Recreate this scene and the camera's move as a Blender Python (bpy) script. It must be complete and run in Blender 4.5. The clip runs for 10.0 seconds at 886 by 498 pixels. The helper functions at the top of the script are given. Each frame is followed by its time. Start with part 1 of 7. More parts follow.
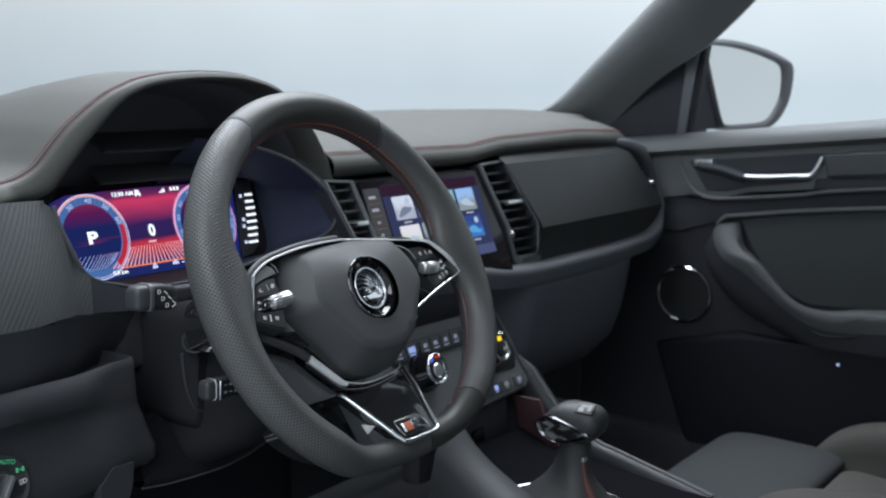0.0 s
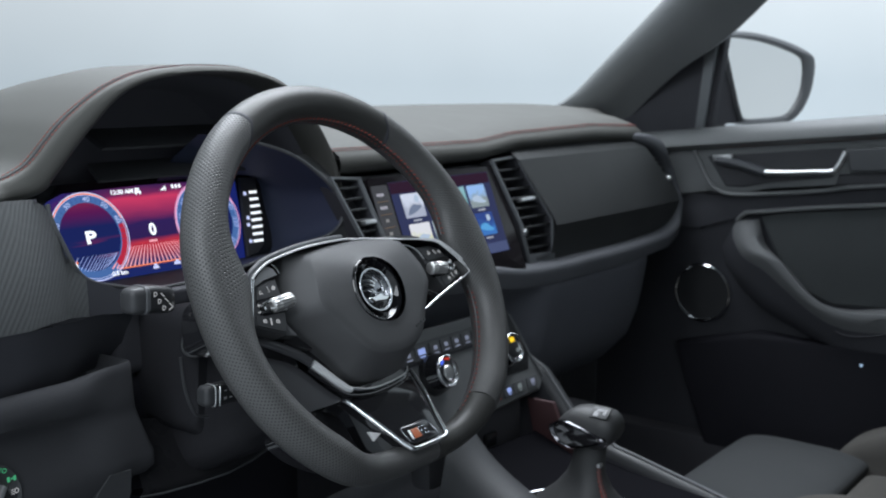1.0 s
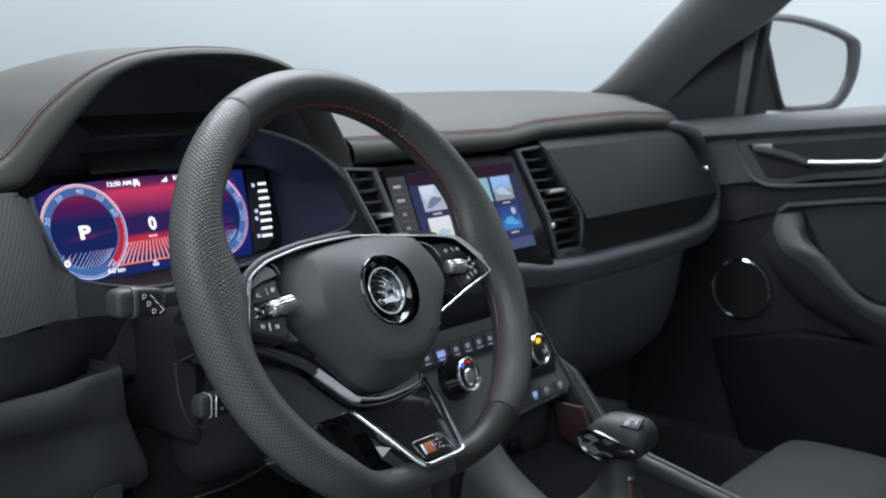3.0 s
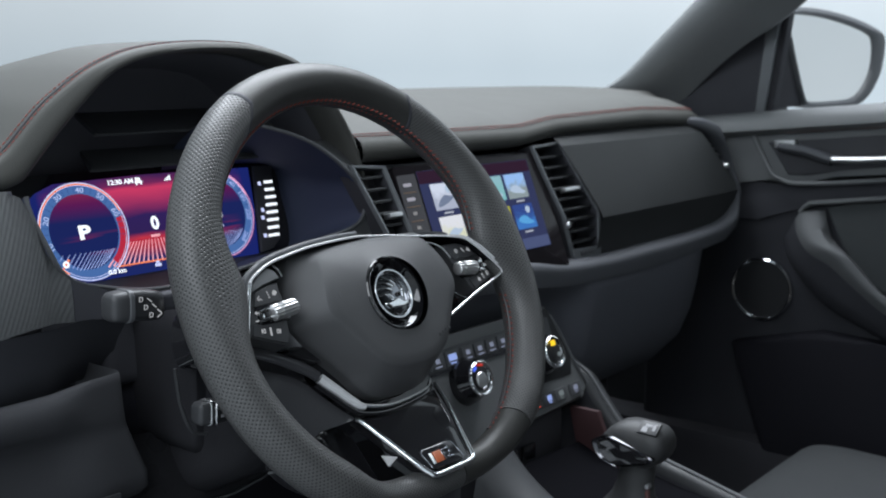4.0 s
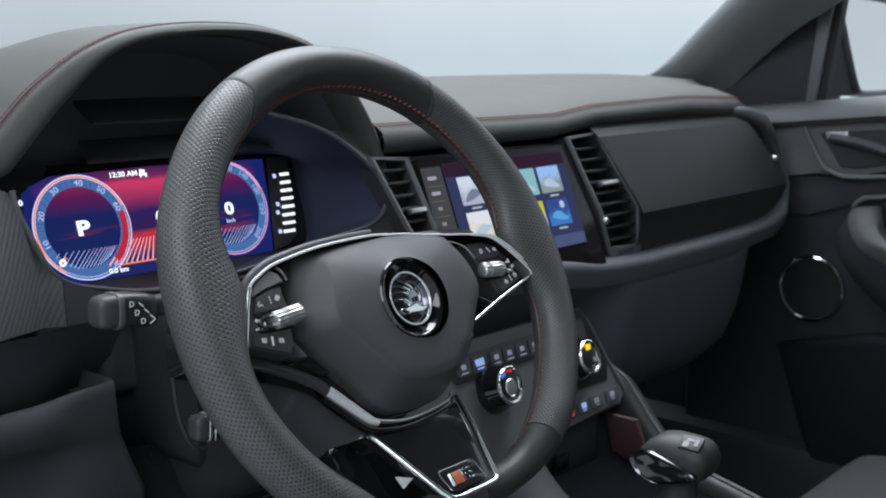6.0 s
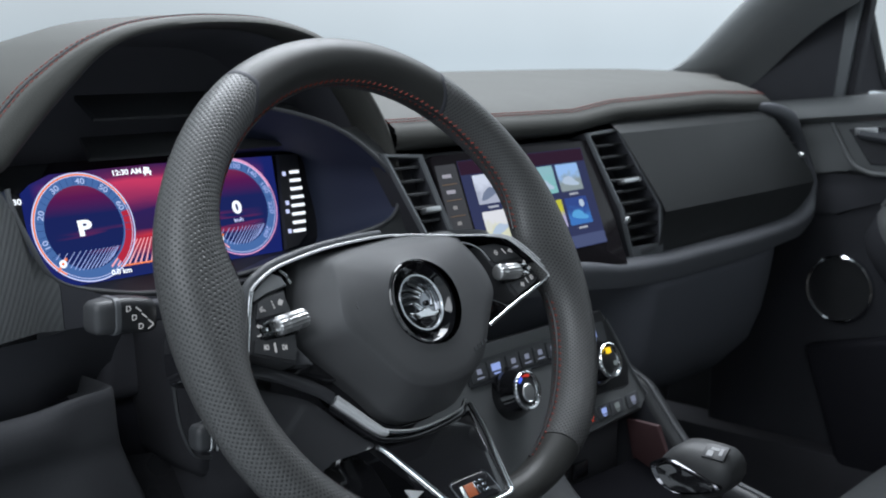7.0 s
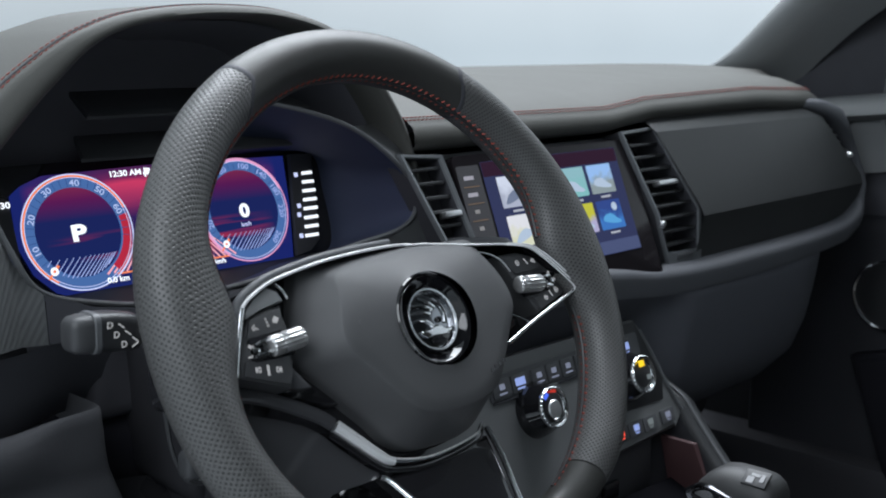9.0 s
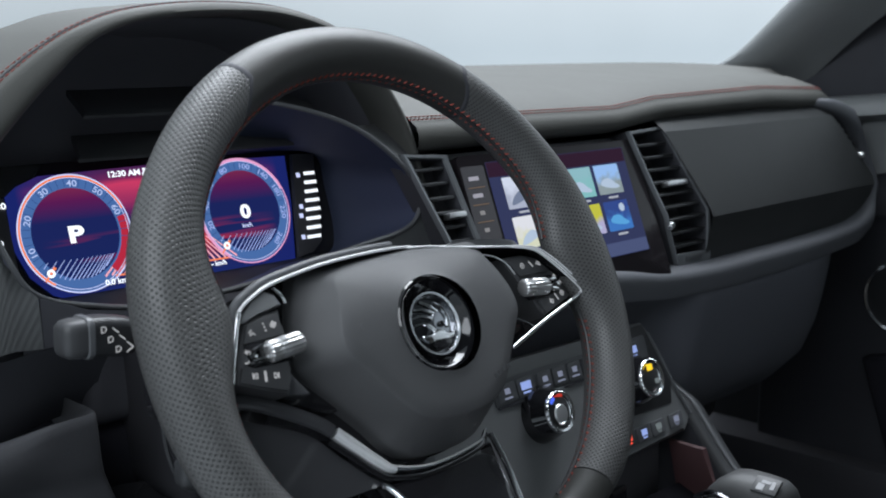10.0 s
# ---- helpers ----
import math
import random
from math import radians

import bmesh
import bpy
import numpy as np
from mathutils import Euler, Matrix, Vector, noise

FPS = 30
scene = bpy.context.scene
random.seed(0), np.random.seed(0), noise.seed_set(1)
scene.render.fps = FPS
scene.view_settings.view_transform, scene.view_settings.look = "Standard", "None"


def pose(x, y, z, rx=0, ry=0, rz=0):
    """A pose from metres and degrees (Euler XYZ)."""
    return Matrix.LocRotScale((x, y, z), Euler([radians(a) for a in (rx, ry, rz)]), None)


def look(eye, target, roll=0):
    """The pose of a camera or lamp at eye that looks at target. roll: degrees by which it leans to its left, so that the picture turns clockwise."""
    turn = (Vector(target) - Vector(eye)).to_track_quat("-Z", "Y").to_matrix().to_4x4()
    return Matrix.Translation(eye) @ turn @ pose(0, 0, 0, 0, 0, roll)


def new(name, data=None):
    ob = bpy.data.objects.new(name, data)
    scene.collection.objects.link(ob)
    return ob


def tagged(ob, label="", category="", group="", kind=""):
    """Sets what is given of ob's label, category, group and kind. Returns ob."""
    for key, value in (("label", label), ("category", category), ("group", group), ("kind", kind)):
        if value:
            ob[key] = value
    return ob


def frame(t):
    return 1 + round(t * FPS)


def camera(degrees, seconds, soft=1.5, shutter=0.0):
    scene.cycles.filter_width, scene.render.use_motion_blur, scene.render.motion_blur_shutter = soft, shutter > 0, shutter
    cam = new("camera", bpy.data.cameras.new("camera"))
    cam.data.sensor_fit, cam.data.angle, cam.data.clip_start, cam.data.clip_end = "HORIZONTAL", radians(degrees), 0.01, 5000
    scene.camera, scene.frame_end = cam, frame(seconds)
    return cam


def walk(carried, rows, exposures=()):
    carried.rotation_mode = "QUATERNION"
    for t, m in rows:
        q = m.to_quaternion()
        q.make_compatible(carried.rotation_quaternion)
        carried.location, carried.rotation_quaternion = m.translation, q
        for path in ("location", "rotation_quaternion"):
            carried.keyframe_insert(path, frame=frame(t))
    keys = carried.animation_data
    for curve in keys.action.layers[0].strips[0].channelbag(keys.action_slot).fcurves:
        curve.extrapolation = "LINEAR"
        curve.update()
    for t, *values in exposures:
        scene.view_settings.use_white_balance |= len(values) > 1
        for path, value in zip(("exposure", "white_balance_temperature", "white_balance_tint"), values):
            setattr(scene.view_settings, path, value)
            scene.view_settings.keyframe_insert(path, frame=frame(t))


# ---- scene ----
cam = camera(43.5, 10.0, 1.9)
PATH = [
    (0, (-0.765, -0.624, 1.18), (0.847, 0.523, 0.891), 0.2),
    (0.5, (-0.746, -0.615, 1.18), (0.857, 0.543, 0.886), 0.1),
    (1, (-0.729, -0.607, 1.178), (0.865, 0.564, 0.881), 0.0),
    (1.5, (-0.71, -0.597, 1.178), (0.873, 0.586, 0.875), 0.0),
    (2, (-0.689, -0.587, 1.175), (0.884, 0.609, 0.87), -0.0),
    (2.5, (-0.672, -0.578, 1.174), (0.893, 0.628, 0.862), -0.0),
    (4, (-0.626, -0.554, 1.171), (0.909, 0.687, 0.849), -0.2),
    (4.5, (-0.61, -0.545, 1.171), (0.914, 0.707, 0.843), -0.1),
    (5, (-0.594, -0.536, 1.17), (0.919, 0.729, 0.838), -0.1),
    (5.5, (-0.577, -0.527, 1.168), (0.923, 0.752, 0.833), -0.1),
    (6, (-0.559, -0.516, 1.166), (0.927, 0.778, 0.827), -0.2),
    (7.5, (-0.513, -0.488, 1.163), (0.934, 0.848, 0.815), -0.3),
    (8, (-0.497, -0.479, 1.163), (0.937, 0.871, 0.811), -0.3),
    (8.5, (-0.484, -0.472, 1.163), (0.939, 0.889, 0.809), -0.3),
    (9, (-0.47, -0.464, 1.162), (0.942, 0.907, 0.809), -0.3),
    (9.5, (-0.462, -0.459, 1.161), (0.945, 0.918, 0.808), -0.3),
    (10, (-0.456, -0.455, 1.161), (0.946, 0.927, 0.807), -0.3),
]
cam.data.dof.use_dof, cam.data.dof.focus_distance, cam.data.dof.aperture_fstop = True, 0.81, 13.0
walk(cam, [(t, look(eye, target, roll)) for t, eye, target, roll in PATH])

# ---- studio light ----
world = bpy.data.worlds.new("studio")
scene.world = world
world.use_nodes = True
wn = world.node_tree
wn.nodes.clear()
w_out = wn.nodes.new("ShaderNodeOutputWorld")
w_bg = wn.nodes.new("ShaderNodeBackground")
w_tc = wn.nodes.new("ShaderNodeTexCoord")
w_sep = wn.nodes.new("ShaderNodeSeparateXYZ")
w_ramp = wn.nodes.new("ShaderNodeValToRGB")
wn.links.new(w_tc.outputs["Generated"], w_sep.inputs[0])
wn.links.new(w_sep.outputs["Z"], w_ramp.inputs[0])
e = w_ramp.color_ramp.elements
e[0].position, e[0].color = 0.0, (0.58, 0.68, 0.76, 1)
e[1].position, e[1].color = 0.40, (0.62, 0.72, 0.80, 1)
mid = e.new(0.07)
mid.color = (0.74, 0.83, 0.90, 1)
w_side = wn.nodes.new("ShaderNodeMapRange")
w_side.inputs["From Min"].default_value, w_side.inputs["From Max"].default_value = 0.50, 0.95
w_side.inputs["To Min"].default_value, w_side.inputs["To Max"].default_value = 0.77, 1.06
wn.links.new(w_sep.outputs["X"], w_side.inputs[0])
w_mul = wn.nodes.new("ShaderNodeMix")
w_mul.data_type, w_mul.blend_type = "RGBA", "MULTIPLY"
w_mul.inputs[0].default_value = 1.0
wn.links.new(w_ramp.outputs[0], w_mul.inputs[6])
w_cloud = wn.nodes.new("ShaderNodeTexNoise")
w_cloud.inputs["Scale"].default_value, w_cloud.inputs["Detail"].default_value = 5.0, 3.0
wn.links.new(w_tc.outputs["Generated"], w_cloud.inputs["Vector"])
w_soft = wn.nodes.new("ShaderNodeMapRange")
w_soft.inputs["From Min"].default_value, w_soft.inputs["From Max"].default_value = 0.3, 0.7
w_soft.inputs["To Min"].default_value, w_soft.inputs["To Max"].default_value = 0.955, 1.045
wn.links.new(w_cloud.outputs[0], w_soft.inputs[0])
w_even = wn.nodes.new("ShaderNodeMath")
w_even.operation = "MULTIPLY"
wn.links.new(w_side.outputs[0], w_even.inputs[0])
wn.links.new(w_soft.outputs[0], w_even.inputs[1])
wn.links.new(w_even.outputs[0], w_mul.inputs[7])
wn.links.new(w_mul.outputs[2], w_bg.inputs[0])
w_bg.inputs[1].default_value = 1.04
wn.links.new(w_bg.outputs[0], w_out.inputs[0])


def softbox(name, eye, target, size, power, colour=(0.91, 0.97, 1.05)):
    lamp = bpy.data.lights.new(name, "AREA")
    lamp.shape, lamp.size, lamp.size_y, lamp.energy, lamp.color = "RECTANGLE", size[0], size[1], power, colour
    ob = new(name, lamp)
    ob.matrix_world = look(eye, target)
    return ob


softbox("studio_softbox", (1.0, 0.7, 3.1), (0.2, 0.1, 1.0), (2.4, 1.6), 145)
softbox("side_softbox", (-2.0, -0.7, 2.9), (0.0, 0.0, 1.0), (2.0, 1.6), 44)


# ---- materials ----
def material(name, colour, rough=0.5, metal=0.0, grain=0.0, scale=400.0, bump=0.0, vary=0.0, coat=0.0, spec=0.5):
    """A surface with fine grain relief and slow variation of tone and gloss, in metres."""
    m = bpy.data.materials.new(name)
    m.use_nodes = True
    t = m.node_tree
    b = t.nodes["Principled BSDF"]
    b.inputs["Base Color"].default_value = (*colour, 1)
    b.inputs["Roughness"].default_value = rough
    b.inputs["Metallic"].default_value = metal
    b.inputs["Coat Weight"].default_value = coat
    b.inputs["Specular IOR Level"].default_value = spec
    tc = t.nodes.new("ShaderNodeTexCoord")
    if vary:
        slow = t.nodes.new("ShaderNodeTexNoise")
        slow.inputs["Scale"].default_value = 14
        slow.inputs["Detail"].default_value = 5
        t.links.new(tc.outputs["Object"], slow.inputs["Vector"])
        mix = t.nodes.new("ShaderNodeMix")
        mix.data_type = "RGBA"
        mix.inputs[6].default_value = (*[c * (1 - vary) for c in colour], 1)
        mix.inputs[7].default_value = (*[min(1, c * (1 + vary)) for c in colour], 1)
        t.links.new(slow.outputs["Fac"], mix.inputs[0])
        t.links.new(mix.outputs[2], b.inputs["Base Color"])
        r = t.nodes.new("ShaderNodeMapRange")
        r.inputs["To Min"].default_value = max(0.02, rough - 0.12)
        r.inputs["To Max"].default_value = min(1, rough + 0.12)
        t.links.new(slow.outputs["Fac"], r.inputs[0])
        t.links.new(r.outputs[0], b.inputs["Roughness"])
    if bump:
        fine = t.nodes.new("ShaderNodeTexVoronoi" if grain else "ShaderNodeTexNoise")
        fine.inputs["Scale"].default_value = scale
        t.links.new(tc.outputs["Object"], fine.inputs["Vector"])
        bp = t.nodes.new("ShaderNodeBump")
        bp.inputs["Strength"].default_value = bump
        bp.inputs["Distance"].default_value = 0.0006
        t.links.new(fine.outputs[0], bp.inputs["Height"])
        t.links.new(bp.outputs[0], b.inputs["Normal"])
    return m


def math_node(t, op, a, b=None):
    n = t.nodes.new("ShaderNodeMath")
    n.operation = op
    for i, v in enumerate((a, b)):
        if v is None:
            continue
        if isinstance(v, (int, float)):
            n.inputs[i].default_value = v
        else:
            t.links.new(v, n.inputs[i])
    return n.outputs[0]


def perforated(name, colour, pitch, rough):
    """Leather with staggered rows of punched holes, laid out along the surface's own length and girth."""
    m = material(name, colour, rough, vary=0.15)
    t = m.node_tree
    b = t.nodes["Principled BSDF"]
    uv = t.nodes.new("ShaderNodeTexCoord").outputs["UV"]
    sep = t.nodes.new("ShaderNodeSeparateXYZ")
    t.links.new(uv, sep.inputs[0])
    u = math_node(t, "DIVIDE", sep.outputs["X"], pitch)
    row = math_node(t, "DIVIDE", sep.outputs["Y"], pitch * 0.62)
    odd = math_node(t, "MULTIPLY", math_node(t, "MODULO", math_node(t, "FLOOR", row), 2.0), 0.5)
    du = math_node(t, "SUBTRACT", math_node(t, "FRACT", math_node(t, "ADD", u, odd)), 0.5)
    dv = math_node(t, "MULTIPLY", math_node(t, "SUBTRACT", math_node(t, "FRACT", row), 0.5), 0.62)
    dist = math_node(t, "SQRT", math_node(t, "ADD", math_node(t, "MULTIPLY", du, du), math_node(t, "MULTIPLY", dv, dv)))
    hole = t.nodes.new("ShaderNodeMapRange")
    hole.inputs["From Min"].default_value, hole.inputs["From Max"].default_value = 0.10, 0.27
    t.links.new(dist, hole.inputs[0])
    bp = t.nodes.new("ShaderNodeBump")
    bp.inputs["Strength"].default_value = 0.50
    bp.inputs["Distance"].default_value = 0.0007
    t.links.new(hole.outputs[0], bp.inputs["Height"])
    t.links.new(bp.outputs[0], b.inputs["Normal"])
    mix = t.nodes.new("ShaderNodeMix")
    mix.data_type = "RGBA"
    mix.inputs[6].default_value = (*[c * 0.14 for c in colour], 1)
    mix.inputs[7].default_value = (*colour, 1)
    t.links.new(hole.outputs[0], mix.inputs[0])
    t.links.new(mix.outputs[2], b.inputs["Base Color"])
    return m


def ribbed(name, colour, pitch, rough, angle, depth):
    """A trim foil with fine slanting ribs, as on carbon-look panels."""
    m = material(name, colour, rough)
    t = m.node_tree
    b = t.nodes["Principled BSDF"]
    tc = t.nodes.new("ShaderNodeTexCoord")
    mp = t.nodes.new("ShaderNodeMapping")
    mp.inputs["Rotation"].default_value = (0, radians(angle), 0)
    t.links.new(tc.outputs["Object"], mp.inputs[0])
    sep = t.nodes.new("ShaderNodeSeparateXYZ")
    t.links.new(mp.outputs[0], sep.inputs[0])
    wave = math_node(t, "SINE", math_node(t, "MULTIPLY", sep.outputs["X"], 6.2832 / pitch))
    bp = t.nodes.new("ShaderNodeBump")
    bp.inputs["Strength"].default_value = 0.7
    bp.inputs["Distance"].default_value = depth
    t.links.new(wave, bp.inputs["Height"])
    t.links.new(bp.outputs[0], b.inputs["Normal"])
    mix = t.nodes.new("ShaderNodeMix")
    mix.data_type = "RGBA"
    mix.inputs[6].default_value = (*[c * 0.86 for c in colour], 1)
    mix.inputs[7].default_value = (*[c * 1.1 for c in colour], 1)
    t.links.new(math_node(t, "ADD", math_node(t, "MULTIPLY", wave, 0.5), 0.5), mix.inputs[0])
    t.links.new(mix.outputs[2], b.inputs["Base Color"])
    return m


def glow(name, colour, strength=1.0):
    m = bpy.data.materials.new(name)
    m.use_nodes = True
    t = m.node_tree
    t.nodes.clear()
    o = t.nodes.new("ShaderNodeOutputMaterial")
    em = t.nodes.new("ShaderNodeEmission")
    em.inputs[0].default_value = (*colour, 1)
    em.inputs[1].default_value = strength
    t.links.new(em.outputs[0], o.inputs[0])
    return m


def pane_material(name, tint=(0.985, 0.99, 0.99)):
    m = bpy.data.materials.new(name)
    m.use_nodes = True
    t = m.node_tree
    t.nodes.clear()
    o = t.nodes.new("ShaderNodeOutputMaterial")
    clear = t.nodes.new("ShaderNodeBsdfTransparent")
    clear.inputs[0].default_value = (*tint, 1)
    gl = t.nodes.new("ShaderNodeBsdfGlossy")
    gl.inputs["Roughness"].default_value = 0.02
    mx = t.nodes.new("ShaderNodeMixShader")
    mx.inputs[0].default_value = 0.012
    t.links.new(clear.outputs[0], mx.inputs[1])
    t.links.new(gl.outputs[0], mx.inputs[2])
    t.links.new(mx.outputs[0], o.inputs[0])
    return m


LEATHER = material("dash_leather", (0.080, 0.080, 0.074), 0.62, grain=1, scale=900, bump=0.25, vary=0.12, spec=0.3)
RIM_LEATHER = material("smooth_leather", (0.037, 0.037, 0.035), 0.47, grain=1, scale=1500, bump=0.12, vary=0.12)
PERF = perforated("perforated_leather", (0.090, 0.090, 0.089), 0.0032, 0.40)
AIRBAG = material("airbag_plastic", (0.080, 0.081, 0.084), 0.55, grain=1, scale=2200, bump=0.10, vary=0.06)
SOFT = material("soft_plastic", (0.074, 0.078, 0.088), 0.70, grain=1, scale=1300, bump=0.2, vary=0.12)
LOWER_SOFT = material("lower_dash_plastic", (0.105, 0.110, 0.128), 0.75, grain=1, scale=1300, bump=0.2, vary=0.15)
SCREEN_GLASS = material("screen_glass", (0.016, 0.014, 0.016), 0.08, spec=0.12)
BADGE_BLACK = material("badge_black", (0.004, 0.004, 0.005), 0.07, spec=0.5, coat=0.3)
FAIRING = material("fairing_satin", (0.060, 0.061, 0.066), 0.24, vary=0.15, coat=0.3)
ARMREST = material("armrest_soft", (0.135, 0.140, 0.144), 0.62, grain=1, scale=1300, bump=0.2, vary=0.12)
BIN = material("bin_black", (0.014, 0.014, 0.018), 0.7, vary=0.2, spec=0.12)
PIT = material("shadow_black", (0.045, 0.045, 0.051), 0.65, vary=0.2, spec=0.15)
DOOR_CARD = material("door_card_plastic", (0.036, 0.037, 0.043), 0.7, grain=1, scale=1300, bump=0.2, vary=0.2, spec=0.2)
DOOR_SOFT = material("door_soft_plastic", (0.160, 0.167, 0.170), 0.55, grain=1, scale=1300, bump=0.2, vary=0.12)
DEEP = material("deep_black", (0.055, 0.056, 0.064), 0.6, vary=0.2, spec=0.2)
LINING = material("hood_lining_black", (0.115, 0.115, 0.13), 0.7, vary=0.15, spec=0.2)
DARK = material("dark_plastic", (0.042, 0.044, 0.047), 0.5, grain=1, scale=1300, bump=0.15, vary=0.15)
BLACK = material("matt_black", (0.062, 0.062, 0.069), 0.6, vary=0.2)
GLOSS = material("gloss_black", (0.014, 0.014, 0.016), 0.06, coat=0.6, vary=0.02)
CHROME = material("chrome", (0.90, 0.91, 0.92), 0.12, 1.0)
SATIN = material("satin_aluminium", (0.80, 0.81, 0.82), 0.38, 1.0, bump=0.06, scale=700)
GREY = material("grey_painted_trim", (0.100, 0.104, 0.110), 0.42, vary=0.1)
VENT_GREY = material("vent_frame_paint", (0.17, 0.18, 0.19), 0.38, 0.3, vary=0.08)
PAD = material("key_plastic", (0.050, 0.051, 0.054), 0.5, grain=1, scale=2000, bump=0.08, vary=0.08)
BUTTON = material("button_rubber", (0.022, 0.023, 0.025), 0.45, vary=0.1)
ICON = glow("icon_white", (0.55, 0.57, 0.60), 0.7)
KEY_GREY = material("printed_grey", (0.30, 0.30, 0.31), 0.6)
ORANGE_THREAD = material("orange_thread", (0.30, 0.055, 0.038), 0.7)
RED = material("red_thread", (0.25, 0.060, 0.050), 0.6)
# dark satin; the display's blue glow is put into the base colour
SURROUND = material("surround_satin_glow", (0.040, 0.050, 0.090), 0.62, grain=1, scale=1500, bump=0.1, vary=0.1)
PANEL = material("panel_grey", (0.165, 0.170, 0.174), 0.45, vary=0.08)
COVER = material("cover_plastic", (0.042, 0.043, 0.047), 0.80, grain=1, scale=1300, bump=0.2, vary=0.12, spec=0.2)
ROLLER = material("bright_metal", (0.66, 0.66, 0.66), 0.28, 0.8)
DARK_CHROME = material("dark_chrome", (0.30, 0.31, 0.33), 0.14, 1.0)
RING_CHROME = material("ring_chrome", (0.62, 0.63, 0.65), 0.12, 1.0)
CARBON = ribbed("carbon_trim", (0.105, 0.110, 0.112), 0.0048, 0.44, -34, 0.00015)
KNEE = material("knee_gloss", (0.018, 0.018, 0.020), 0.30, vary=0.15, spec=0.2)
# near-white coat, hardly metallic: chrome's bright reflections put into the colour
LIT_CHROME = material("lit_chrome", (0.86, 0.87, 0.88), 0.22, 0.15, coat=0.4)
COLUMN = material("column_plastic", (0.023, 0.023, 0.026), 0.62, grain=1, scale=1300, bump=0.2, vary=0.15, spec=0.15)
# pale colour standing in for light: bow highlight and bright gap by the spoke
PALE = material("painted_light", (0.72, 0.72, 0.72), 0.5)
CARBON_PLAIN = material("smooth_trim", (0.078, 0.082, 0.085), 0.5, grain=1, scale=1600, bump=0.2, vary=0.12)
PIANO = material("decor_satin", (0.038, 0.040, 0.041), 0.48, vary=0.2, spec=0.35)
FABRIC = material("seat_fabric", (0.030, 0.033, 0.035), 0.85, scale=1400, bump=0.5, vary=0.15)
DOOR_FABRIC = material("door_fabric", (0.058, 0.064, 0.066), 0.85, scale=1400, bump=0.4, vary=0.2)
SUEDE = material("seat_suede", (0.055, 0.052, 0.047), 0.95, scale=700, bump=0.4, vary=0.25)
HEAD_LEATHER = material("selector_leather", (0.034, 0.035, 0.036), 0.55, grain=1, scale=1500, bump=0.12, vary=0.12)
HEADLINER = material("headliner_fabric", (0.155, 0.163, 0.166), 0.9, scale=900, bump=0.35, vary=0.1)
CARPET = material("carpet", (0.036, 0.036, 0.044), 0.95, scale=900, bump=0.8, vary=0.3)
MIRROR = material("mirror_glass", (0.92, 0.93, 0.93), 0.01, 1.0)
PAINT = material("body_paint", (0.035, 0.038, 0.042), 0.25, coat=0.8)
STUDIO = material("studio_floor_paint", (0.72, 0.74, 0.76), 0.7, vary=0.05, bump=0.1, scale=60)
GLASS = pane_material("window_glass")


# ---- mesh helpers ----
def part(name, bm, mat, parent=None, label="", sharp=38):
    bmesh.ops.recalc_face_normals(bm, faces=bm.faces)
    me = bpy.data.meshes.new(name)
    bm.to_mesh(me)
    bm.free()
    me.materials.append(mat)
    me.polygons.foreach_set("use_smooth", [True] * len(me.polygons))
    me.set_sharp_from_angle(angle=radians(sharp))
    ob = new(name, me)
    ob.parent = parent
    if label:
        ob["label"] = label
    return ob


def thing(name, m, label, category, group="", kind=""):
    ob = new(name)
    ob.empty_display_size = 0.05
    ob.matrix_world = m
    return tagged(ob, label, category, group, kind)


def basis(o, x, y, z):
    m = Matrix.Identity(4)
    for i, c in enumerate((x, y, z, o)):
        for k in range(3):
            m[k][i] = c[k]
    return m


def loft(rings, closed=True, around=False, caps=True):
    """Skin over rings of equal length. closed: each ring is a loop; around: the last ring joins the first."""
    bm = bmesh.new()
    uv = bm.loops.layers.uv.new("UVMap")
    n, k = len(rings), len(rings[0])
    vs = [[bm.verts.new(p) for p in r] for r in rings]
    mid = [sum((Vector(p) for p in r), Vector()) / k for r in rings]
    along = [0.0]
    for i in range(n if around else n - 1):
        along.append(along[-1] + (mid[(i + 1) % n] - mid[i]).length)
    girth = [0.0]
    for j in range(k if closed else k - 1):
        girth.append(girth[-1] + sum((Vector(r[(j + 1) % k]) - Vector(r[j])).length for r in rings) / n)
    for i in range(n if around else n - 1):
        for j in range(k if closed else k - 1):
            a, b = (i + 1) % n, (j + 1) % k
            try:
                f = bm.faces.new((vs[i][j], vs[i][b], vs[a][b], vs[a][j]))
            except ValueError:
                continue
            for l, (s, g) in zip(f.loops, ((along[i], girth[j]), (along[i], girth[j + 1]), (along[i + 1], girth[j + 1]), (along[i + 1], girth[j]))):
                l[uv].uv = (s, g)
    if caps and closed and not around:
        bm.faces.new(vs[0])
        bm.faces.new(list(reversed(vs[-1])))
    return bm


def spline(pts, n, closed=False):
    """n points on a smooth curve through pts."""
    p = np.array(pts, float)
    m = len(p)
    out = []
    span = m if closed else m - 1
    for s in np.linspace(0, span, n, endpoint=not closed):
        i = min(int(s), span - 1)
        f = s - i
        q = [p[(i + d) % m] if closed else p[min(max(i + d, 0), m - 1)] for d in (-1, 0, 1, 2)]
        out.append(0.5 * (2 * q[1] + (q[2] - q[0]) * f + (2 * q[0] - 5 * q[1] + 4 * q[2] - q[3]) * f * f + (3 * q[1] - q[0] - 3 * q[2] + q[3]) * f ** 3))
    return out


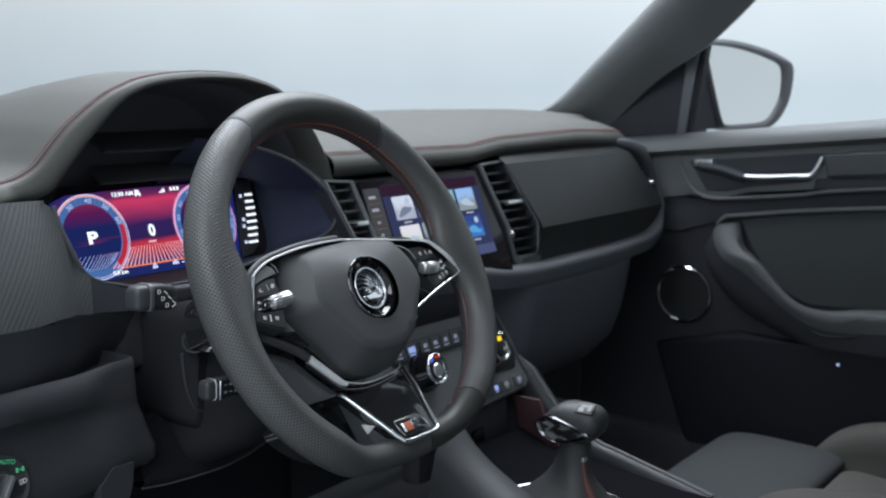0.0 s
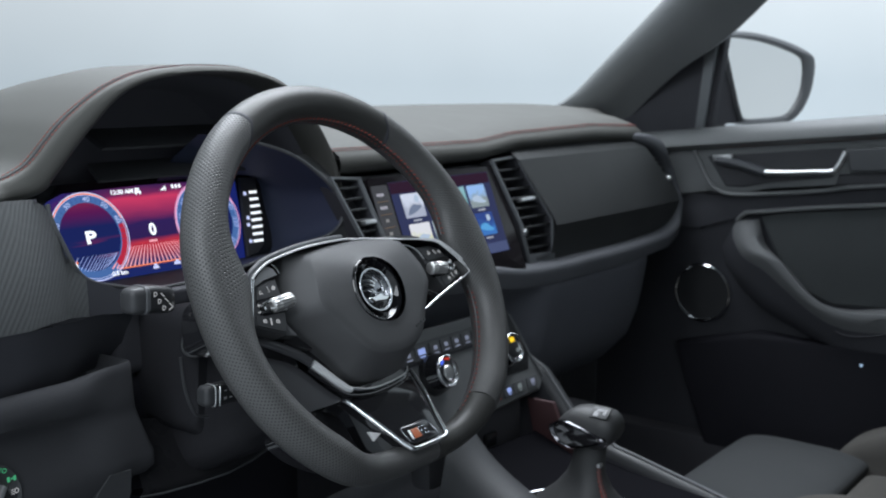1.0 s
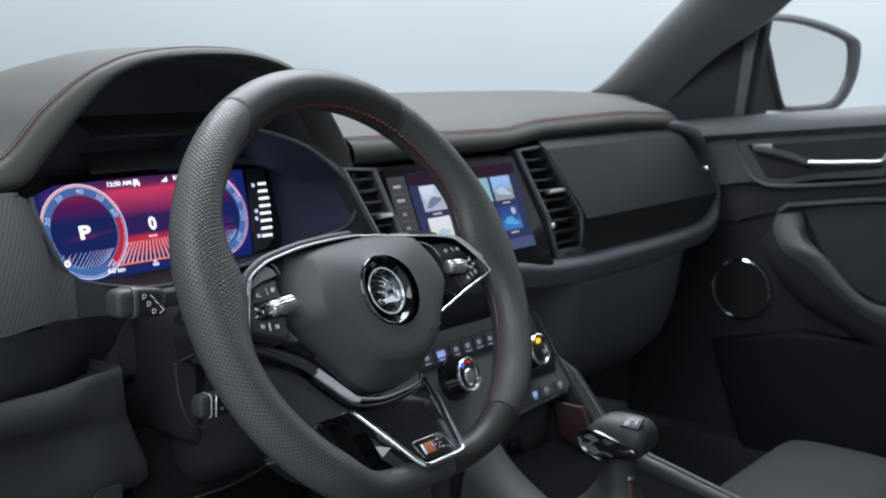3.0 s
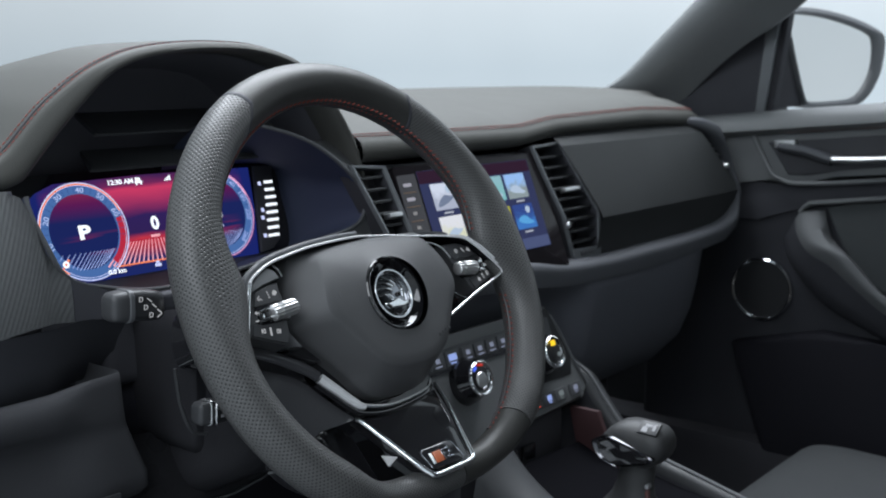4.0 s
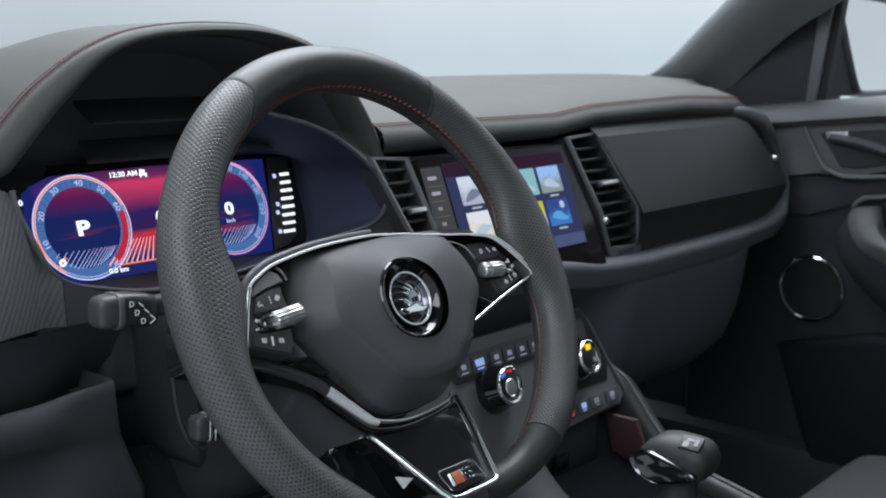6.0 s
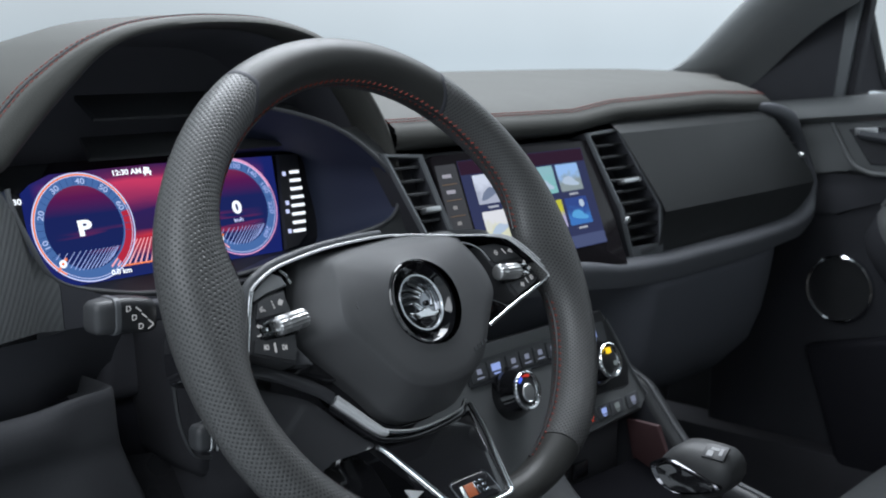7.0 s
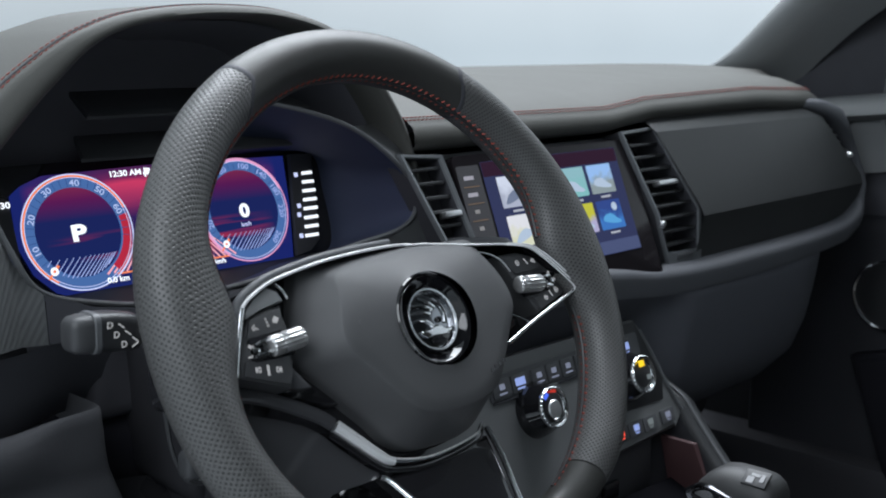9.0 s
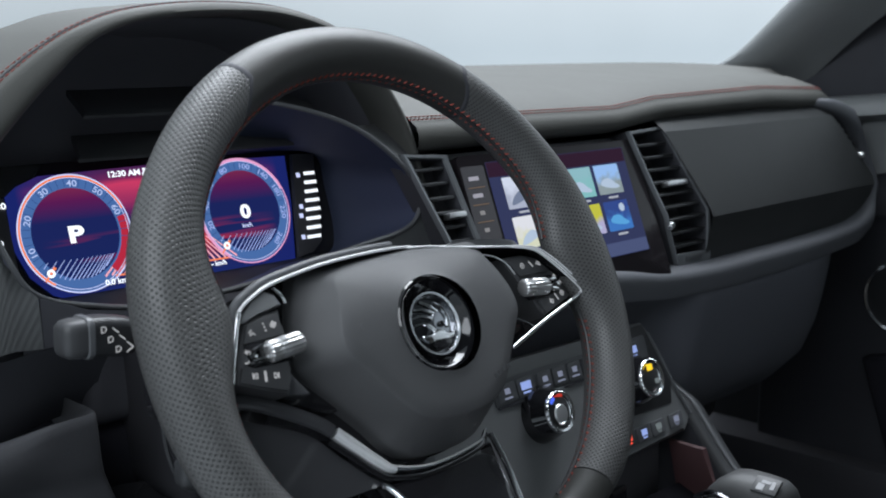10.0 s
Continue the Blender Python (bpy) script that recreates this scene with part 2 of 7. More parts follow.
def tube(path, r, sides=10, closed=False, up=(0, 0, 1), squash=1.0):
    """A round or oval bar along a path."""
    path = [Vector(p) for p in path]
    n, rings = len(path), []
    for i, p in enumerate(path):
        a = path[(i - 1) % n] if closed or i else p
        b = path[(i + 1) % n] if closed or i < n - 1 else p
        t = (b - a).normalized()
        s = t.cross(Vector(up))
        s = s.normalized() if s.length > 1e-4 else t.orthogonal().normalized()
        w = s.cross(t)
        rings.append([p + s * (r * math.cos(q)) + w * (r * squash * math.sin(q)) for q in [2 * math.pi * j / sides for j in range(sides)]])
    return loft(rings, True, closed)


def slab(pts, z0, z1, bevel=0.0, segs=2):
    """A plate: a flat outline in x and y between two heights, its upper edge rounded."""
    bm = bmesh.new()
    low = [bm.verts.new((p[0], p[1], z0)) for p in pts]
    high = [bm.verts.new((p[0], p[1], z1)) for p in pts]
    n = len(pts)
    bm.faces.new(list(reversed(low)))
    top = bm.faces.new(high)
    for i in range(n):
        bm.faces.new((low[i], low[(i + 1) % n], high[(i + 1) % n], high[i]))
    if bevel:
        bmesh.ops.bevel(bm, geom=list(top.edges), offset=bevel, segments=segs, profile=0.6, affect="EDGES", clamp_overlap=True)
    return bm


def block(c, s, bevel=0.0, segs=2, m=None):
    bm = bmesh.new()
    bmesh.ops.create_cube(bm, size=1, matrix=Matrix.Translation(c) @ Matrix.Diagonal((*s, 1)))
    if bevel:
        bmesh.ops.bevel(bm, geom=list(bm.edges), offset=bevel, segments=segs, profile=0.6, affect="EDGES", clamp_overlap=True)
    if m:
        bm.transform(m)
    return bm


def lathe(profile, n=32, m=None):
    """A turned body: radius and height pairs about z."""
    rings = [[(r * math.cos(a), r * math.sin(a), z) for a in [2 * math.pi * j / n for j in range(n)]] for r, z in profile]
    bm = loft(rings)
    if m:
        bm.transform(m)
    return bm


def rounded(x0, y0, x1, y1, r, n=4):
    out = []
    for cx, cy, a in ((x1 - r, y1 - r, 0), (x0 + r, y1 - r, 90), (x0 + r, y0 + r, 180), (x1 - r, y0 + r, 270)):
        for i in range(n + 1):
            q = radians(a + 90 * i / n)
            out.append((cx + r * math.cos(q), cy + r * math.sin(q)))
    return out


def disc_ring(x, y, z, r, w, n=20):
    """A thin raised ring lying in x and y."""
    return tube([(x + r * math.cos(2 * math.pi * i / n), y + 0.75 * r * math.sin(2 * math.pi * i / n), z) for i in range(n)], w, 6, True)


def joined(*bms):
    out = bmesh.new()
    for b in bms:
        me = bpy.data.meshes.new("tmp")
        b.to_mesh(me)
        b.free()
        out.from_mesh(me)
        bpy.data.meshes.remove(me)
    return out


def text(name, body, x, y, z, size, mat, parent, label="", align="CENTER", turn=0.0, stretch=1.0, bold=0.012):
    c = bpy.data.curves.new(name, "FONT")
    c.body, c.size, c.align_x, c.align_y = body, size, align, "CENTER"
    c.extrude = 0.00005
    c.offset = bold * size
    o = bpy.data.objects.new(name, c)
    scene.collection.objects.link(o)
    bpy.context.view_layer.update()
    me = bpy.data.meshes.new_from_object(o.evaluated_get(bpy.context.evaluated_depsgraph_get()))
    bpy.data.objects.remove(o)
    me.transform(pose(x, y, z, 0, 0, turn) @ Matrix.Diagonal((stretch, 1, 1, 1)))
    me.materials.clear()
    me.materials.append(mat)
    ob = new(name, me)
    ob.parent = parent
    if label:
        ob["label"] = label
    return ob


def stitches(path, length, gap, r, mat, parent, name="stitching", label="red thread stitching", lift=(0, 0, 0)):
    """A row of short thread stitches along a path, as one seam."""
    p = [Vector(q) + Vector(lift) for q in path]
    d = [0.0]
    for a, b in zip(p, p[1:]):
        d.append(d[-1] + (b - a).length)

    def at(s):
        i = min(max(int(np.searchsorted(d, s)) - 1, 0), len(p) - 2)
        return p[i].lerp(p[i + 1], (s - d[i]) / max(d[i + 1] - d[i], 1e-9))

    verts, faces = [], []
    s = 0.0
    while s + length < d[-1]:
        a, b = at(s), at(s + length)
        t = (b - a).normalized()
        w = t.orthogonal().normalized()
        v = t.cross(w)
        k = len(verts)
        for q, f in ((a, 0.5), (a.lerp(b, 0.5), 1.0), (b, 0.5)):
            verts += [q + (w * math.cos(h) + v * math.sin(h)) * r * f for h in (0, 1.571, 3.142, 4.712)]
        for ring in (0, 4):
            faces += [(k + ring + j, k + ring + (j + 1) % 4, k + ring + 4 + (j + 1) % 4, k + ring + 4 + j) for j in range(4)]
        s += length + gap
    me = bpy.data.meshes.new(name)
    me.from_pydata([tuple(v) for v in verts], [], faces)
    me.materials.append(mat)
    ob = new(name, me)
    ob.parent = parent
    ob["kind"] = "stuff"
    if label:
        ob["label"] = label
    return ob


XC = 0.355  # the car's middle line; the steering wheel stands at x = 0

# ---- large structure ----
tagged(part("ground", block((0.3, 0, -0.05), (60, 60, 0.1)), STUDIO), "smooth pale grey studio floor", "floor", kind="structure")
tagged(part("wall_lower_body", block((XC, -0.30, 0.205), (1.40, 3.9, 0.37), 0.04), DARK), "plain dark lower car body", "wall", kind="structure")
tagged(part("floor", block((XC, -0.35, 0.42), (1.36, 2.3, 0.05), 0.01), CARPET), "black carpeted car floor", "floor", kind="structure")
tagged(part("sill", block((1.08, -0.35, 0.48), (0.14, 2.3, 0.20), 0.02), PIT), "dark door sill", "sill", kind="structure")
# unseen wall, added to keep low studio light and reflections off the wheel
tagged(part("wall_driver_side", block((-0.47, -0.75, 0.515), (0.05, 2.5, 0.17), 0.02), DARK), "added unseen dark wall at sill height of the open driver door", "wall", kind="structure")
tagged(part("firewall", block((XC, 0.62, 0.80), (1.34, 0.04, 0.62), 0.01), BLACK), "dark bulkhead behind the dashboard", "wall", kind="structure")
tagged(part("wall_passenger_rear", block((1.07, -1.55, 1.15), (0.06, 1.1, 0.95), 0.02), DARK), "dark rear cabin side", "wall", kind="structure")
tagged(part("wall_driver_rear", block((-0.40, -1.60, 1.15), (0.06, 0.95, 0.95), 0.02), DARK), "dark rear cabin side", "wall", kind="structure")
tagged(part("roof", block((XC, -1.05, 1.63), (1.30, 2.1, 0.05), 0.02), HEADLINER), "grey fabric headliner of the roof", "ceiling", kind="structure")
tagged(part("wall_rear", block((XC, -2.05, 1.02), (1.34, 0.06, 1.2), 0.02), DARK), "dark rear wall of the cabin", "wall", kind="structure")
tagged(part("bonnet", block((XC, 1.35, 0.98), (1.6, 1.15, 0.06), 0.02), PAINT), "dark painted bonnet beyond the windscreen", "bonnet", kind="structure")

# passenger side A-pillar: broad trimmed section rising rearwards from the dash corner
pill_front = [(1.065, 0.50, 1.118), (1.03, 0.405, 1.150), (1.0, 0.307, 1.222), (0.972, 0.195, 1.312), (0.93, 0.05, 1.43), (0.89, -0.06, 1.60)]
pill_rear = [(1.072, 0.345, 1.075), (1.055, 0.262, 1.148), (1.033, 0.190, 1.200), (1.005, 0.085, 1.262), (0.97, -0.045, 1.385), (0.935, -0.17, 1.60)]
rings = []
for f, r in zip(spline(pill_front, 24), spline(pill_rear, 24)):
    f, r = Vector(f), Vector(r)
    ax = r - f
    n = Vector((-1, -0.25, 0.1)).normalized()
    ring = [f + Vector((0.05, 0.03, 0)), f, f + ax * 0.06 + n * 0.010, f + ax * 0.18 + n * 0.020, f + ax * 0.34 + n * 0.026, f + ax * 0.50 + n * 0.025, f + ax * 0.64 + n * 0.018,
            f + ax * 0.80 + n * 0.009, f + ax * 0.93 + n * 0.003, r, r + Vector((0.05, 0.02, 0)), f + ax * 0.5 + Vector((0.07, 0, 0))]
    rings.append(ring)
tagged(part("pillar_1", loft(rings), HEADLINER), "grey textured A-pillar trim beside the windscreen", "pillar", kind="structure")
# scuttle below the windscreen
tagged(part("scuttle", block((XC, 0.80, 1.075), (1.5, 0.16, 0.05), 0.015), DARK), "black plastic scuttle under the windscreen", "trim", kind="structure")

# ---- steering wheel ----
TILT = radians(25.5)
WU, WV, WN = Vector((1, 0, 0)), Vector((0, math.sin(TILT), math.cos(TILT))), Vector((0, -math.cos(TILT), math.sin(TILT)))
wheel = thing("steering_wheel", basis((0, 0, 1.0), WU, WV, WN), "black perforated leather flat-bottomed sports steering wheel with red stitching", "steering wheel")
RIM_C, RIM_R, RIM_Z = 0.012, 0.1685, -0.0108


def rim_point(a):
    x, y = RIM_R * math.cos(a), RIM_C + RIM_R * math.sin(a)
    flat = -0.146
    if y < flat + 0.02:
        y = flat + 0.02 - 0.02 * math.tanh((flat + 0.02 - y) / 0.02)
    return x, y


def rim_vertex(a, q, grow=1.0):
    """A point of the rim: a round the wheel, q round the leather."""
    x, y = rim_point(a)
    x1, y1 = rim_point(a + 0.01)
    x0, y0 = rim_point(a - 0.01)
    t = Vector((x1 - x0, y1 - y0, 0)).normalized()
    out = Vector((t.y, -t.x, 0))
    # thumb rests swell a little beside the spokes
    swell = 1 + 0.10 * sum(math.exp(-((math.degrees(a) - c + 180) % 360 - 180) ** 2 / 130) for c in (18, 162))
    fork = 1.25 * sum(math.exp(-(((math.degrees(a) - c + 180) % 360 - 180) / 13) ** 2) for c in (5, 175))
    # slimmer where the lower spoke lies over it
    off = abs((math.degrees(a) - 272 + 180) % 360 - 180)
    thin = min(1.0, max(0.0, (44 - off) / 26))
    thin = thin * thin * (3 - 2 * thin)
    rr = 0.0168 * swell * grow * math.cos(q)
    if rr < 0:
        rr *= 1 + 0.85 * fork
    zz = 0.0178 * grow * math.sin(q) * (1 - 0.22 * thin)
    rr *= 1 - 0.26 * thin
    return Vector((x, y, RIM_Z - 0.011 * thin)) + out * rr + Vector((0, 0, zz))


def rim_ring(a, grow=1.0, sides=28, skew=0.0):
    """A ring round the leather; with skew its inner side lies further along the rim."""
    ring = []
    for j in range(sides):
        q = 2 * math.pi * j / sides
        ring.append(rim_vertex(a + skew * max(0.0, -math.cos(q)), q, grow))
    return ring


def rim_section(name, a0, a1, mat, label, steps, skew0=0.0, skew1=0.0):
    rings = []
    for i in range(steps + 1):
        u = i / steps
        skew = radians(skew0) * max(0.0, 1 - 3 * u) + radians(skew1) * max(0.0, 3 * u - 2)
        rings.append(rim_ring(radians(a0 + (a1 - a0) * u), skew=skew))
    return part(name, loft(rings), mat, wheel, label)


S1, S2 = 58.5, 119.5
rim_section("rim_top", S1, S2, RIM_LEATHER, "smooth black leather upper rim", 40, -4, 6)
rim_section("rim_grip", S2 + 0.5, 276, PERF, "perforated black leather grip", 90, 6, 0)
rim_section("rim_bottom", 276.4, 306, RIM_LEATHER, "smooth black leather lower rim", 30)
rim_section("rim_grip", 306.4, 360 + S1 - 0.5, PERF, "perforated black leather grip", 80, 0, -4)
for a, skew in ((S1 - 0.25, -4), (S2 + 0.25, 6)):
    part("seam", loft([rim_ring(radians(a + d), g, skew=radians(skew)) for d, g in ((-0.8, 0.985), (-0.55, 1.010), (0.55, 1.010), (0.8, 0.985))]), DEEP, wheel, "dark rim seam")


def rim_seam(a0, a1, q, n=120):
    out = []
    for i in range(n + 1):
        a = radians(a0 + (a1 - a0) * i / n)
        behind = 0.045 * min(1.0, max(0.0, (62 - math.degrees(a)) / 45))
        out.append(rim_vertex(a, 2 * math.pi * (q + behind), 1.01))
    return out


def cross_stitch(row_a, row_b, pitch, r, mat, parent, label="red thread cross stitching"):
    """Thread laid from one edge of a seam to the other, stitch by stitch, as one seam."""
    def walker(path):
        p = [Vector(q) for q in path]
        d = [0.0]
        for a, b in zip(p, p[1:]):
            d.append(d[-1] + (b - a).length)

        def at(f):
            s = f * d[-1]
            i = min(max(int(np.searchsorted(d, s)) - 1, 0), len(p) - 2)
            return p[i].lerp(p[i + 1], (s - d[i]) / max(d[i + 1] - d[i], 1e-9))
        return at, d[-1]

    (fa, la), (fb, lb) = walker(row_a), walker(row_b)
    n = int(la / pitch)
    verts, faces = [], []
    for i in range(n - 1):
        a, b = fa((i + 0.15) / n), fb((i + 0.85) / n)
        t = (b - a).normalized()
        w = t.orthogonal().normalized()
        v = t.cross(w)
        k = len(verts)
        for f, g in ((0.0, 0.5), (0.3, 1.0), (0.7, 1.0), (1.0, 0.5)):
            q = a.lerp(b, f)
            verts += [q + (w * math.cos(h) + v * math.sin(h)) * r * g for h in (0, 1.571, 3.142, 4.712)]
        for ring in (0, 4, 8):
            faces += [(k + ring + j, k + ring + (j + 1) % 4, k + ring + 4 + (j + 1) % 4, k + ring + 4 + j) for j in range(4)]
    me = bpy.data.meshes.new("stitching")
    me.from_pydata([tuple(v) for v in verts], [], faces)
    me.materials.append(mat)
    ob = new("stitching", me)
    ob.parent = parent
    ob["kind"], ob["label"] = "stuff", label
    return ob


for a0, a1 in ((-62, -10), (12, 168), (190, 240)):
    n = int((a1 - a0) * 0.87)
    part("seam_groove", tube(rim_seam(a0, a1, 0.470, n), 0.0015, 6), BUTTON, wheel, "dark groove of the rim seam")
    cross_stitch(rim_seam(a0, a1, 0.438, n), rim_seam(a0, a1, 0.502, n), 0.0050, 0.0009, ORANGE_THREAD, wheel)

# airbag cover: outline, bevelled shoulder and raised face whose upper edge falls back
half = [(0, 0.0520), (0.030, 0.0515), (0.054, 0.0503), (0.0735, 0.0485), (0.0805, 0.0345), (0.0855, 0.0200), (0.0890, 0.0070), (0.0890, -0.0042), (0.0800, -0.0140), (0.0652, -0.0302), (0.0505, -0.0472), (0.0400, -0.0612), (0.0240, -0.0705), (0, -0.0728)]
outline = half + [(-x, y) for x, y in reversed(half[1:-1])]
crease_half = [(0, 0.0475), (0.026, 0.0470), (0.046, 0.0452), (0.0590, 0.0405), (0.0635, 0.0310), (0.0680, 0.0185), (0.0715, 0.0060), (0.0705, -0.0045), (0.0610, -0.0172), (0.0480, -0.0345), (0.0375, -0.0465), (0.0285, -0.0515), (0.0165, -0.0545), (0, -0.0555)]
crease = crease_half + [(-x, y) for x, y in reversed(crease_half[1:-1])]
ol = spline(outline, 104, True)
cr = spline(crease, 104, True)


def fall(y):
    """How far the cover's face lies back towards its upper edge."""
    f = min(1.0, max(0.0, (y - 0.010) / 0.040))
    return 0.013 * f * f


def rise(y):
    """How far the cover's edge stands forward along its top."""
    return 0.011 * min(1.0, max(0.0, (y - 0.020) / 0.026))


rings = [[(p[0], p[1], -0.045) for p in ol], [(p[0], p[1], -0.029 + rise(p[1]) - 0.25 * fall(p[1])) for p in ol]]
for f, z in ((0.03, -0.0265), (0.10, -0.0240), (0.5, -0.0120), (0.93, -0.0004), (0.985, 0.0009), (1.03, 0.0016)):
    row = [(p[0] + (c[0] - p[0]) * f, p[1] + (c[1] - p[1]) * f) for p, c in zip(ol, cr)]
    rings.append([(x, y, z + rise(y) * max(0.0, 1 - f) - fall(y) * (0.35 + 0.65 * min(1.0, f))) for x, y in row])
for f, z in ((0.85, 0.0030), (0.66, 0.0044), (0.50, 0.0054)):
    rings.append([(c[0] * f, c[1] * f, z - fall(c[1] * f)) for c in cr])
hole = [(0.0300 * math.cos(math.atan2(c[1], c[0])), 0.0300 * math.sin(math.atan2(c[1], c[0]))) for c in cr]
rings[-1] = [(0.5 * (p[0] + q[0] * 1.25), 0.5 * (p[1] + q[1] * 1.25), 0.0050 - fall(0.5 * (p[1] + q[1] * 1.25))) for p, q in zip(rings[-1], hole)]
rings.append([(x, y, 0.0060 - fall(y)) for x, y in hole])
part("airbag_cover", loft(rings, caps=False), AIRBAG, wheel, "matt dark grey airbag cover with creased edges", 80)

# round badge sunk into a black dish
recess = part("badge_recess", lathe([(0.0, 0.0002), (0.0215, 0.0002), (0.0240, 0.0014), (0.0268, 0.0050), (0.0282, 0.0062), (0.0296, 0.0066), (0.0305, 0.0056), (0.0306, -0.004)], 72), BADGE_BLACK, wheel, "glossy black badge recess")
ring = part("badge", lathe([(0.0180, 0.0008), (0.0182, 0.0030), (0.0190, 0.0043), (0.0202, 0.0043), (0.0212, 0.0028), (0.0216, 0.0008)], 72), RING_CHROME, wheel, "chrome ring badge with plain relief")
part("relief_base", lathe([(0.0, 0.0030), (0.008, 0.0027), (0.014, 0.0018), (0.0182, 0.0006)], 48), DARK_CHROME, ring, "dark chrome domed centre")
for (x0, y0), (xm, ym), (x1, y1) in (((-0.0060, 0.0150), (-0.0010, 0.0118), (0.0045, 0.0066)), ((-0.0130, 0.0105), (-0.0060, 0.0098), (0.0015, 0.0058)), ((-0.0158, 0.0058), (-0.0085, 0.0060), (-0.0010, 0.0030)), ((-0.0158, 0.0010), (-0.0080, 0.0010), (-0.0015, -0.0045))):
    part("relief_bar", tube(spline([(x0, y0, 0.0018), (xm, ym, 0.0034), (x1, y1, 0.0034)], 12), 0.0011, 8, squash=0.8), CHROME, ring)
part("relief_wing", slab(spline([(-0.0135, -0.0065), (-0.0070, -0.0066), (-0.0020, -0.0062), (0.0030, -0.0040), (0.0085, -0.0085), (0.0130, -0.0075), (0.0120, -0.0105), (0.0040, -0.0105), (-0.0045, -0.0100), (-0.0090, -0.0110)], 48, True), 0.0010, 0.0040, 0.0009), CHROME, ring)
part("relief_arc", tube(spline([(0.0045, 0.0125, 0.0028), (0.0100, 0.0080, 0.0030), (0.0120, 0.0015, 0.0030), (0.0105, -0.0040, 0.0030)], 20), 0.0012, 8), CHROME, ring)
part("relief_shade", slab(spline([(-0.0050, -0.0125), (0.0040, -0.0115), (0.0110, -0.0110), (0.0080, -0.0150), (0.0000, -0.0165)], 32, True), 0.0006, 0.0026, 0.0006), GLOSS, ring, "gloss black lower field")
part("relief_dot", lathe([(0.0, 0.0052), (0.0017, 0.0048), (0.0021, 0.0030)], 16, Matrix.Translation((0.0052, -0.0012, 0))), BADGE_BLACK, ring)
for o in (recess, ring):
    o.location, o.scale = (-0.0048, 0.0, 0), (0.96, 0.96, 1)
part("airbag_lettering", joined(*[block((0.030 + 0.004 * i, -0.040 + 0.0012 * i, 0.0046), (0.0026, 0.0026, 0.0006)) for i in range(4)]), DARK, wheel, "embossed illegible lettering bars")
part("airbag_dent", lathe([(0.0, 0.0), (0.0022, 0.0003), (0.0030, -0.0006)], 16, pose(-0.058, 0.0075, 0.0030)), AIRBAG, wheel, "small blind pin mark")

# upper back shell carrying the spokes
shell = [(0, 0.050), (0.05, 0.050), (0.10, 0.046), (0.128, 0.039), (0.148, 0.028), (0.156, 0.0), (0.144, -0.008), (0.10, -0.021), (0.076, -0.030), (0.064, -0.047), (0.042, -0.066), (0, -0.074)]
shell = shell + [(-x, y) for x, y in reversed(shell[1:-1])]
part("hub_shell", slab(spline(shell, 100, True), -0.075, -0.038, 0.008, 3), GLOSS, wheel, "gloss black hub back shell")
part("shift_paddle", slab(spline([(0.072, 0.046), (0.074, 0.0545), (0.082, 0.0562), (0.108, 0.0545), (0.134, 0.0508), (0.142, 0.0465), (0.138, 0.030), (0.090, 0.030)], 48, True), -0.050, -0.044, 0.0018), GREY, wheel, "grey gearshift paddle behind the spoke")


def key_mark(strokes, x, y, parent, turn=0.0, z=-0.0101, label="white key symbol"):
    """A symbol on a key, made of strokes (x, y, width, height, turn)."""
    bms = [block((0, 0, 0), (w, h, 0.0003), 0, 1, pose(sx, sy, 0, 0, 0, a)) for sx, sy, w, h, a in strokes]
    bm = joined(*bms)
    bm.transform(pose(x, y, z, 0, 0, turn))
    return part("symbol", bm, ICON, parent, label)


VOICE = [(-0.0010, 0.0006, 0.0030, 0.0006, 35), (0.0008, -0.0010, 0.0026, 0.0006, -35), (-0.0012, -0.0012, 0.0012, 0.0012, 0)]
BARS = [(0, 0.0014, 0.0007, 0.0014, 0), (0, -0.0006, 0.0007, 0.0014, 0), (0, -0.0025, 0.0014, 0.0008, 0)]
WARN = [(0, 0, 0.0032, 0.0032, 45), (0.0012, 0.0008, 0.0022, 0.0010, -30), (-0.0013, -0.0009, 0.0016, 0.0010, 20)]
BACK = [(-0.0016, 0, 0.0006, 0.0034, 0), (-0.0002, 0.0008, 0.0024, 0.0007, 35), (-0.0002, -0.0008, 0.0024, 0.0007, -35), (0.0012, 0, 0.0005, 0.0028, 0)]
NEXT = [(-x, y, w, h, -a) for x, y, w, h, a in BACK]
BAR = [(0, 0, 0.0014, 0.0058, 0)]
THIN = [(0, 0, 0.0008, 0.0050, 0)]
PLUS = [(0, 0, 0.0026, 0.0008, 0), (0, 0, 0.0008, 0.0026, 0)]
MINUS = [(0, 0, 0.0026, 0.0009, 0)]
GAP_RING = [(0.0016 * math.cos(radians(a)), 0.0016 * math.sin(radians(a)), 0.0013, 0.0006, a + 90) for a in range(0, 360, 60)] + [(0, 0, 0.0012, 0.0009, 0)]
CAR = [(0, 0.0010, 0.0026, 0.0007, 0), (-0.0016, -0.0004, 0.0018, 0.0007, 50), (0.0016, -0.0004, 0.0018, 0.0007, -50), (0, -0.0006, 0.0010, 0.0010, 0)]

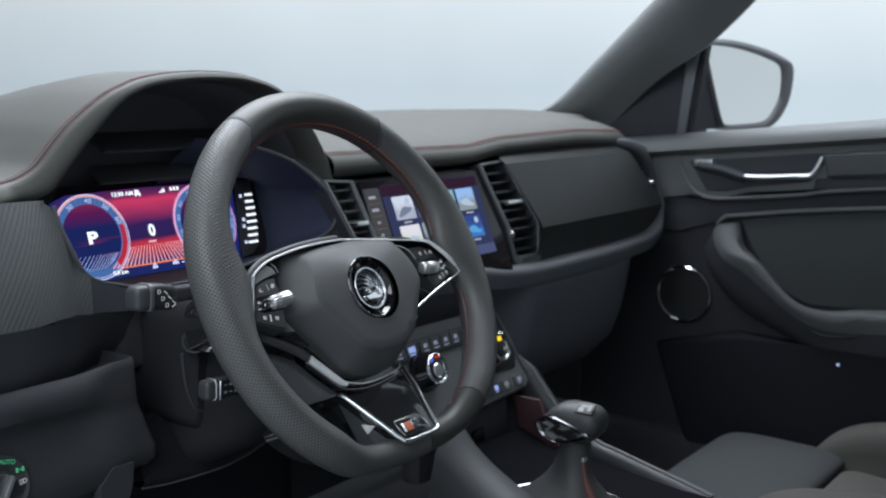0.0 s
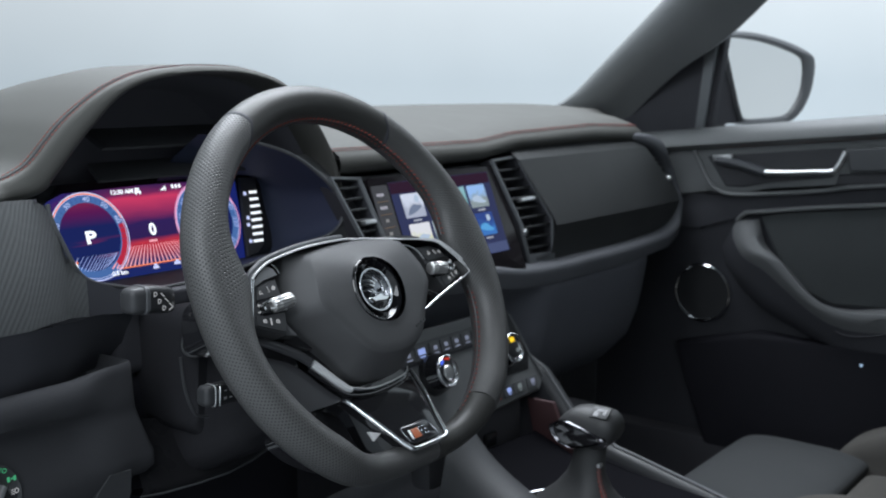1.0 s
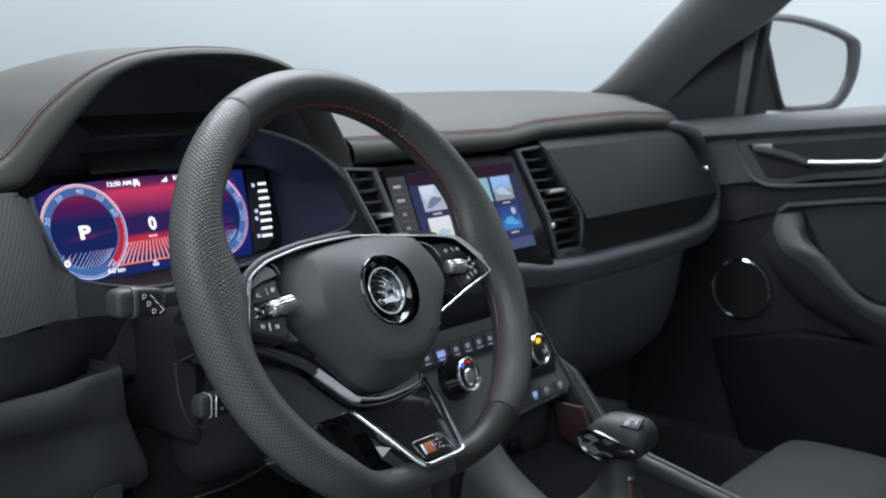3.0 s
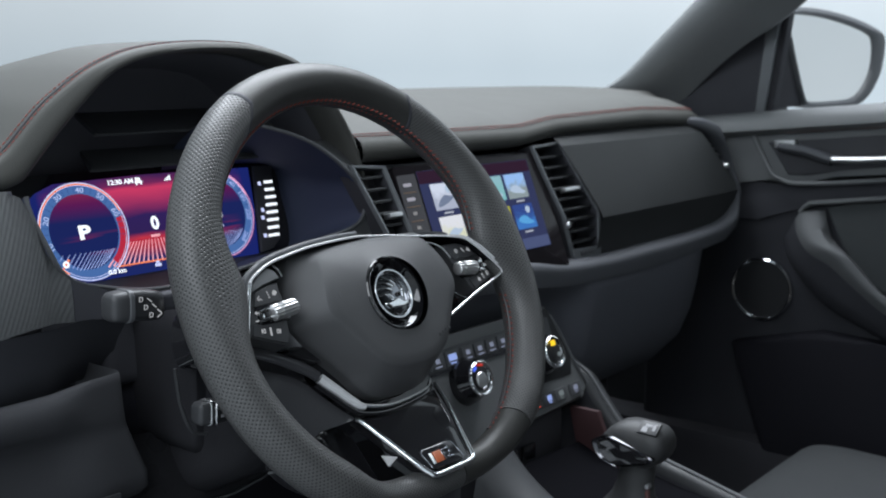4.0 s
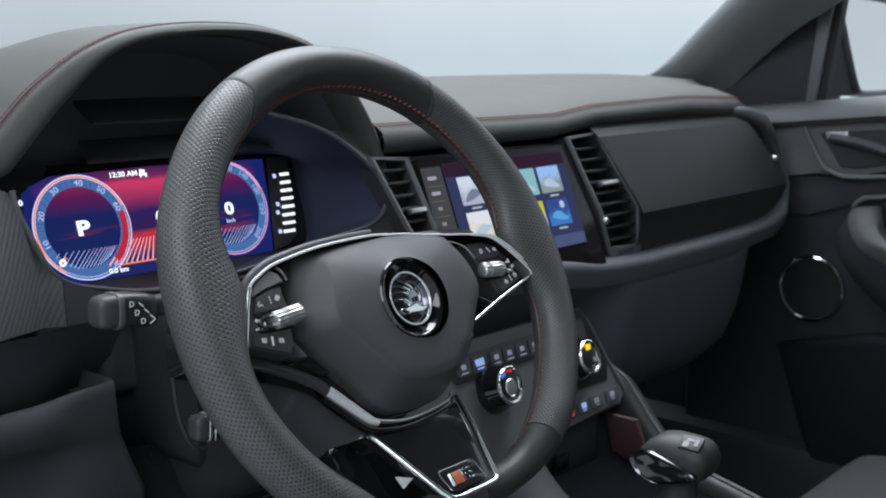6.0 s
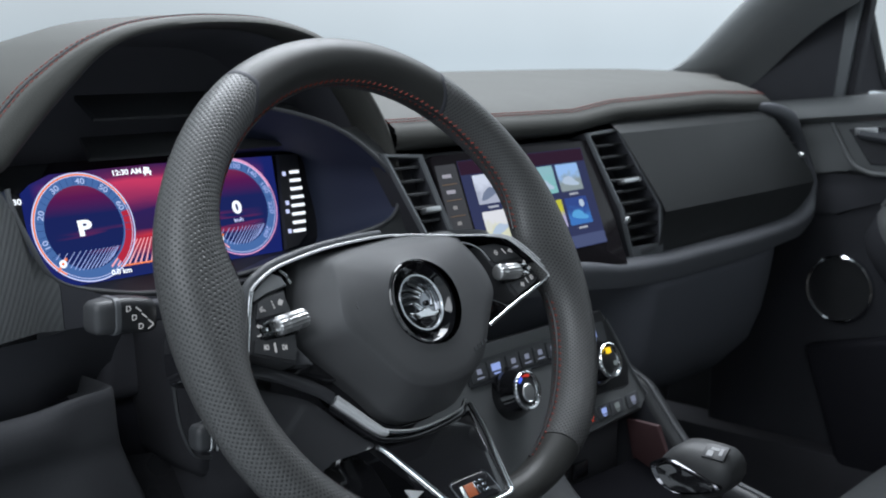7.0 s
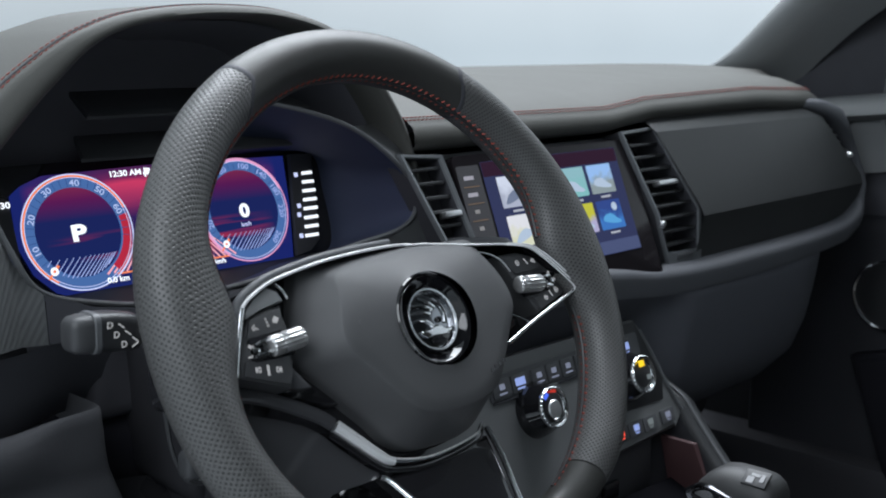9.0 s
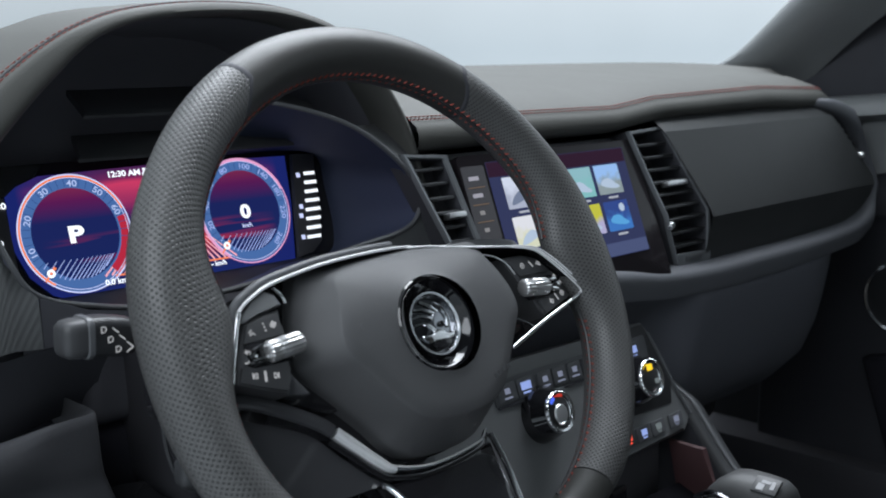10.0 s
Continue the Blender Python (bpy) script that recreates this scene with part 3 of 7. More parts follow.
for s in (-1, 1):
    plate = [(0.020, 0.0475), (0.07, 0.0435), (0.104, 0.0370), (0.120, 0.030), (0.131, 0.019), (0.1425, -0.001), (0.141, -0.004), (0.10, -0.0185), (0.070, -0.032), (0.050, -0.030), (0.05, 0.02)]
    if s < 0:
        plate[1:5] = [(0.07, 0.0475), (0.104, 0.0445), (0.1165, 0.0385), (0.129, 0.0255)]
    spoke = part("spoke", slab([(s * x, y) for x, y in (plate if s > 0 else reversed(plate))], -0.042, -0.0325, 0.002), GLOSS, wheel, "gloss black wheel spoke")
    trim = [(0.014, 0.0525, -0.0190), (0.028, 0.0502, -0.0150), (0.042, 0.0466, -0.0110), (0.063, 0.0420, -0.006), (0.094, 0.0375, -0.0045), (0.111, 0.0335, -0.004), (0.1215, 0.0265, -0.004), (0.132, 0.0165, -0.004), (0.1450, 0.0015, -0.004), (0.1452, -0.0018, -0.005)]
    leg = [(0.1452, -0.0018, -0.005), (0.137, -0.0050, -0.006), (0.099, -0.0150, -0.0055), (0.064, -0.0262, -0.007)]
    if s < 0:
        trim = [(-0.020, 0.0530, -0.0215), (0.0, 0.0532, -0.0165), (0.030, 0.0520, -0.0115), (0.062, 0.0497, -0.008), (0.088, 0.0462, -0.008), (0.105, 0.0428, -0.008), (0.118, 0.0374, -0.008), (0.1245, 0.0335, -0.008), (0.1285, 0.0285, -0.008), (0.1365, 0.0117, -0.008), (0.143, -0.0039, -0.008)]
    path = spline([(s * x, y, z) for x, y, z in trim], 80)
    part("chrome_trim", tube(path, 0.0008 if s > 0 else 0.0011, 10), LIT_CHROME, spoke, "chrome spoke edging")
    if s > 0:
        widths = np.interp(np.arange(46), [0, 22, 45], [0.0008, 0.0018, 0.0020])
        part("chrome_corner", loft([[(p[0] + w * a, p[1] + w * a * 0.6, p[2] - 0.0006 + w * b * 0.6) for a, b in ((0.7, -0.7), (1, 0), (0.7, 0.7), (0, 1), (-0.7, 0.7), (-1, 0), (-0.7, -0.7), (0, -1))] for p, w in zip(path[34:], widths)]), DARK_CHROME, spoke, "broader dark chrome corner of the spoke")
        for side in (-1, 1):
            part("corner_line", tube([(p[0] + side * w, p[1] + side * w * 0.6, p[2] + 0.0004) for p, w in zip(path[34:], widths)], 0.0006, 8), LIT_CHROME, spoke, "thin bright edge of the chrome corner")
    if s > 0:
        part("trim_leg", tube(spline(leg, 40), 0.0015, 10), CHROME, spoke, "thin chrome spoke edge")
        part("leg_wall", loft([[(p[0], p[1] + d, p[2] + z) for p in spline(leg, 24)] for d, z in ((0.0, -0.001), (0.001, -0.02))], closed=False), GLOSS, spoke, "gloss black lower spoke flank")
    else:
        part("edge_light", tube(path[60:], 0.0017, 10), CHROME, spoke, "broader chrome edge beside the keys")
        part("outer_band", tube([(p[0] * 1.012, p[1] + 0.0026, p[2] - 0.0022) for p in path[8:]], 0.0027, 10), GREY, spoke, "dark satin band outside the chrome line")
    part("spoke_wall", loft([[(p[0] * f, p[1] - d, z if z < -0.02 else p[2] + z) for p in path] for f, d, z in ((1.0, 0.0, -0.001), (1.0, 0.0005, -0.03), (0.995, 0.003, -0.06))], closed=False), GLOSS, spoke, "gloss black spoke flank")
    if s > 0:
        part("trim_brace", tube([(0.0750, -0.0060, -0.011), (0.0915, -0.0165, -0.0085)], 0.0010, 8), CHROME, spoke, "small chrome brace")
        part("brace_mark", disc_ring(0.0795, -0.0160, -0.0320, 0.0024, 0.0005), GREY, spoke, "small embossed drop")
        inner_line = spline([(0.050, 0.0392, -0.012), (0.072, 0.0368, -0.011), (0.086, 0.0300, -0.011), (0.0935, 0.0205, -0.012)], 30)
        part("pad_edge", tube(inner_line, 0.0006, 6), SATIN, spoke, "thin bright line along the keys")
    else:
        part("corner_cap", slab([(-0.0975, 0.0315), (-0.1000, 0.0375), (-0.1065, 0.0410), (-0.1160, 0.0362), (-0.1225, 0.0318), (-0.1280, 0.0255), (-0.1240, 0.0262), (-0.1150, 0.0293), (-0.1060, 0.0308)], -0.0335, -0.0095, 0.0012), PANEL, spoke, "matt grey corner above the keys")
        part("cap_line", tube(spline([(-0.1000, 0.0420, -0.010), (-0.0958, 0.0370, -0.010), (-0.0945, 0.0322, -0.010)], 16), 0.0008, 8), CHROME, spoke, "small chrome edge")
    # key pad: upper and lower buttons round a ribbed thumb roller
    outer = [(0.0985, 0.0298), (0.110, 0.0298), (0.1235, 0.0268), (0.1310, 0.0115), (0.1380, -0.0045), (0.123, -0.0105), (0.1075, -0.0165), (0.1010, -0.0020), (0.1010, 0.0180)]
    upper = [(0.1005, 0.0282), (0.110, 0.0281), (0.1222, 0.0252), (0.1275, 0.0150), (0.1028, 0.0158)]
    lower = [(0.1030, 0.0012), (0.1325, 0.0030), (0.1362, -0.0042), (0.123, -0.0093), (0.1085, -0.0148), (0.1045, -0.0080)]
    if s > 0:
        outer = [(0.0840, 0.0330), (0.106, 0.0328), (0.1195, 0.0282), (0.1300, 0.0165), (0.1415, 0.0000), (0.138, -0.0035), (0.1085, -0.0118), (0.1040, -0.0040), (0.0945, 0.0150)]
        upper = [(0.0875, 0.0312), (0.106, 0.0312), (0.1185, 0.0268), (0.1262, 0.0180), (0.0965, 0.0178)]
        lower = [(0.1065, -0.0005), (0.1310, 0.0048), (0.1392, -0.0008), (0.1360, -0.0033), (0.1100, -0.0102)]
    pad = part("button_pad", slab([(s * x, y) for x, y in outer[::s]], -0.0335, -0.0120, 0.0018), PAD, spoke, "dark grey button pad")
    part("upper_key", slab([(s * x, y) for x, y in upper[::s]], -0.0125, -0.0103, 0.0010), PAD, pad)
    part("lower_key", slab([(s * x, y) for x, y in lower[::s]], -0.0125, -0.0103, 0.0010), PAD, pad)
    marks = ((VOICE, -0.1207, 0.0205, 0), (BARS, -0.1122, 0.0222, 6), (WARN, -0.1062, 0.0222, 0), (BACK, -0.1262, -0.0026, -10), (BAR, -0.1203, -0.0040, -10), (NEXT, -0.1137, -0.0050, -10), (PLUS, -0.1275, 0.0107, 0), (MINUS, -0.1290, 0.0051, 0))
    if s > 0:
        marks = ((GAP_RING, 0.1010, 0.0248, 0), (THIN, 0.1100, 0.0248, 35), (CAR, 0.1172, 0.0242, -20), (BACK, 0.1185, -0.0030, -18), (THIN, 0.1245, -0.0008, 25), (GAP_RING, 0.1310, 0.0008, 0), (PLUS, 0.1290, 0.0136, 0), (MINUS, 0.1330, 0.0085, -40))
    for shape, x, y, a in marks:
        key_mark(shape, x, y, pad, a)
    ridges = []
    for i in range(56):
        q = 2 * math.pi * i / 56
        ridges.append((0.0060 if i % 4 < 2 else 0.0053, q))
    rl = []
    for x, g in ((-0.0118, 0.72), (-0.0110, 0.95), (-0.0100, 1), (-0.0040, 1), (-0.0036, 0.93), (-0.0030, 0.93), (-0.0026, 1), (0.0100, 1), (0.0110, 0.95), (0.0118, 0.72)):
        rl.append([(x, r * g * math.cos(q), r * g * math.sin(q)) for r, q in ridges])
    bm = loft(rl)
    bm.transform(pose(s * 0.1045, 0.0088, -0.0086, 0, 0, -s * 5))
    roller = part("thumb_roller", bm, ROLLER, spoke, "ribbed bright metal thumb roller", 60)
    part("roller_cradle", slab([(s * x, y) for x, y in rounded(0.098, 0.0010, 0.1275, 0.0152, 0.003)][::s], -0.0130, -0.0102, 0.0008), GLOSS, roller, "gloss black roller cradle")
    fork = [block((0, 0, 0), (0.0105, 0.0026, 0.0050), 0.0012, 2, pose(s * 0.1215, 0.0078 + d, -0.0088, 0, 0, -s * 8 + e)) for d, e in ((0.0034, 6), (-0.0030, -6))]
    part("roller_tip", joined(*fork), CHROME, roller, "forked chrome roller tip")
    part("tip_stud", block((0, 0, 0), (0.0052, 0.0046, 0.0056), 0.0018, 2, pose(s * 0.1262, 0.0070, -0.0092)), CHROME, roller, "chrome stud")

# chrome bow: a broad strip that narrows to a line under the airbag; its reflections are painted
bow = [(-0.0715, -0.0432, -0.031), (-0.0650, -0.0497, -0.031), (-0.0585, -0.0562, -0.031), (-0.0475, -0.0672, -0.031), (-0.0385, -0.0735, -0.031), (-0.0166, -0.0785, -0.031), (0.008, -0.0788, -0.032), (0.0353, -0.0757, -0.033), (0.047, -0.0700, -0.037)]
bow_half = [0.0030, 0.0030, 0.0028, 0.0026, 0.0020, 0.0014, 0.0011, 0.0009, 0.0006]
centre = spline(bow, 90)
widths = [p[0] for p in spline([(w, 0, 0) for w in bow_half], 90)]
rings, lip, line = [], [], []
for i, (p, w) in enumerate(zip(centre, widths)):
    t = Vector(centre[min(i + 1, 89)]) - Vector(centre[max(i - 1, 0)])
    n = Vector((-t.y, t.x, 0)).normalized()
    p = Vector(p)
    rings.append([p + n * (w * a) + Vector((0, 0, b * min(1.0, w / 0.002))) for a, b in ((1.0, -0.0032), (0.98, -0.0012), (0.85, -0.0002), (0.55, 0.0006), (0.15, 0.0011), (-0.25, 0.0010), (-0.55, 0.0003), (-0.66, -0.0008), (-0.74, -0.0002), (-0.86, -0.0004), (-0.97, -0.0013), (-1.0, -0.0024), (-0.9, -0.005), (0.9, -0.005))])
    line.append(p + n * (w * 0.93) + Vector((0, 0, 0.0004)))
    lip.append(p - n * (w + 0.0022) + Vector((0, 0, -0.0035)))
# bright start, dark end and pale line paint the reflections of one chrome strip
part("chrome_bow", loft(rings[:46]), LIT_CHROME, wheel, "chrome bow below the airbag, bright reflection put into its colour", 80)
part("chrome_bow", loft(rings[45:]), DARK_CHROME, wheel, "end of the chrome bow, dark reflection put into its colour", 80)
part("bow_highlight", tube(line, 0.0006, 8), PALE, wheel, "painted highlight along the bow's upper edge")
part("bow_black_edge", tube(lip, 0.0022, 8, squash=0.8), GLOSS, wheel, "gloss black lower lip")
flank = [(-0.150, -0.0080, -0.026), (-0.129, -0.0120, -0.028), (-0.109, -0.0195, -0.030), (-0.0842, -0.0335, -0.031), (-0.0735, -0.0415, -0.032)]
part("spoke_lip", tube(spline(flank, 40), 0.0044, 10, squash=0.7), FAIRING, wheel, "gloss black lip below the spoke")
part("lip_glint", tube([(p[0], p[1] + 0.0030, p[2] + 0.0016) for p in spline(flank, 40)[8:36]], 0.0005, 6), DARK_CHROME, wheel, "thin dark chrome line on the lip")
part("key_foot", slab([(-0.1020, -0.0020), (-0.0985, -0.0050), (-0.0895, -0.0190), (-0.1045, -0.0165)], -0.030, -0.0180, 0.0015), FAIRING, wheel, "small satin wedge below the keys")
fair = [(-0.134, -0.018), (-0.115, -0.025), (-0.085, -0.039), (-0.066, -0.058), (-0.052, -0.072), (-0.044, -0.0790), (-0.058, -0.0800), (-0.083, -0.0800), (-0.100, -0.0860), (-0.114, -0.076), (-0.126, -0.048)]
part("spoke_fairing", slab(spline(fair, 60, True), -0.062, -0.040, 0.007, 4), FAIRING, wheel, "satin black fairing below the spoke")
pod = [(-0.046, -0.0815), (-0.083, -0.0815), (-0.110, -0.089), (-0.100, -0.108), (-0.074, -0.126), (-0.046, -0.134), (-0.026, -0.135), (-0.030, -0.118)]
part("spoke_pod", slab(spline(pod, 50, True), -0.075, -0.056, 0.008, 3), GLOSS, wheel, "gloss black flank of the lower spoke")
# added pale plate in place of the bright floor showing through the gap
part("pod_gap_light", slab([(-0.0480, -0.1115), (-0.0340, -0.1165), (-0.0445, -0.1205)], -0.0225, -0.0200, 0.0005), PALE, wheel, "small pale triangle standing in for bright floor seen beside the lower spoke")


def low_plane(x, y, up=0.0):
    """The lower spoke leans out from the hub to the rim."""
    return (x, y, -0.036 + (-0.082 - y) * 0.57 + up)


def low_plate(pts, t0, t1, bev):
    bm = slab(pts, t0, t1, bev)
    for v in bm.verts:
        v.co.z += -0.036 + (-0.082 - v.co.y) * 0.57
    return bm


vee = [(-0.044, -0.081), (-0.0260, -0.1300), (-0.0195, -0.1365), (0.017, -0.1375), (0.0260, -0.1355), (0.050, -0.078)]
low = part("lower_spoke", low_plate(vee, -0.012, 0.0, 0.003), GLOSS, wheel, "gloss black lower spoke")
part("chrome_trim", tube([low_plane(x, y, 0.0005) for x, y in spline([(-0.0470, -0.0800), (-0.0435, -0.0830), (-0.0390, -0.0950), (-0.0285, -0.1250), (-0.0240, -0.1345), (-0.0190, -0.1386), (0.0, -0.1390), (0.0180, -0.1388), (0.0265, -0.1372), (0.0295, -0.1320), (0.0380, -0.1130), (0.0467, -0.0950), (0.0530, -0.0740)], 80)], 0.0023, 10), CHROME, low, "chrome V-shaped edging")
part("badge_plate", low_plate(rounded(-0.0175, -0.1350, 0.0190, -0.1180, 0.004), -0.001, 0.0012, 0.0008), GLOSS, low)
part("badge_edge", tube([low_plane(x, y, 0.001) for x, y in rounded(-0.0175, -0.1350, 0.0190, -0.1180, 0.004)], 0.0006, 6, True), DARK_CHROME, low, "thin chrome badge frame")
ORANGE = material("orange_enamel", (0.36, 0.085, 0.025), 0.35)
def slant(x0, x1, y0=-0.1320, y1=-0.1215, k=0.003):
    """A leaning bar on the badge."""
    return [(x * 0.84 - 0.001, -0.1265 + (y + 0.1265) * 0.8) for x, y in ((x0, y0), (x1, y0), (x1 + k, y1), (x0 + k, y1))]


part("badge_mark", low_plate(slant(-0.0155, -0.0125), 0.0008, 0.0020, 0.0004), SATIN, low, "silver badge mark")
part("badge_mark", low_plate(slant(-0.0110, -0.0005), 0.0008, 0.0020, 0.0004), ORANGE, low, "orange badge mark")
for x0, x1, y0, y1 in ((0.0010, 0.0025, -0.1320, -0.1215), (0.0035, 0.0065, -0.1235, -0.1215), (0.0035, 0.0065, -0.1275, -0.1255), (0.0060, 0.0075, -0.1320, -0.1285), (0.0090, 0.0135, -0.1235, -0.1215), (0.0090, 0.0135, -0.1275, -0.1255), (0.0090, 0.0135, -0.1320, -0.1300)):
    part("badge_mark", low_plate(slant(x0, x1, y0, y1, 0.0008), 0.0008, 0.0020, 0.0003), DARK_CHROME, low, "silver badge mark")

# column shroud, stalk and lower stalk
col = thing("column_shroud", pose(0, 0, 1), "black plastic steering column shroud", "column shroud")
rings = []
for d, w, h, dz in ((0.035, 0.050, 0.040, 0.0), (0.05, 0.066, 0.055, -0.005), (0.10, 0.074, 0.064, -0.012), (0.16, 0.078, 0.072, -0.02), (0.26, 0.080, 0.075, -0.02)):
    c = -WN * d
    rings.append([Vector((w * sx, c.y, c.z)) + WV * (h * sy + dz) for sx, sy in rounded(-1, -1, 1, 0.75, 0.35, 5)])
part("shroud", loft(rings), COLUMN, col)
# broad lower cover, drawn in towards its lower edge
rings = []
for y, gx, gz in ((0.132, 0.94, 0.90), (0.135, 0.98, 0.96), (0.142, 1.0, 1.0), (0.17, 1.0, 1.0), (0.24, 1.0, 1.0)):
    rings.append([(-0.035 + (x + 0.035) * gx + 0.10 * max(0, -0.03 - z - 0.05), y - 0.10 * (z + 0.07), -0.070 + (z + 0.070) * gz) for x, z in rounded(-0.093, -0.142, 0.085, -0.018, 0.020, 5)])
part("lower_cover", loft(rings), COLUMN, col, "black lower column cover")
axis = Vector((-0.80, -0.58, 0.10)).normalized()
side = axis.cross(Vector((0, 0, 1))).normalized()
lock_at = basis((-0.094, 0.128, -0.048), side, axis.cross(side) * -1, axis)
lock = part("ignition_lock", lathe([(0.0, 0.004), (0.0080, 0.004), (0.0088, 0.0065), (0.0112, 0.0065), (0.0124, 0.004), (0.0128, -0.02)], 28, lock_at), COLUMN, col, "dark ignition lock")
part("lock_rim", lathe([(0.0088, 0.0060), (0.0092, 0.0076), (0.0108, 0.0076), (0.0112, 0.0060)], 28, lock_at), DARK, lock, "dark rim")
part("cover_edge", tube(spline([(-0.116, 0.122, -0.055), (-0.112, 0.122, -0.085), (-0.102, 0.122, -0.108), (-0.088, 0.122, -0.114)], 20), 0.0014, 6), DARK, col, "rounded edge of the cover")
stalk = thing("indicator_stalk", pose(-0.074, 0.096, 1.0035, 0, 2, 0), "black plastic indicator stalk with white light symbols", "stalk")


def bar(secs, depth, height):
    """A lever: rounded sections along x, each with its own size and lift."""
    return loft([[(x, depth * g * u, lift + height * g * v) for u, v in rounded(-0.5, -0.5, 0.5, 0.5, 0.28, 5)] for x, g, lift in secs])


part("arm", bar(((-0.078, 0.6, 0), (-0.070, 0.55, 0), (0.0, 0.60, 0.0), (0.04, 0.6, 0)), 0.022, 0.024), DEEP, stalk)
part("paddle", bar(((-0.1000, 0.98, 0.001), (-0.092, 1.0, 0.0005), (-0.082, 0.98, -0.001), (-0.0760, 0.90, -0.0015), (-0.0740, 0.75, -0.002)), 0.020, 0.0225), BUTTON, stalk)
part("tip", bar(((-0.1165, 0.60, 0.001), (-0.1155, 0.80, 0.001), (-0.1130, 0.94, 0.001), (-0.1075, 1.0, 0.001), (-0.1040, 1.0, 0.001)), 0.019, 0.0215), PAD, stalk, "ribbed stalk tip")
part("tip_ring", bar(((-0.1040, 1.0, 0.001), (-0.1035, 1.04, 0.001), (-0.1005, 1.04, 0.001), (-0.1000, 1.0, 0.001)), 0.020, 0.0225), GREY, stalk, "grey ring")
for x, z in ((-0.0955, 0.0055), (-0.0915, -0.0005), (-0.0870, -0.0065)):
    text("light_symbol", "D", 0, 0, 0, 0.0052, ICON, stalk, label="white headlamp symbol").matrix_local = pose(x, -0.0103, z, 90, 0, 0)
for x, z, a in ((-0.0885, 0.0045, 40), (-0.0845, 0.0000, 40), (-0.0800, -0.0045, 40), (-0.0800, -0.0075, -30)):
    part("light_symbol", block((0, 0, 0), (0.0046, 0.0004, 0.0007), 0, 1, pose(x, -0.0103, z, 0, a, 0)), ICON, stalk, "white arrow stroke")
lstalk = thing("cruise_stalk", pose(-0.0690, 0.075, 0.918, 0, 3, -4), "small black plastic stalk with ribbed white markings", "stalk")
lstalk.scale = (0.86, 0.86, 0.86)
part("arm", tube([(0.03, 0.01, 0), (-0.02, 0, 0)], 0.009, 14), DARK, lstalk)
part("paddle", bar(((-0.062, 0.95, 0), (-0.056, 1.0, 0), (-0.034, 0.98, 0), (-0.026, 0.8, 0)), 0.018, 0.021), BUTTON, lstalk)
part("tip", bar(((-0.0735, 0.55, 0), (-0.0725, 0.8, 0), (-0.070, 0.95, 0), (-0.062, 1.0, 0)), 0.018, 0.021), DARK, lstalk)
part("tip_ring", bar(((-0.0632, 1.0, 0), (-0.0628, 1.05, 0), (-0.0610, 1.05, 0), (-0.0606, 1.0, 0)), 0.018, 0.021), SATIN, lstalk, "bright ring")
for i in range(4):
    for k in range(2):
        part("symbol", block((-0.058 + 0.0068 * i, -0.0092, 0.0045 - 0.0075 * k), (0.0034, 0.0004, 0.0012 if (i + k) % 2 else 0.0028), 0, 1), KEY_GREY, lstalk, "white symbol")
part("rib", block((-0.058, -0.0095, 0), (0.0016, 0.002, 0.020), 0.0006, 1), SATIN, lstalk, "bright rib")

# ---- dashboard ----
dash = thing("dashboard", pose(XC, 0.3, 0.9), "black soft-touch car dashboard with red stitched leather top", "dashboard")
DO = Vector((-XC, -0.3, -0.9))


def at_dash(bm):
    bmesh.ops.translate(bm, verts=bm.verts, vec=DO)
    return bm


def z_stitch(x):
    return float(np.interp(x, [-0.6, -0.26, -0.2, 0.15, 0.46, 0.53, 0.75, 0.92, 1.05], [1.11, 1.110, 1.108, 1.103, 1.1010, 1.1085, 1.1130, 1.107, 1.085]))


def z_low(x):
    return float(np.interp(x, [-0.6, -0.2, 0.15, 0.45, 0.54, 0.75, 0.92, 1.05], [1.088, 1.084, 1.080, 1.081, 1.091, 1.093, 1.086, 1.06]))


def front(x):
    """How far the leather's front edge lies back; it curves away towards the doors."""
    return 0.197 + 0.9 * max(0, x - 0.86) ** 1.6 + 0.6 * max(0, -0.30 - x) ** 1.5 - 0.035 * max(0.0, min(1.0, (-0.17 - x) / 0.06))


def top_profile(x):
    y0, zl, zs = front(x), z_low(x), z_stitch(x)
    rows = [(y0 + 0.03, zl - 0.006), (y0 + 0.006, zl - 0.002), (y0, zl + 0.003), (y0, (zl + zs) / 2), (y0 + 0.003, zs - 0.004), (y0 + 0.009, zs), (y0 + 0.018, zs + 0.006), (y0 + 0.05, zs + 0.016)]
    for y, z in ((0.34, 1.134), (0.42, 1.139), (0.50, 1.141), (0.60, 1.139), (0.68, 1.132), (0.74, 1.11)):
        rows.append((max(y, rows[-1][0] + 0.01), z - 0.03 * max(0, x - 0.85) ** 1.5))
    return [(x, y, z) for y, z in rows]


for x0, x1, n in ((0.178, 1.02, 90),):
    part("leather_top", at_dash(loft([top_profile(x0 + (x1 - x0) * i / n) for i in range(n + 1)], closed=False)), LEATHER, dash, "grey-black grained leather dash top", 60)
for dz, dy in ((0.0, 0.0), (0.0022, 0.0035)):
    stitches([(x, front(x) + 0.0085 + dy, z_stitch(x) + 0.0012 + dz) for x in np.linspace(0.16, 0.93, 220)], 0.0036, 0.0012, 0.0009, RED, dash, lift=DO)

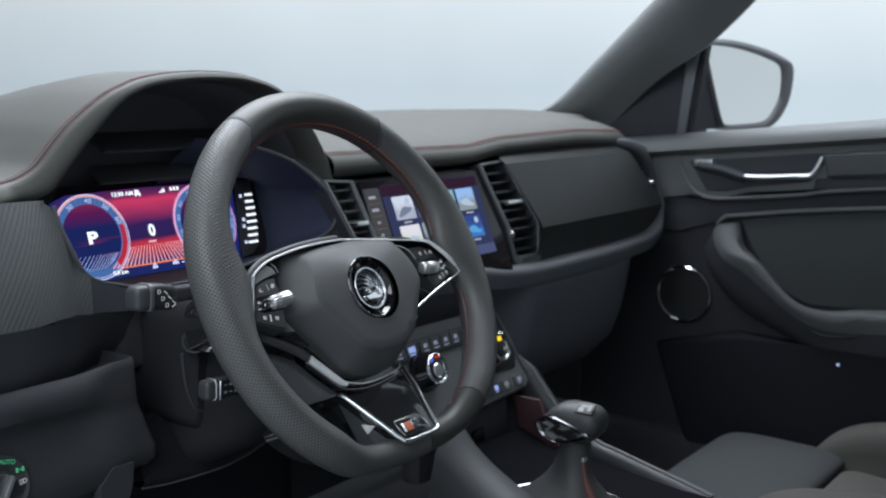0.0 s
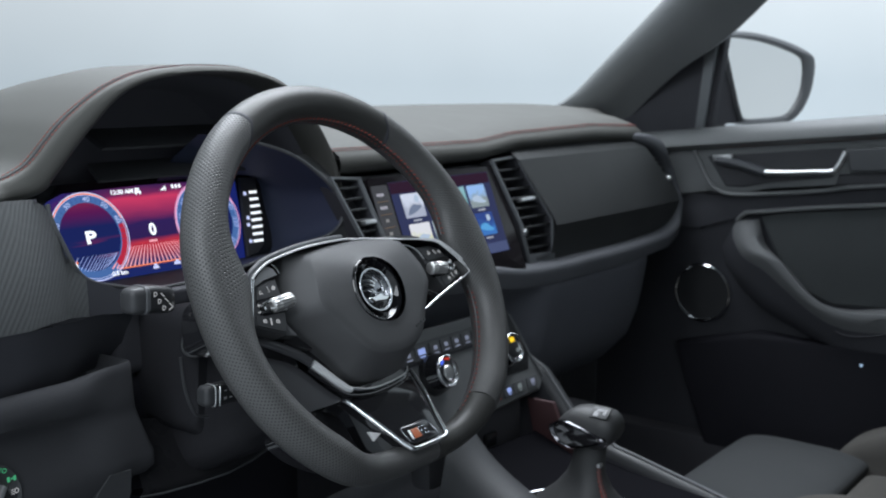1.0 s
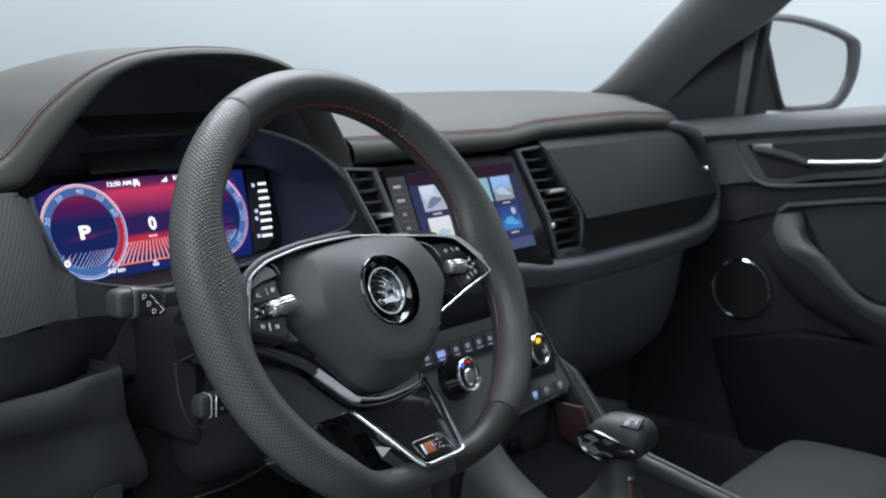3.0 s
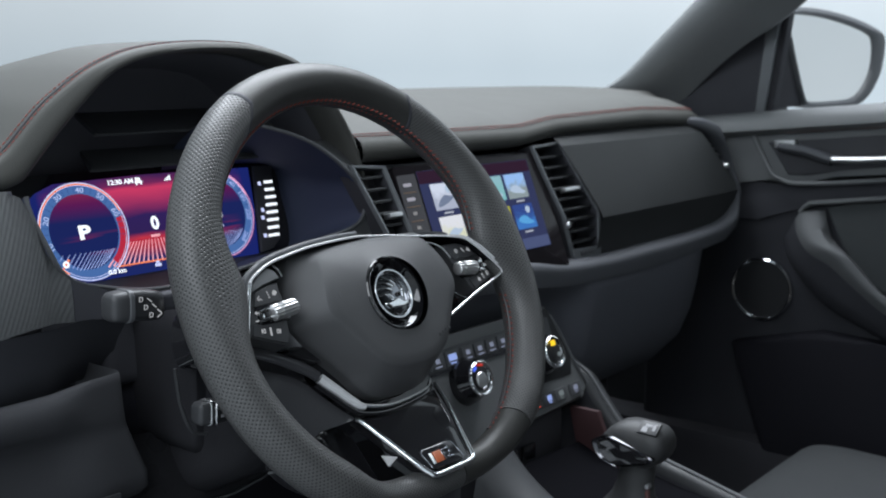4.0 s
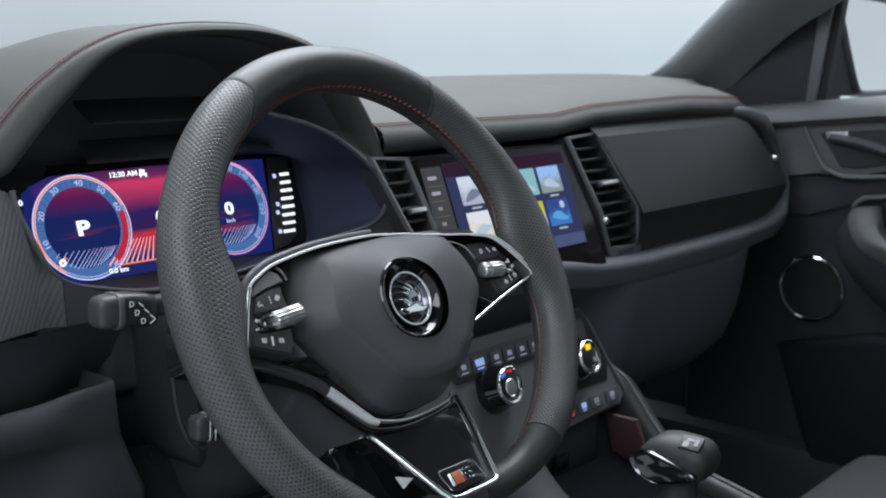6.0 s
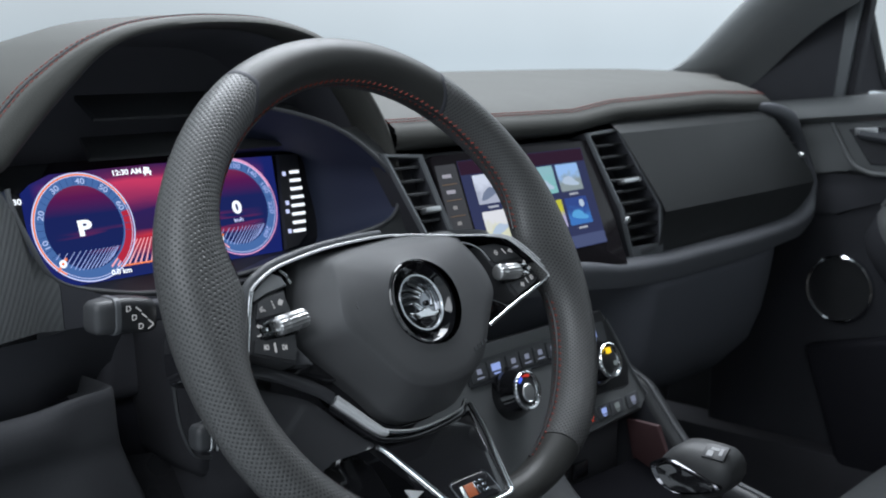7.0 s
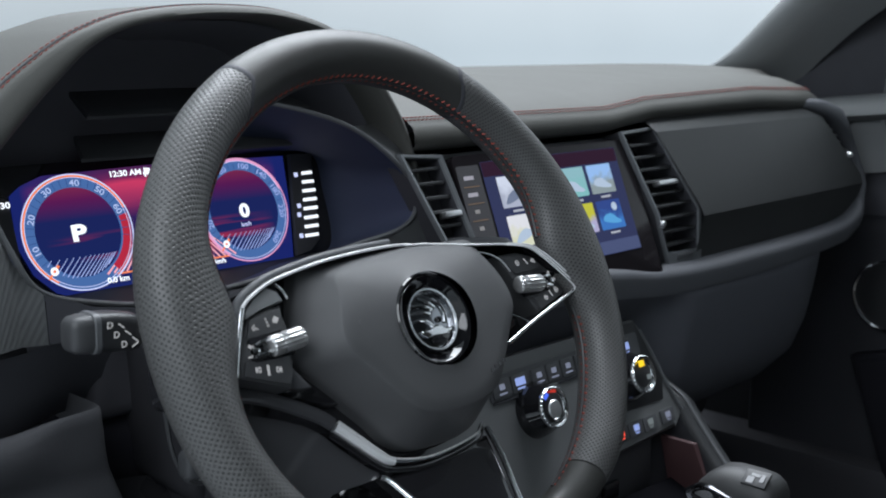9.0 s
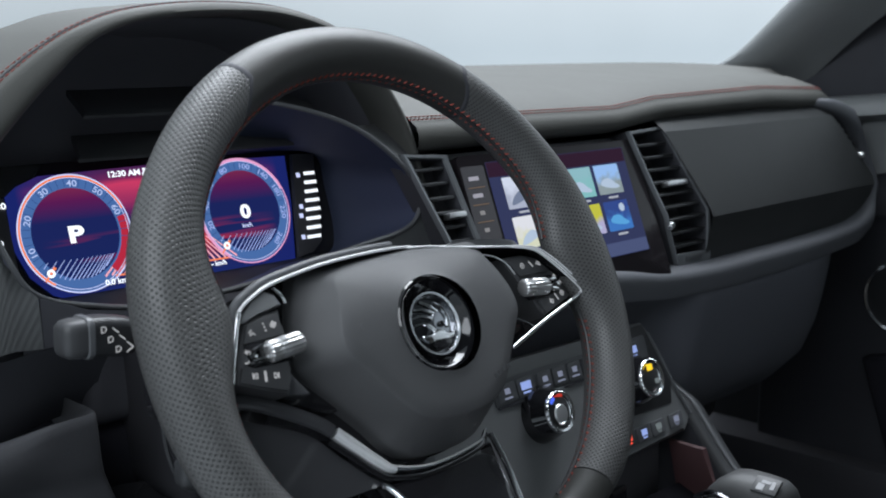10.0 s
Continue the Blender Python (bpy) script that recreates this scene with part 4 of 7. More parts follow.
# hood over the instruments
arch_lo = spline([(-0.5, 1.086), (-0.40, 1.084), (-0.32, 1.083), (-0.265, 1.082), (-0.229, 1.0815), (-0.203, 1.083), (-0.184, 1.0885), (-0.1735, 1.099), (-0.159, 1.1145), (-0.143, 1.131), (-0.127, 1.146), (-0.111, 1.1605), (-0.094, 1.171), (-0.070, 1.179), (-0.035, 1.184), (0.0, 1.186), (0.045, 1.1845), (0.09, 1.173), (0.125, 1.148), (0.15, 1.119), (0.168, 1.09), (0.18, 1.058), (0.186, 1.028), (0.188, 1.003)], 140)
arch_hi = spline([(-0.5, 1.108), (-0.40, 1.106), (-0.32, 1.104), (-0.270, 1.102), (-0.238, 1.099), (-0.220, 1.101), (-0.205, 1.1065), (-0.193, 1.114), (-0.178, 1.129), (-0.163, 1.1435), (-0.147, 1.1555), (-0.131, 1.166), (-0.112, 1.176), (-0.082, 1.1865), (-0.043, 1.1925), (0.0, 1.1945), (0.048, 1.192), (0.097, 1.180), (0.134, 1.154), (0.160, 1.124), (0.178, 1.094), (0.190, 1.060), (0.196, 1.028), (0.198, 1.003)], 140)


def arch_at(y, off, drop=0.0, widen=1.0, floor_z=0.9, pull=1.0):
    """A line along the hood: from its inner edge (off 0) out to the seam (off 0.0106) and past both."""
    out = []
    for a, b in zip(arch_lo, arch_hi):
        f = (off + 0.0008) / 0.0114
        d = (b - a) if f > 0 else (b - a) / np.linalg.norm(b - a) * 0.0114
        x, z = a + d * f
        s = min(1.0, max(0.0, (-0.212 - a[0]) / 0.08))
        fwd = 0.044 * s * s * (3 - 2 * s) * pull
        out.append((x * (1 + (widen - 1) * min(1.0, max(0.0, (z - 1.10) / 0.06))) if x > 0 else x, y - fwd, max(z - drop, floor_z)))
    return out


hood_rows = [(0.240, -0.0020, 0, 1, 0.9, 1), (0.222, -0.0022, 0, 1, 0.9, 1), (0.2110, -0.0016, 0, 1, 0.9, 1), (0.2030, -0.0004, 0, 1, 0.9, 1), (0.2000, 0.0012, 0, 1, 0.9, 1), (0.1990, 0.0030, 0, 1, 0.9, 1), (0.2000, 0.0055, 0, 1, 0.9, 1), (0.2018, 0.0076, 0, 1, 0.9, 1), (0.2032, 0.0090, 0, 1, 0.9, 1), (0.2060, 0.0099, 0, 1.0, 0.9, 1), (0.216, 0.0105, 0, 1.03, 0.9, 1),
             (0.232, 0.0110, 0, 1.15, 0.9, 1), (0.26, 0.0115, 0, 1.4, 0.9, 0.8), (0.31, 0.012, 0.001, 1.7, 1.108, 0.5), (0.38, 0.012, 0.010, 1.8, 1.124, 0.3), (0.46, 0.012, 0.024, 1.8, 1.132, 0), (0.54, 0.012, 0.042, 1.8, 1.134, 0), (0.62, 0.012, 0.060, 1.8, 1.133, 0), (0.70, 0.01, 0.08, 1.8, 1.12, 0), (0.76, 0.01, 0.095, 1.8, 1.09, 0)]
hood = part("hood", at_dash(loft([arch_at(*r) for r in hood_rows], closed=False)), LEATHER, dash, "leather-covered instrument hood with double red stitching", 60)
for y, off in ((0.2080, 0.0102), (0.2145, 0.0110)):
    stitches([Vector(p) for p in arch_at(y, off)][0:112], 0.0034, 0.0012, 0.0006, RED, hood, lift=DO)
part("hood_seam", at_dash(tube(arch_at(0.2112, 0.0104)[0:112], 0.0009, 6)), BLACK, hood, "dark seam between the stitch rows")
part("hood_lining", at_dash(loft([[(max(p[0], -0.2), p[1], p[2]) for p in arch_at(0.236, -0.0030)], [(max(p[0], -0.195), p[1], p[2]) for p in arch_at(0.262, -0.0055)], [(max(p[0], -0.18), 0.33, p[2]) for p in arch_at(0.33, -0.016)], [(p[0] * 0.2, 0.345, 1.05 + (p[2] - 1.05) * 0.2) for p in arch_at(0.33, -0.02)]], closed=False)), LINING, hood, "matt black hood lining")
for y0, z0, y1, z1, x0, x1 in ((0.268, 1.1185, 0.315, 1.133, -0.078, 0.125), (0.268, 1.0885, 0.300, 1.1010, -0.084, 0.105)):
    part("ledge", at_dash(loft([[(x0 + 0.012, y1, z1 - 0.004), (x0, y0, z0 - 0.004), (x0, y0, z0 - 0.002), (x0 + 0.003, y0 + 0.002, z0), (x0 + 0.012, y1, z1)], [(x1 - 0.012, y1, z1 - 0.004), (x1, y0, z0 - 0.004), (x1, y0, z0 - 0.002), (x1 - 0.003, y0 + 0.002, z0), (x1 - 0.012, y1, z1)]])), DARK, hood, "dark grey stepped ledge above the display", 30)

# instrument cluster: funnel-shaped surround, display and side gauges
DT = radians(18)
cluster = thing("instrument_cluster", basis((0, 0.297, 1.032), Vector((1, 0, 0)), Vector((0, math.sin(DT), math.cos(DT))), Vector((0, -math.cos(DT), math.sin(DT)))), "lit digital instrument cluster showing two dials in red and blue", "instrument cluster")
outer_w = [(-0.180, 0.207, 1.077), (-0.169, 0.198, 1.035), (-0.153, 0.200, 1.012), (-0.120, 0.206, 0.999), (-0.060, 0.211, 0.988), (0.03, 0.212, 0.992), (0.11, 0.199, 1.008), (0.153, 0.194, 1.0155), (0.171, 0.192, 1.027),
           (0.1715, 0.192, 1.043), (0.160, 0.194, 1.066), (0.116, 0.206, 1.1015), (0.06, 0.228, 1.121), (0.0, 0.250, 1.128), (-0.06, 0.250, 1.124), (-0.115, 0.238, 1.113), (-0.155, 0.220, 1.100)]
inv = cluster.matrix_world.inverted()
so = spline([tuple(inv @ Vector(p)) for p in outer_w], 102, True)
inner = [(-0.146, 0.030, 0.0), (-0.143, -0.010, 0.0), (-0.126, -0.038, 0.0), (-0.100, -0.049, 0.0), (-0.05, -0.050, 0.0), (0.03, -0.050, 0.0), (0.11, -0.049, 0.0), (0.150, -0.047, 0.0), (0.162, -0.030, 0.0),
         (0.163, 0.010, 0.0), (0.160, 0.040, 0.0), (0.12, 0.047, 0.0), (0.06, 0.047, 0.0), (0.0, 0.047, 0.0), (-0.06, 0.047, 0.0), (-0.115, 0.046, 0.0), (-0.140, 0.043, 0.0)]
si = spline(inner, 102, True)


def between(f, dz=0.0):
    return [tuple(p * (1 - f) + q * f + np.array((0, 0, dz))) for p, q in zip(so, si)]


part("surround", loft([between(f, d)[:77] for f, d in ((-0.03, -0.008), (0.0, 0.0), (0.03, -0.002), (0.4, -0.014), (0.8, -0.008), (1.0, 0.002), (1.0, -0.004))], closed=False), SURROUND, cluster, "dark satin funnel round the display, its blue glow painted in", 50)
skin_a = spline([(0.116, 0.205, 1.1025), (0.160, 0.193, 1.067), (0.1725, 0.191, 1.043), (0.172, 0.191, 1.026), (0.153, 0.193, 1.0145), (0.11, 0.198, 1.007)], 30)
skin_b = spline([(0.165, 0.235, 1.100), (0.185, 0.215, 1.080), (0.200, 0.205, 1.045), (0.215, 0.192, 1.005), (0.235, 0.175, 0.960), (0.21, 0.19, 0.94)], 30)
part("skin", loft([[tuple(inv @ Vector(p)) for p in skin_a], [tuple(inv @ Vector((p + q) / 2 + np.array((0, -0.001, 0)))) for p, q in zip(skin_a, skin_b)], [tuple(inv @ Vector(q)) for q in skin_b]], closed=False), CARBON_PLAIN, cluster, "dark grey skin between the instruments and the vent")
part("surround_edge", tube(so[:75], 0.0020, 8), GREY, cluster, "thin grey edge")

BG = bpy.data.materials.new("display_picture")
BG.use_nodes = True
bt = BG.node_tree
bt.nodes.clear()
b_out = bt.nodes.new("ShaderNodeOutputMaterial")
b_em = bt.nodes.new("ShaderNodeEmission")
b_tc = bt.nodes.new("ShaderNodeTexCoord")
b_sep = bt.nodes.new("ShaderNodeSeparateXYZ")
bt.links.new(b_tc.outputs["Object"], b_sep.inputs[0])
gx = math_node(bt, "ABSOLUTE", b_sep.outputs["X"])
b_no = bt.nodes.new("ShaderNodeTexNoise")
b_map = bt.nodes.new("ShaderNodeMapping")
b_map.inputs["Scale"].default_value = (18, 70, 1)
bt.links.new(b_tc.outputs["Object"], b_map.inputs[0])
bt.links.new(b_map.outputs[0], b_no.inputs["Vector"])
b_no.inputs["Scale"].default_value = 1.0
gy = math_node(bt, "ADD", b_sep.outputs["Y"], math_node(bt, "MULTIPLY", math_node(bt, "SUBTRACT", b_no.outputs[0], 0.5), 0.010))
b_r1 = bt.nodes.new("ShaderNodeValToRGB")
b_mr = bt.nodes.new("ShaderNodeMapRange")
b_mr.inputs["From Min"].default_value, b_mr.inputs["From Max"].default_value = -0.045, 0.045
bt.links.new(gy, b_mr.inputs[0])
bt.links.new(b_mr.outputs[0], b_r1.inputs[0])
ce = b_r1.color_ramp.elements
ce[0].position, ce[0].color = 0.0, (0.012, 0.022, 0.13, 1)
ce[1].position, ce[1].color = 1.0, (0.030, 0.014, 0.080, 1)
for p, c in ((0.12, (0.018, 0.022, 0.12, 1)), (0.22, (0.34, 0.03, 0.06, 1)), (0.31, (0.62, 0.04, 0.06, 1)), (0.40, (0.03, 0.016, 0.09, 1)), (0.56, (0.030, 0.016, 0.10, 1)), (0.84, (0.58, 0.045, 0.13, 1)), (0.90, (0.16, 0.022, 0.10, 1))):
    ce.new(p).color = c
b_r2 = bt.nodes.new("ShaderNodeValToRGB")
bt.links.new(math_node(bt, "DIVIDE", gx, 0.13), b_r2.inputs[0])
b_r2.color_ramp.elements[0].position, b_r2.color_ramp.elements[0].color = 0.30, (0, 0, 0, 1)
b_r2.color_ramp.elements[1].position, b_r2.color_ramp.elements[1].color = 0.88, (1, 1, 1, 1)
b_mix = bt.nodes.new("ShaderNodeMix")
b_mix.data_type = "RGBA"
bt.links.new(b_r2.outputs[0], b_mix.inputs[0])
bt.links.new(b_r1.outputs[0], b_mix.inputs[6])
b_mix.inputs[7].default_value = (0.010, 0.018, 0.140, 1)
bt.links.new(b_mix.outputs[2], b_em.inputs[0])
b_em.inputs[1].default_value = 1.0
bt.links.new(b_em.outputs[0], b_out.inputs[0])

L_WHITE, L_RING, L_BAND = glow("light_white", (0.86, 0.92, 1.0), 1.25), glow("light_ring", (0.60, 0.66, 1.0), 1.05), glow("light_band", (0.065, 0.150, 0.390), 1.0)
L_RED, L_LINE = glow("light_red", (0.95, 0.10, 0.06), 1.1), glow("light_line", (0.36, 0.46, 0.86), 0.95)
L_NUM = glow("light_numeral", (0.44, 0.54, 0.86), 1.0)
L_PINK, L_LBLUE = glow("light_pink", (0.80, 0.36, 0.62), 1.0), glow("light_blue", (0.030, 0.075, 0.23), 1.0)
L_ORANGE, L_HOT, L_ROAD = glow("light_orange", (0.92, 0.24, 0.10), 1.05), glow("light_hot_zone", (0.46, 0.024, 0.055), 1.0), glow("light_road", (0.90, 0.42, 0.50), 1.0)
disp = part("display", slab([(-0.112, 0.0365), (-0.121, 0.0300), (-0.1225, -0.008), (-0.115, -0.0290), (-0.101, -0.0440), (-0.094, -0.0470), (0.1130, -0.0470), (0.1215, 0.0), (0.1255, 0.0415), (0.0, 0.0440), (-0.095, 0.0425)][::-1], -0.004, 0.0015), BG, cluster, "lit display picture in red and dark blue")
part("display_bezel", slab(rounded(-0.165, -0.052, 0.168, 0.052, 0.02), -0.012, -0.001), GLOSS, cluster, "gloss black display bezel")


def disc(cx, cy, r, z, n=56, r0=0.0, a0=0.0, a1=360.0):
    """A flat disc, ring or arc of light on the display."""
    bm = bmesh.new()
    full = a1 - a0 >= 360
    ang = [radians(a0 + (a1 - a0) * i / n) for i in range(n + (0 if full else 1))]
    o = [bm.verts.new((cx + r * math.cos(a), cy + r * math.sin(a), z)) for a in ang]
    if r0 <= 0:
        bm.faces.new(o)
        return bm
    i_ = [bm.verts.new((cx + r0 * math.cos(a), cy + r0 * math.sin(a), z)) for a in ang]
    m = len(ang)
    for k in range(m if full else m - 1):
        bm.faces.new((o[k], o[(k + 1) % m], i_[(k + 1) % m], i_[k]))
    return bm


def quad(x0, y0, x1, y1, w0, w1, z):
    bm = bmesh.new()
    d = Vector((x1 - x0, y1 - y0)).normalized()
    n = Vector((-d.y, d.x))
    bm.faces.new([bm.verts.new((x, y, z)) for x, y in ((x0 + n.x * w0, y0 + n.y * w0), (x1 + n.x * w1, y1 + n.y * w1), (x1 - n.x * w1, y1 - n.y * w1), (x0 - n.x * w0, y0 - n.y * w0))])
    return bm


def face_material(name, top, cx):
    """A dial face that fades from red above to navy, with red streaks low on its inner side."""
    m = glow(name, (0, 0, 0))
    t = m.node_tree
    em = [n for n in t.nodes if n.type == "EMISSION"][0]
    tc = t.nodes.new("ShaderNodeTexCoord")
    sp = t.nodes.new("ShaderNodeSeparateXYZ")
    t.links.new(tc.outputs["Object"], sp.inputs[0])
    no = t.nodes.new("ShaderNodeTexNoise")
    mp = t.nodes.new("ShaderNodeMapping")
    mp.inputs["Scale"].default_value = (10, 130, 1)
    mp.inputs["Rotation"].default_value = (0, 0, radians(7))
    t.links.new(tc.outputs["Object"], mp.inputs[0])
    t.links.new(mp.outputs[0], no.inputs["Vector"])
    no.inputs["Scale"].default_value = 1
    mr = t.nodes.new("ShaderNodeMapRange")
    mr.inputs["From Min"].default_value, mr.inputs["From Max"].default_value = -0.037, 0.037
    t.links.new(sp.outputs["Y"], mr.inputs[0])
    rp = t.nodes.new("ShaderNodeValToRGB")
    t.links.new(mr.outputs[0], rp.inputs[0])
    q = rp.color_ramp.elements
    q[0].position, q[0].color = 0.0, (0.010, 0.020, 0.110, 1)
    q[1].position, q[1].color = 0.98, (*top, 1)
    for p, c in ((0.60, (0.011, 0.018, 0.105, 1)), (0.80, (*[0.45 * v for v in top[:2]], 0.085, 1))):
        q.new(p).color = c
    low = t.nodes.new("ShaderNodeValToRGB")
    t.links.new(mr.outputs[0], low.inputs[0])
    e2 = low.color_ramp.elements
    e2[0].position, e2[0].color = 0.16, (0, 0, 0, 1)
    e2[1].position, e2[1].color = 0.46, (0, 0, 0, 1)
    e2.new(0.28).color = (1, 1, 1, 1)
    side = t.nodes.new("ShaderNodeMapRange")
    side.inputs["From Min"].default_value, side.inputs["From Max"].default_value = -0.028, 0.020
    t.links.new(math_node(t, "MULTIPLY", math_node(t, "SUBTRACT", sp.outputs["X"], cx), 1.0 if cx < 0 else -1.0), side.inputs[0])
    streak = t.nodes.new("ShaderNodeMapRange")
    streak.inputs["From Min"].default_value, streak.inputs["From Max"].default_value = 0.46, 0.62
    t.links.new(no.outputs[0], streak.inputs[0])
    f = math_node(t, "MULTIPLY", math_node(t, "MULTIPLY", low.outputs[0], side.outputs[0]), streak.outputs[0])
    mx = t.nodes.new("ShaderNodeMix")
    mx.data_type = "RGBA"
    t.links.new(f, mx.inputs[0])
    t.links.new(rp.outputs[0], mx.inputs[6])
    mx.inputs[7].default_value = (0.62, 0.030, 0.040, 1)
    t.links.new(mx.outputs[2], em.inputs[0])
    return m


def gauge(cx, cy, nums, angles, arc_mat, top, centre, sub, hot):
    g = part("dial", disc(cx, cy, 0.0432, 0.0020), L_BAND, cluster, "lit round dial")
    part("dial_face", disc(cx, cy, 0.0338, 0.0023), face_material("dial_face_light", top, cx), g, "red and navy dial face")
    part("dial_ring", disc(cx, cy, 0.0442, 0.0026, 72, 0.0431), L_RING if hot else L_PINK, g, "bright dial ring")
    part("dial_arc", disc(cx, cy, 0.0431, 0.0027, 60, 0.0417, 20, 236), arc_mat, g, "coloured dial arc")
    part("dial_line", disc(cx, cy, 0.0417, 0.0026, 72, 0.0412), L_RING, g, "thin inner line")
    if hot:
        part("hot_zone", disc(cx, cy, 0.0425, 0.0025, 24, 0.0352, -52, 14), L_HOT, g, "red upper range of the dial")
    for i in range(29):
        a = radians(230 - 240 * i / 28)
        c, s = math.cos(a), math.sin(a)
        part("tick", quad(cx + 0.0345 * c, cy + 0.0345 * s, cx + 0.0410 * c, cy + 0.0410 * s, 0.00025, 0.00025, 0.0029), L_LBLUE, g)
    for n, a in zip(nums, angles):
        text("numeral", n, cx + 0.0368 * math.cos(radians(a)), cy + 0.0368 * math.sin(radians(a)), 0.0032, 0.0068 if hot else 0.0064, L_HOT if n == "70" else (L_NUM if hot else L_LINE), g, turn=(a - 90) * (1.0 if hot else 0.95), stretch=1.2, bold=0.012)
    for i in range(16):
        x = -0.026 + 0.0034 * i
        y1 = -math.sqrt(max(0.0345 ** 2 - x * x, 0))
        y0 = -0.0185
        x1 = x + (y0 - max(y1, -0.034)) * 0.95
        if y1 < y0 - 0.003 and x1 < 0.030:
            part("stripe", quad(cx + x - 0.004, cy + max(y1, -0.0335), cx + x1 - 0.004, cy + y0, 0.00045, 0.00022, 0.0028), L_LINE, g)
    text("gear_letter" if centre == "P" else "speed_digit", centre, cx - 0.001, cy - 0.0015, 0.0034, 0.0165 if centre == "P" else 0.0150, L_WHITE, g, stretch=1.4 if centre == "P" else 1.25, bold=0.045)
    if sub:
        text("unit", sub, cx - 0.002, cy - 0.0125, 0.0034, 0.0048, L_RING, g, bold=0.02)
    c, s = math.cos(radians(226)), math.sin(radians(226))
    part("needle", quad(cx + 0.0315 * c, cy + 0.0315 * s, cx + 0.0445 * c, cy + 0.0445 * s, 0.0012, 0.0006, 0.0036), L_ORANGE, g, "orange-red needle")
    part("needle_head", disc(cx + 0.0372 * c, cy + 0.0372 * s, 0.0032, 0.0039, 20, 0.0012), L_WHITE, g, "white needle head")
    return g


gauge(-0.0755, -0.002, ["10", "20", "30", "40", "50", "60", "70"], [197, 160, 121, 84, 52, 22, -10], L_ORANGE, (0.22, 0.024, 0.075), "P", "", True)
gauge(0.0735, -0.001, ["20", "40", "60", "80", "100", "140", "180", "220", "260"], [194, 168, 142, 112, 79, 50, 22, -8, -46], L_PINK, (0.20, 0.024, 0.075), "0", "km/h", False)
text("clock_reading", "12:30 AM", -0.0285, 0.0385, 0.0032, 0.0062, L_WHITE, disp, bold=0.035, stretch=1.15)
text("speed_digit", "0", -0.0015, -0.0030, 0.0026, 0.0165, L_WHITE, disp, bold=0.04)
part("unit_bar", quad(-0.0090, -0.0142, 0.0010, -0.0142, 0.0012, 0.0012, 0.0026), L_ROAD, disp, "small unit reading")
text("trip_reading", "0.0 km", -0.0525, -0.0415, 0.0026, 0.0058, L_WHITE, disp, bold=0.03, stretch=1.15)
text("range_reading", "--- km/h", 0.0360, -0.0405, 0.0026, 0.0052, L_WHITE, disp, bold=0.03)
part("car_symbol", joined(quad(-0.0128, 0.0372, -0.0048, 0.0372, 0.0012, 0.0012, 0.0026), quad(-0.0118, 0.0400, -0.0062, 0.0400, 0.0018, 0.0012, 0.0026), quad(-0.0120, 0.0352, -0.0104, 0.0352, 0.0008, 0.0008, 0.0026), quad(-0.0070, 0.0352, -0.0054, 0.0352, 0.0008, 0.0008, 0.0026)), L_WHITE, disp, "white car symbol")
part("signal_symbol", joined(*[quad(0.0205 + 0.0016 * i, 0.0362, 0.0205 + 0.0016 * i, 0.0372 + 0.0010 * i, 0.0007, 0.0007, 0.0026) for i in range(5)]), L_WHITE, disp, "white signal bars")
part("heat_bars", joined(*[quad(0.0350 + 0.0046 * i, 0.0392, 0.0382 + 0.0046 * i, 0.0396, 0.0020, 0.0020, 0.0026) for i in range(3)]), L_WHITE, disp, "illegible white reading")
part("lamp_symbol", joined(quad(-0.0120, -0.0415, -0.0050, -0.0415, 0.0014, 0.0014, 0.0026), quad(-0.0105, -0.0388, -0.0065, -0.0388, 0.0010, 0.0010, 0.0026)), L_RING, disp, "pale car symbol")
part("lamp_symbol", joined(quad(0.0150, -0.0405, 0.0235, -0.0405, 0.0014, 0.0014, 0.0026), quad(0.0175, -0.0380, 0.0215, -0.0380, 0.0010, 0.0010, 0.0026)), L_RING, disp, "pale car symbol")
for i in range(23):
    k = (i - 11) / 11
    part("road_line", quad(k * 0.058 - 0.002, -0.0365, k * 0.036 - 0.002, -0.0170, 0.0008, 0.0004, 0.0021), L_ROAD, disp)
part("road_edge", quad(-0.052, -0.0372, 0.050, -0.0372, 0.0007, 0.0007, 0.0022), L_ORANGE, disp, "glowing orange line")
part("road_far", quad(-0.040, -0.0165, 0.036, -0.0165, 0.0010, 0.0010, 0.0020), L_HOT, disp, "glowing red horizon line")
gb = part("level_gauge", slab([(0.1160, -0.0465), (0.1320, -0.0440), (0.1440, -0.0355), (0.1530, 0.0300), (0.1560, 0.0410), (0.1315, 0.0420)], 0.0, 0.004, 0.001), BLACK, cluster, "black strip with white level bars")
for i in range(8):
    f = i / 7
    x0, x1 = 0.1395 - 0.0112 * f, 0.1512 - 0.0068 * f - 0.0012 * f * f + 0.002 * math.sin(3.14 * f)
    part("level_bar", block(((x0 + x1) / 2, 0.0240 - 0.0550 * f, 0.0044), (x1 - x0, 0.0029, 0.0008), 0.0003, 1), L_WHITE, gb)
for x, y in ((0.1330, 0.0232), (0.1290, -0.0042), (0.1270, -0.0120), (0.1243, -0.0304)):
    part("level_mark", block((x, y, 0.0044), (0.0036, 0.0038, 0.0006)), L_RING, gb)
gl = part("heat_gauge", slab(rounded(-0.152, -0.030, -0.1235, 0.030, 0.004), 0.0, 0.003, 0.001), BLACK, cluster, "black strip with temperature reading")
text("heat_reading", "130", -0.1290, 0.0228, 0.0040, 0.0062, L_WHITE, gl, bold=0.03, stretch=1.2)
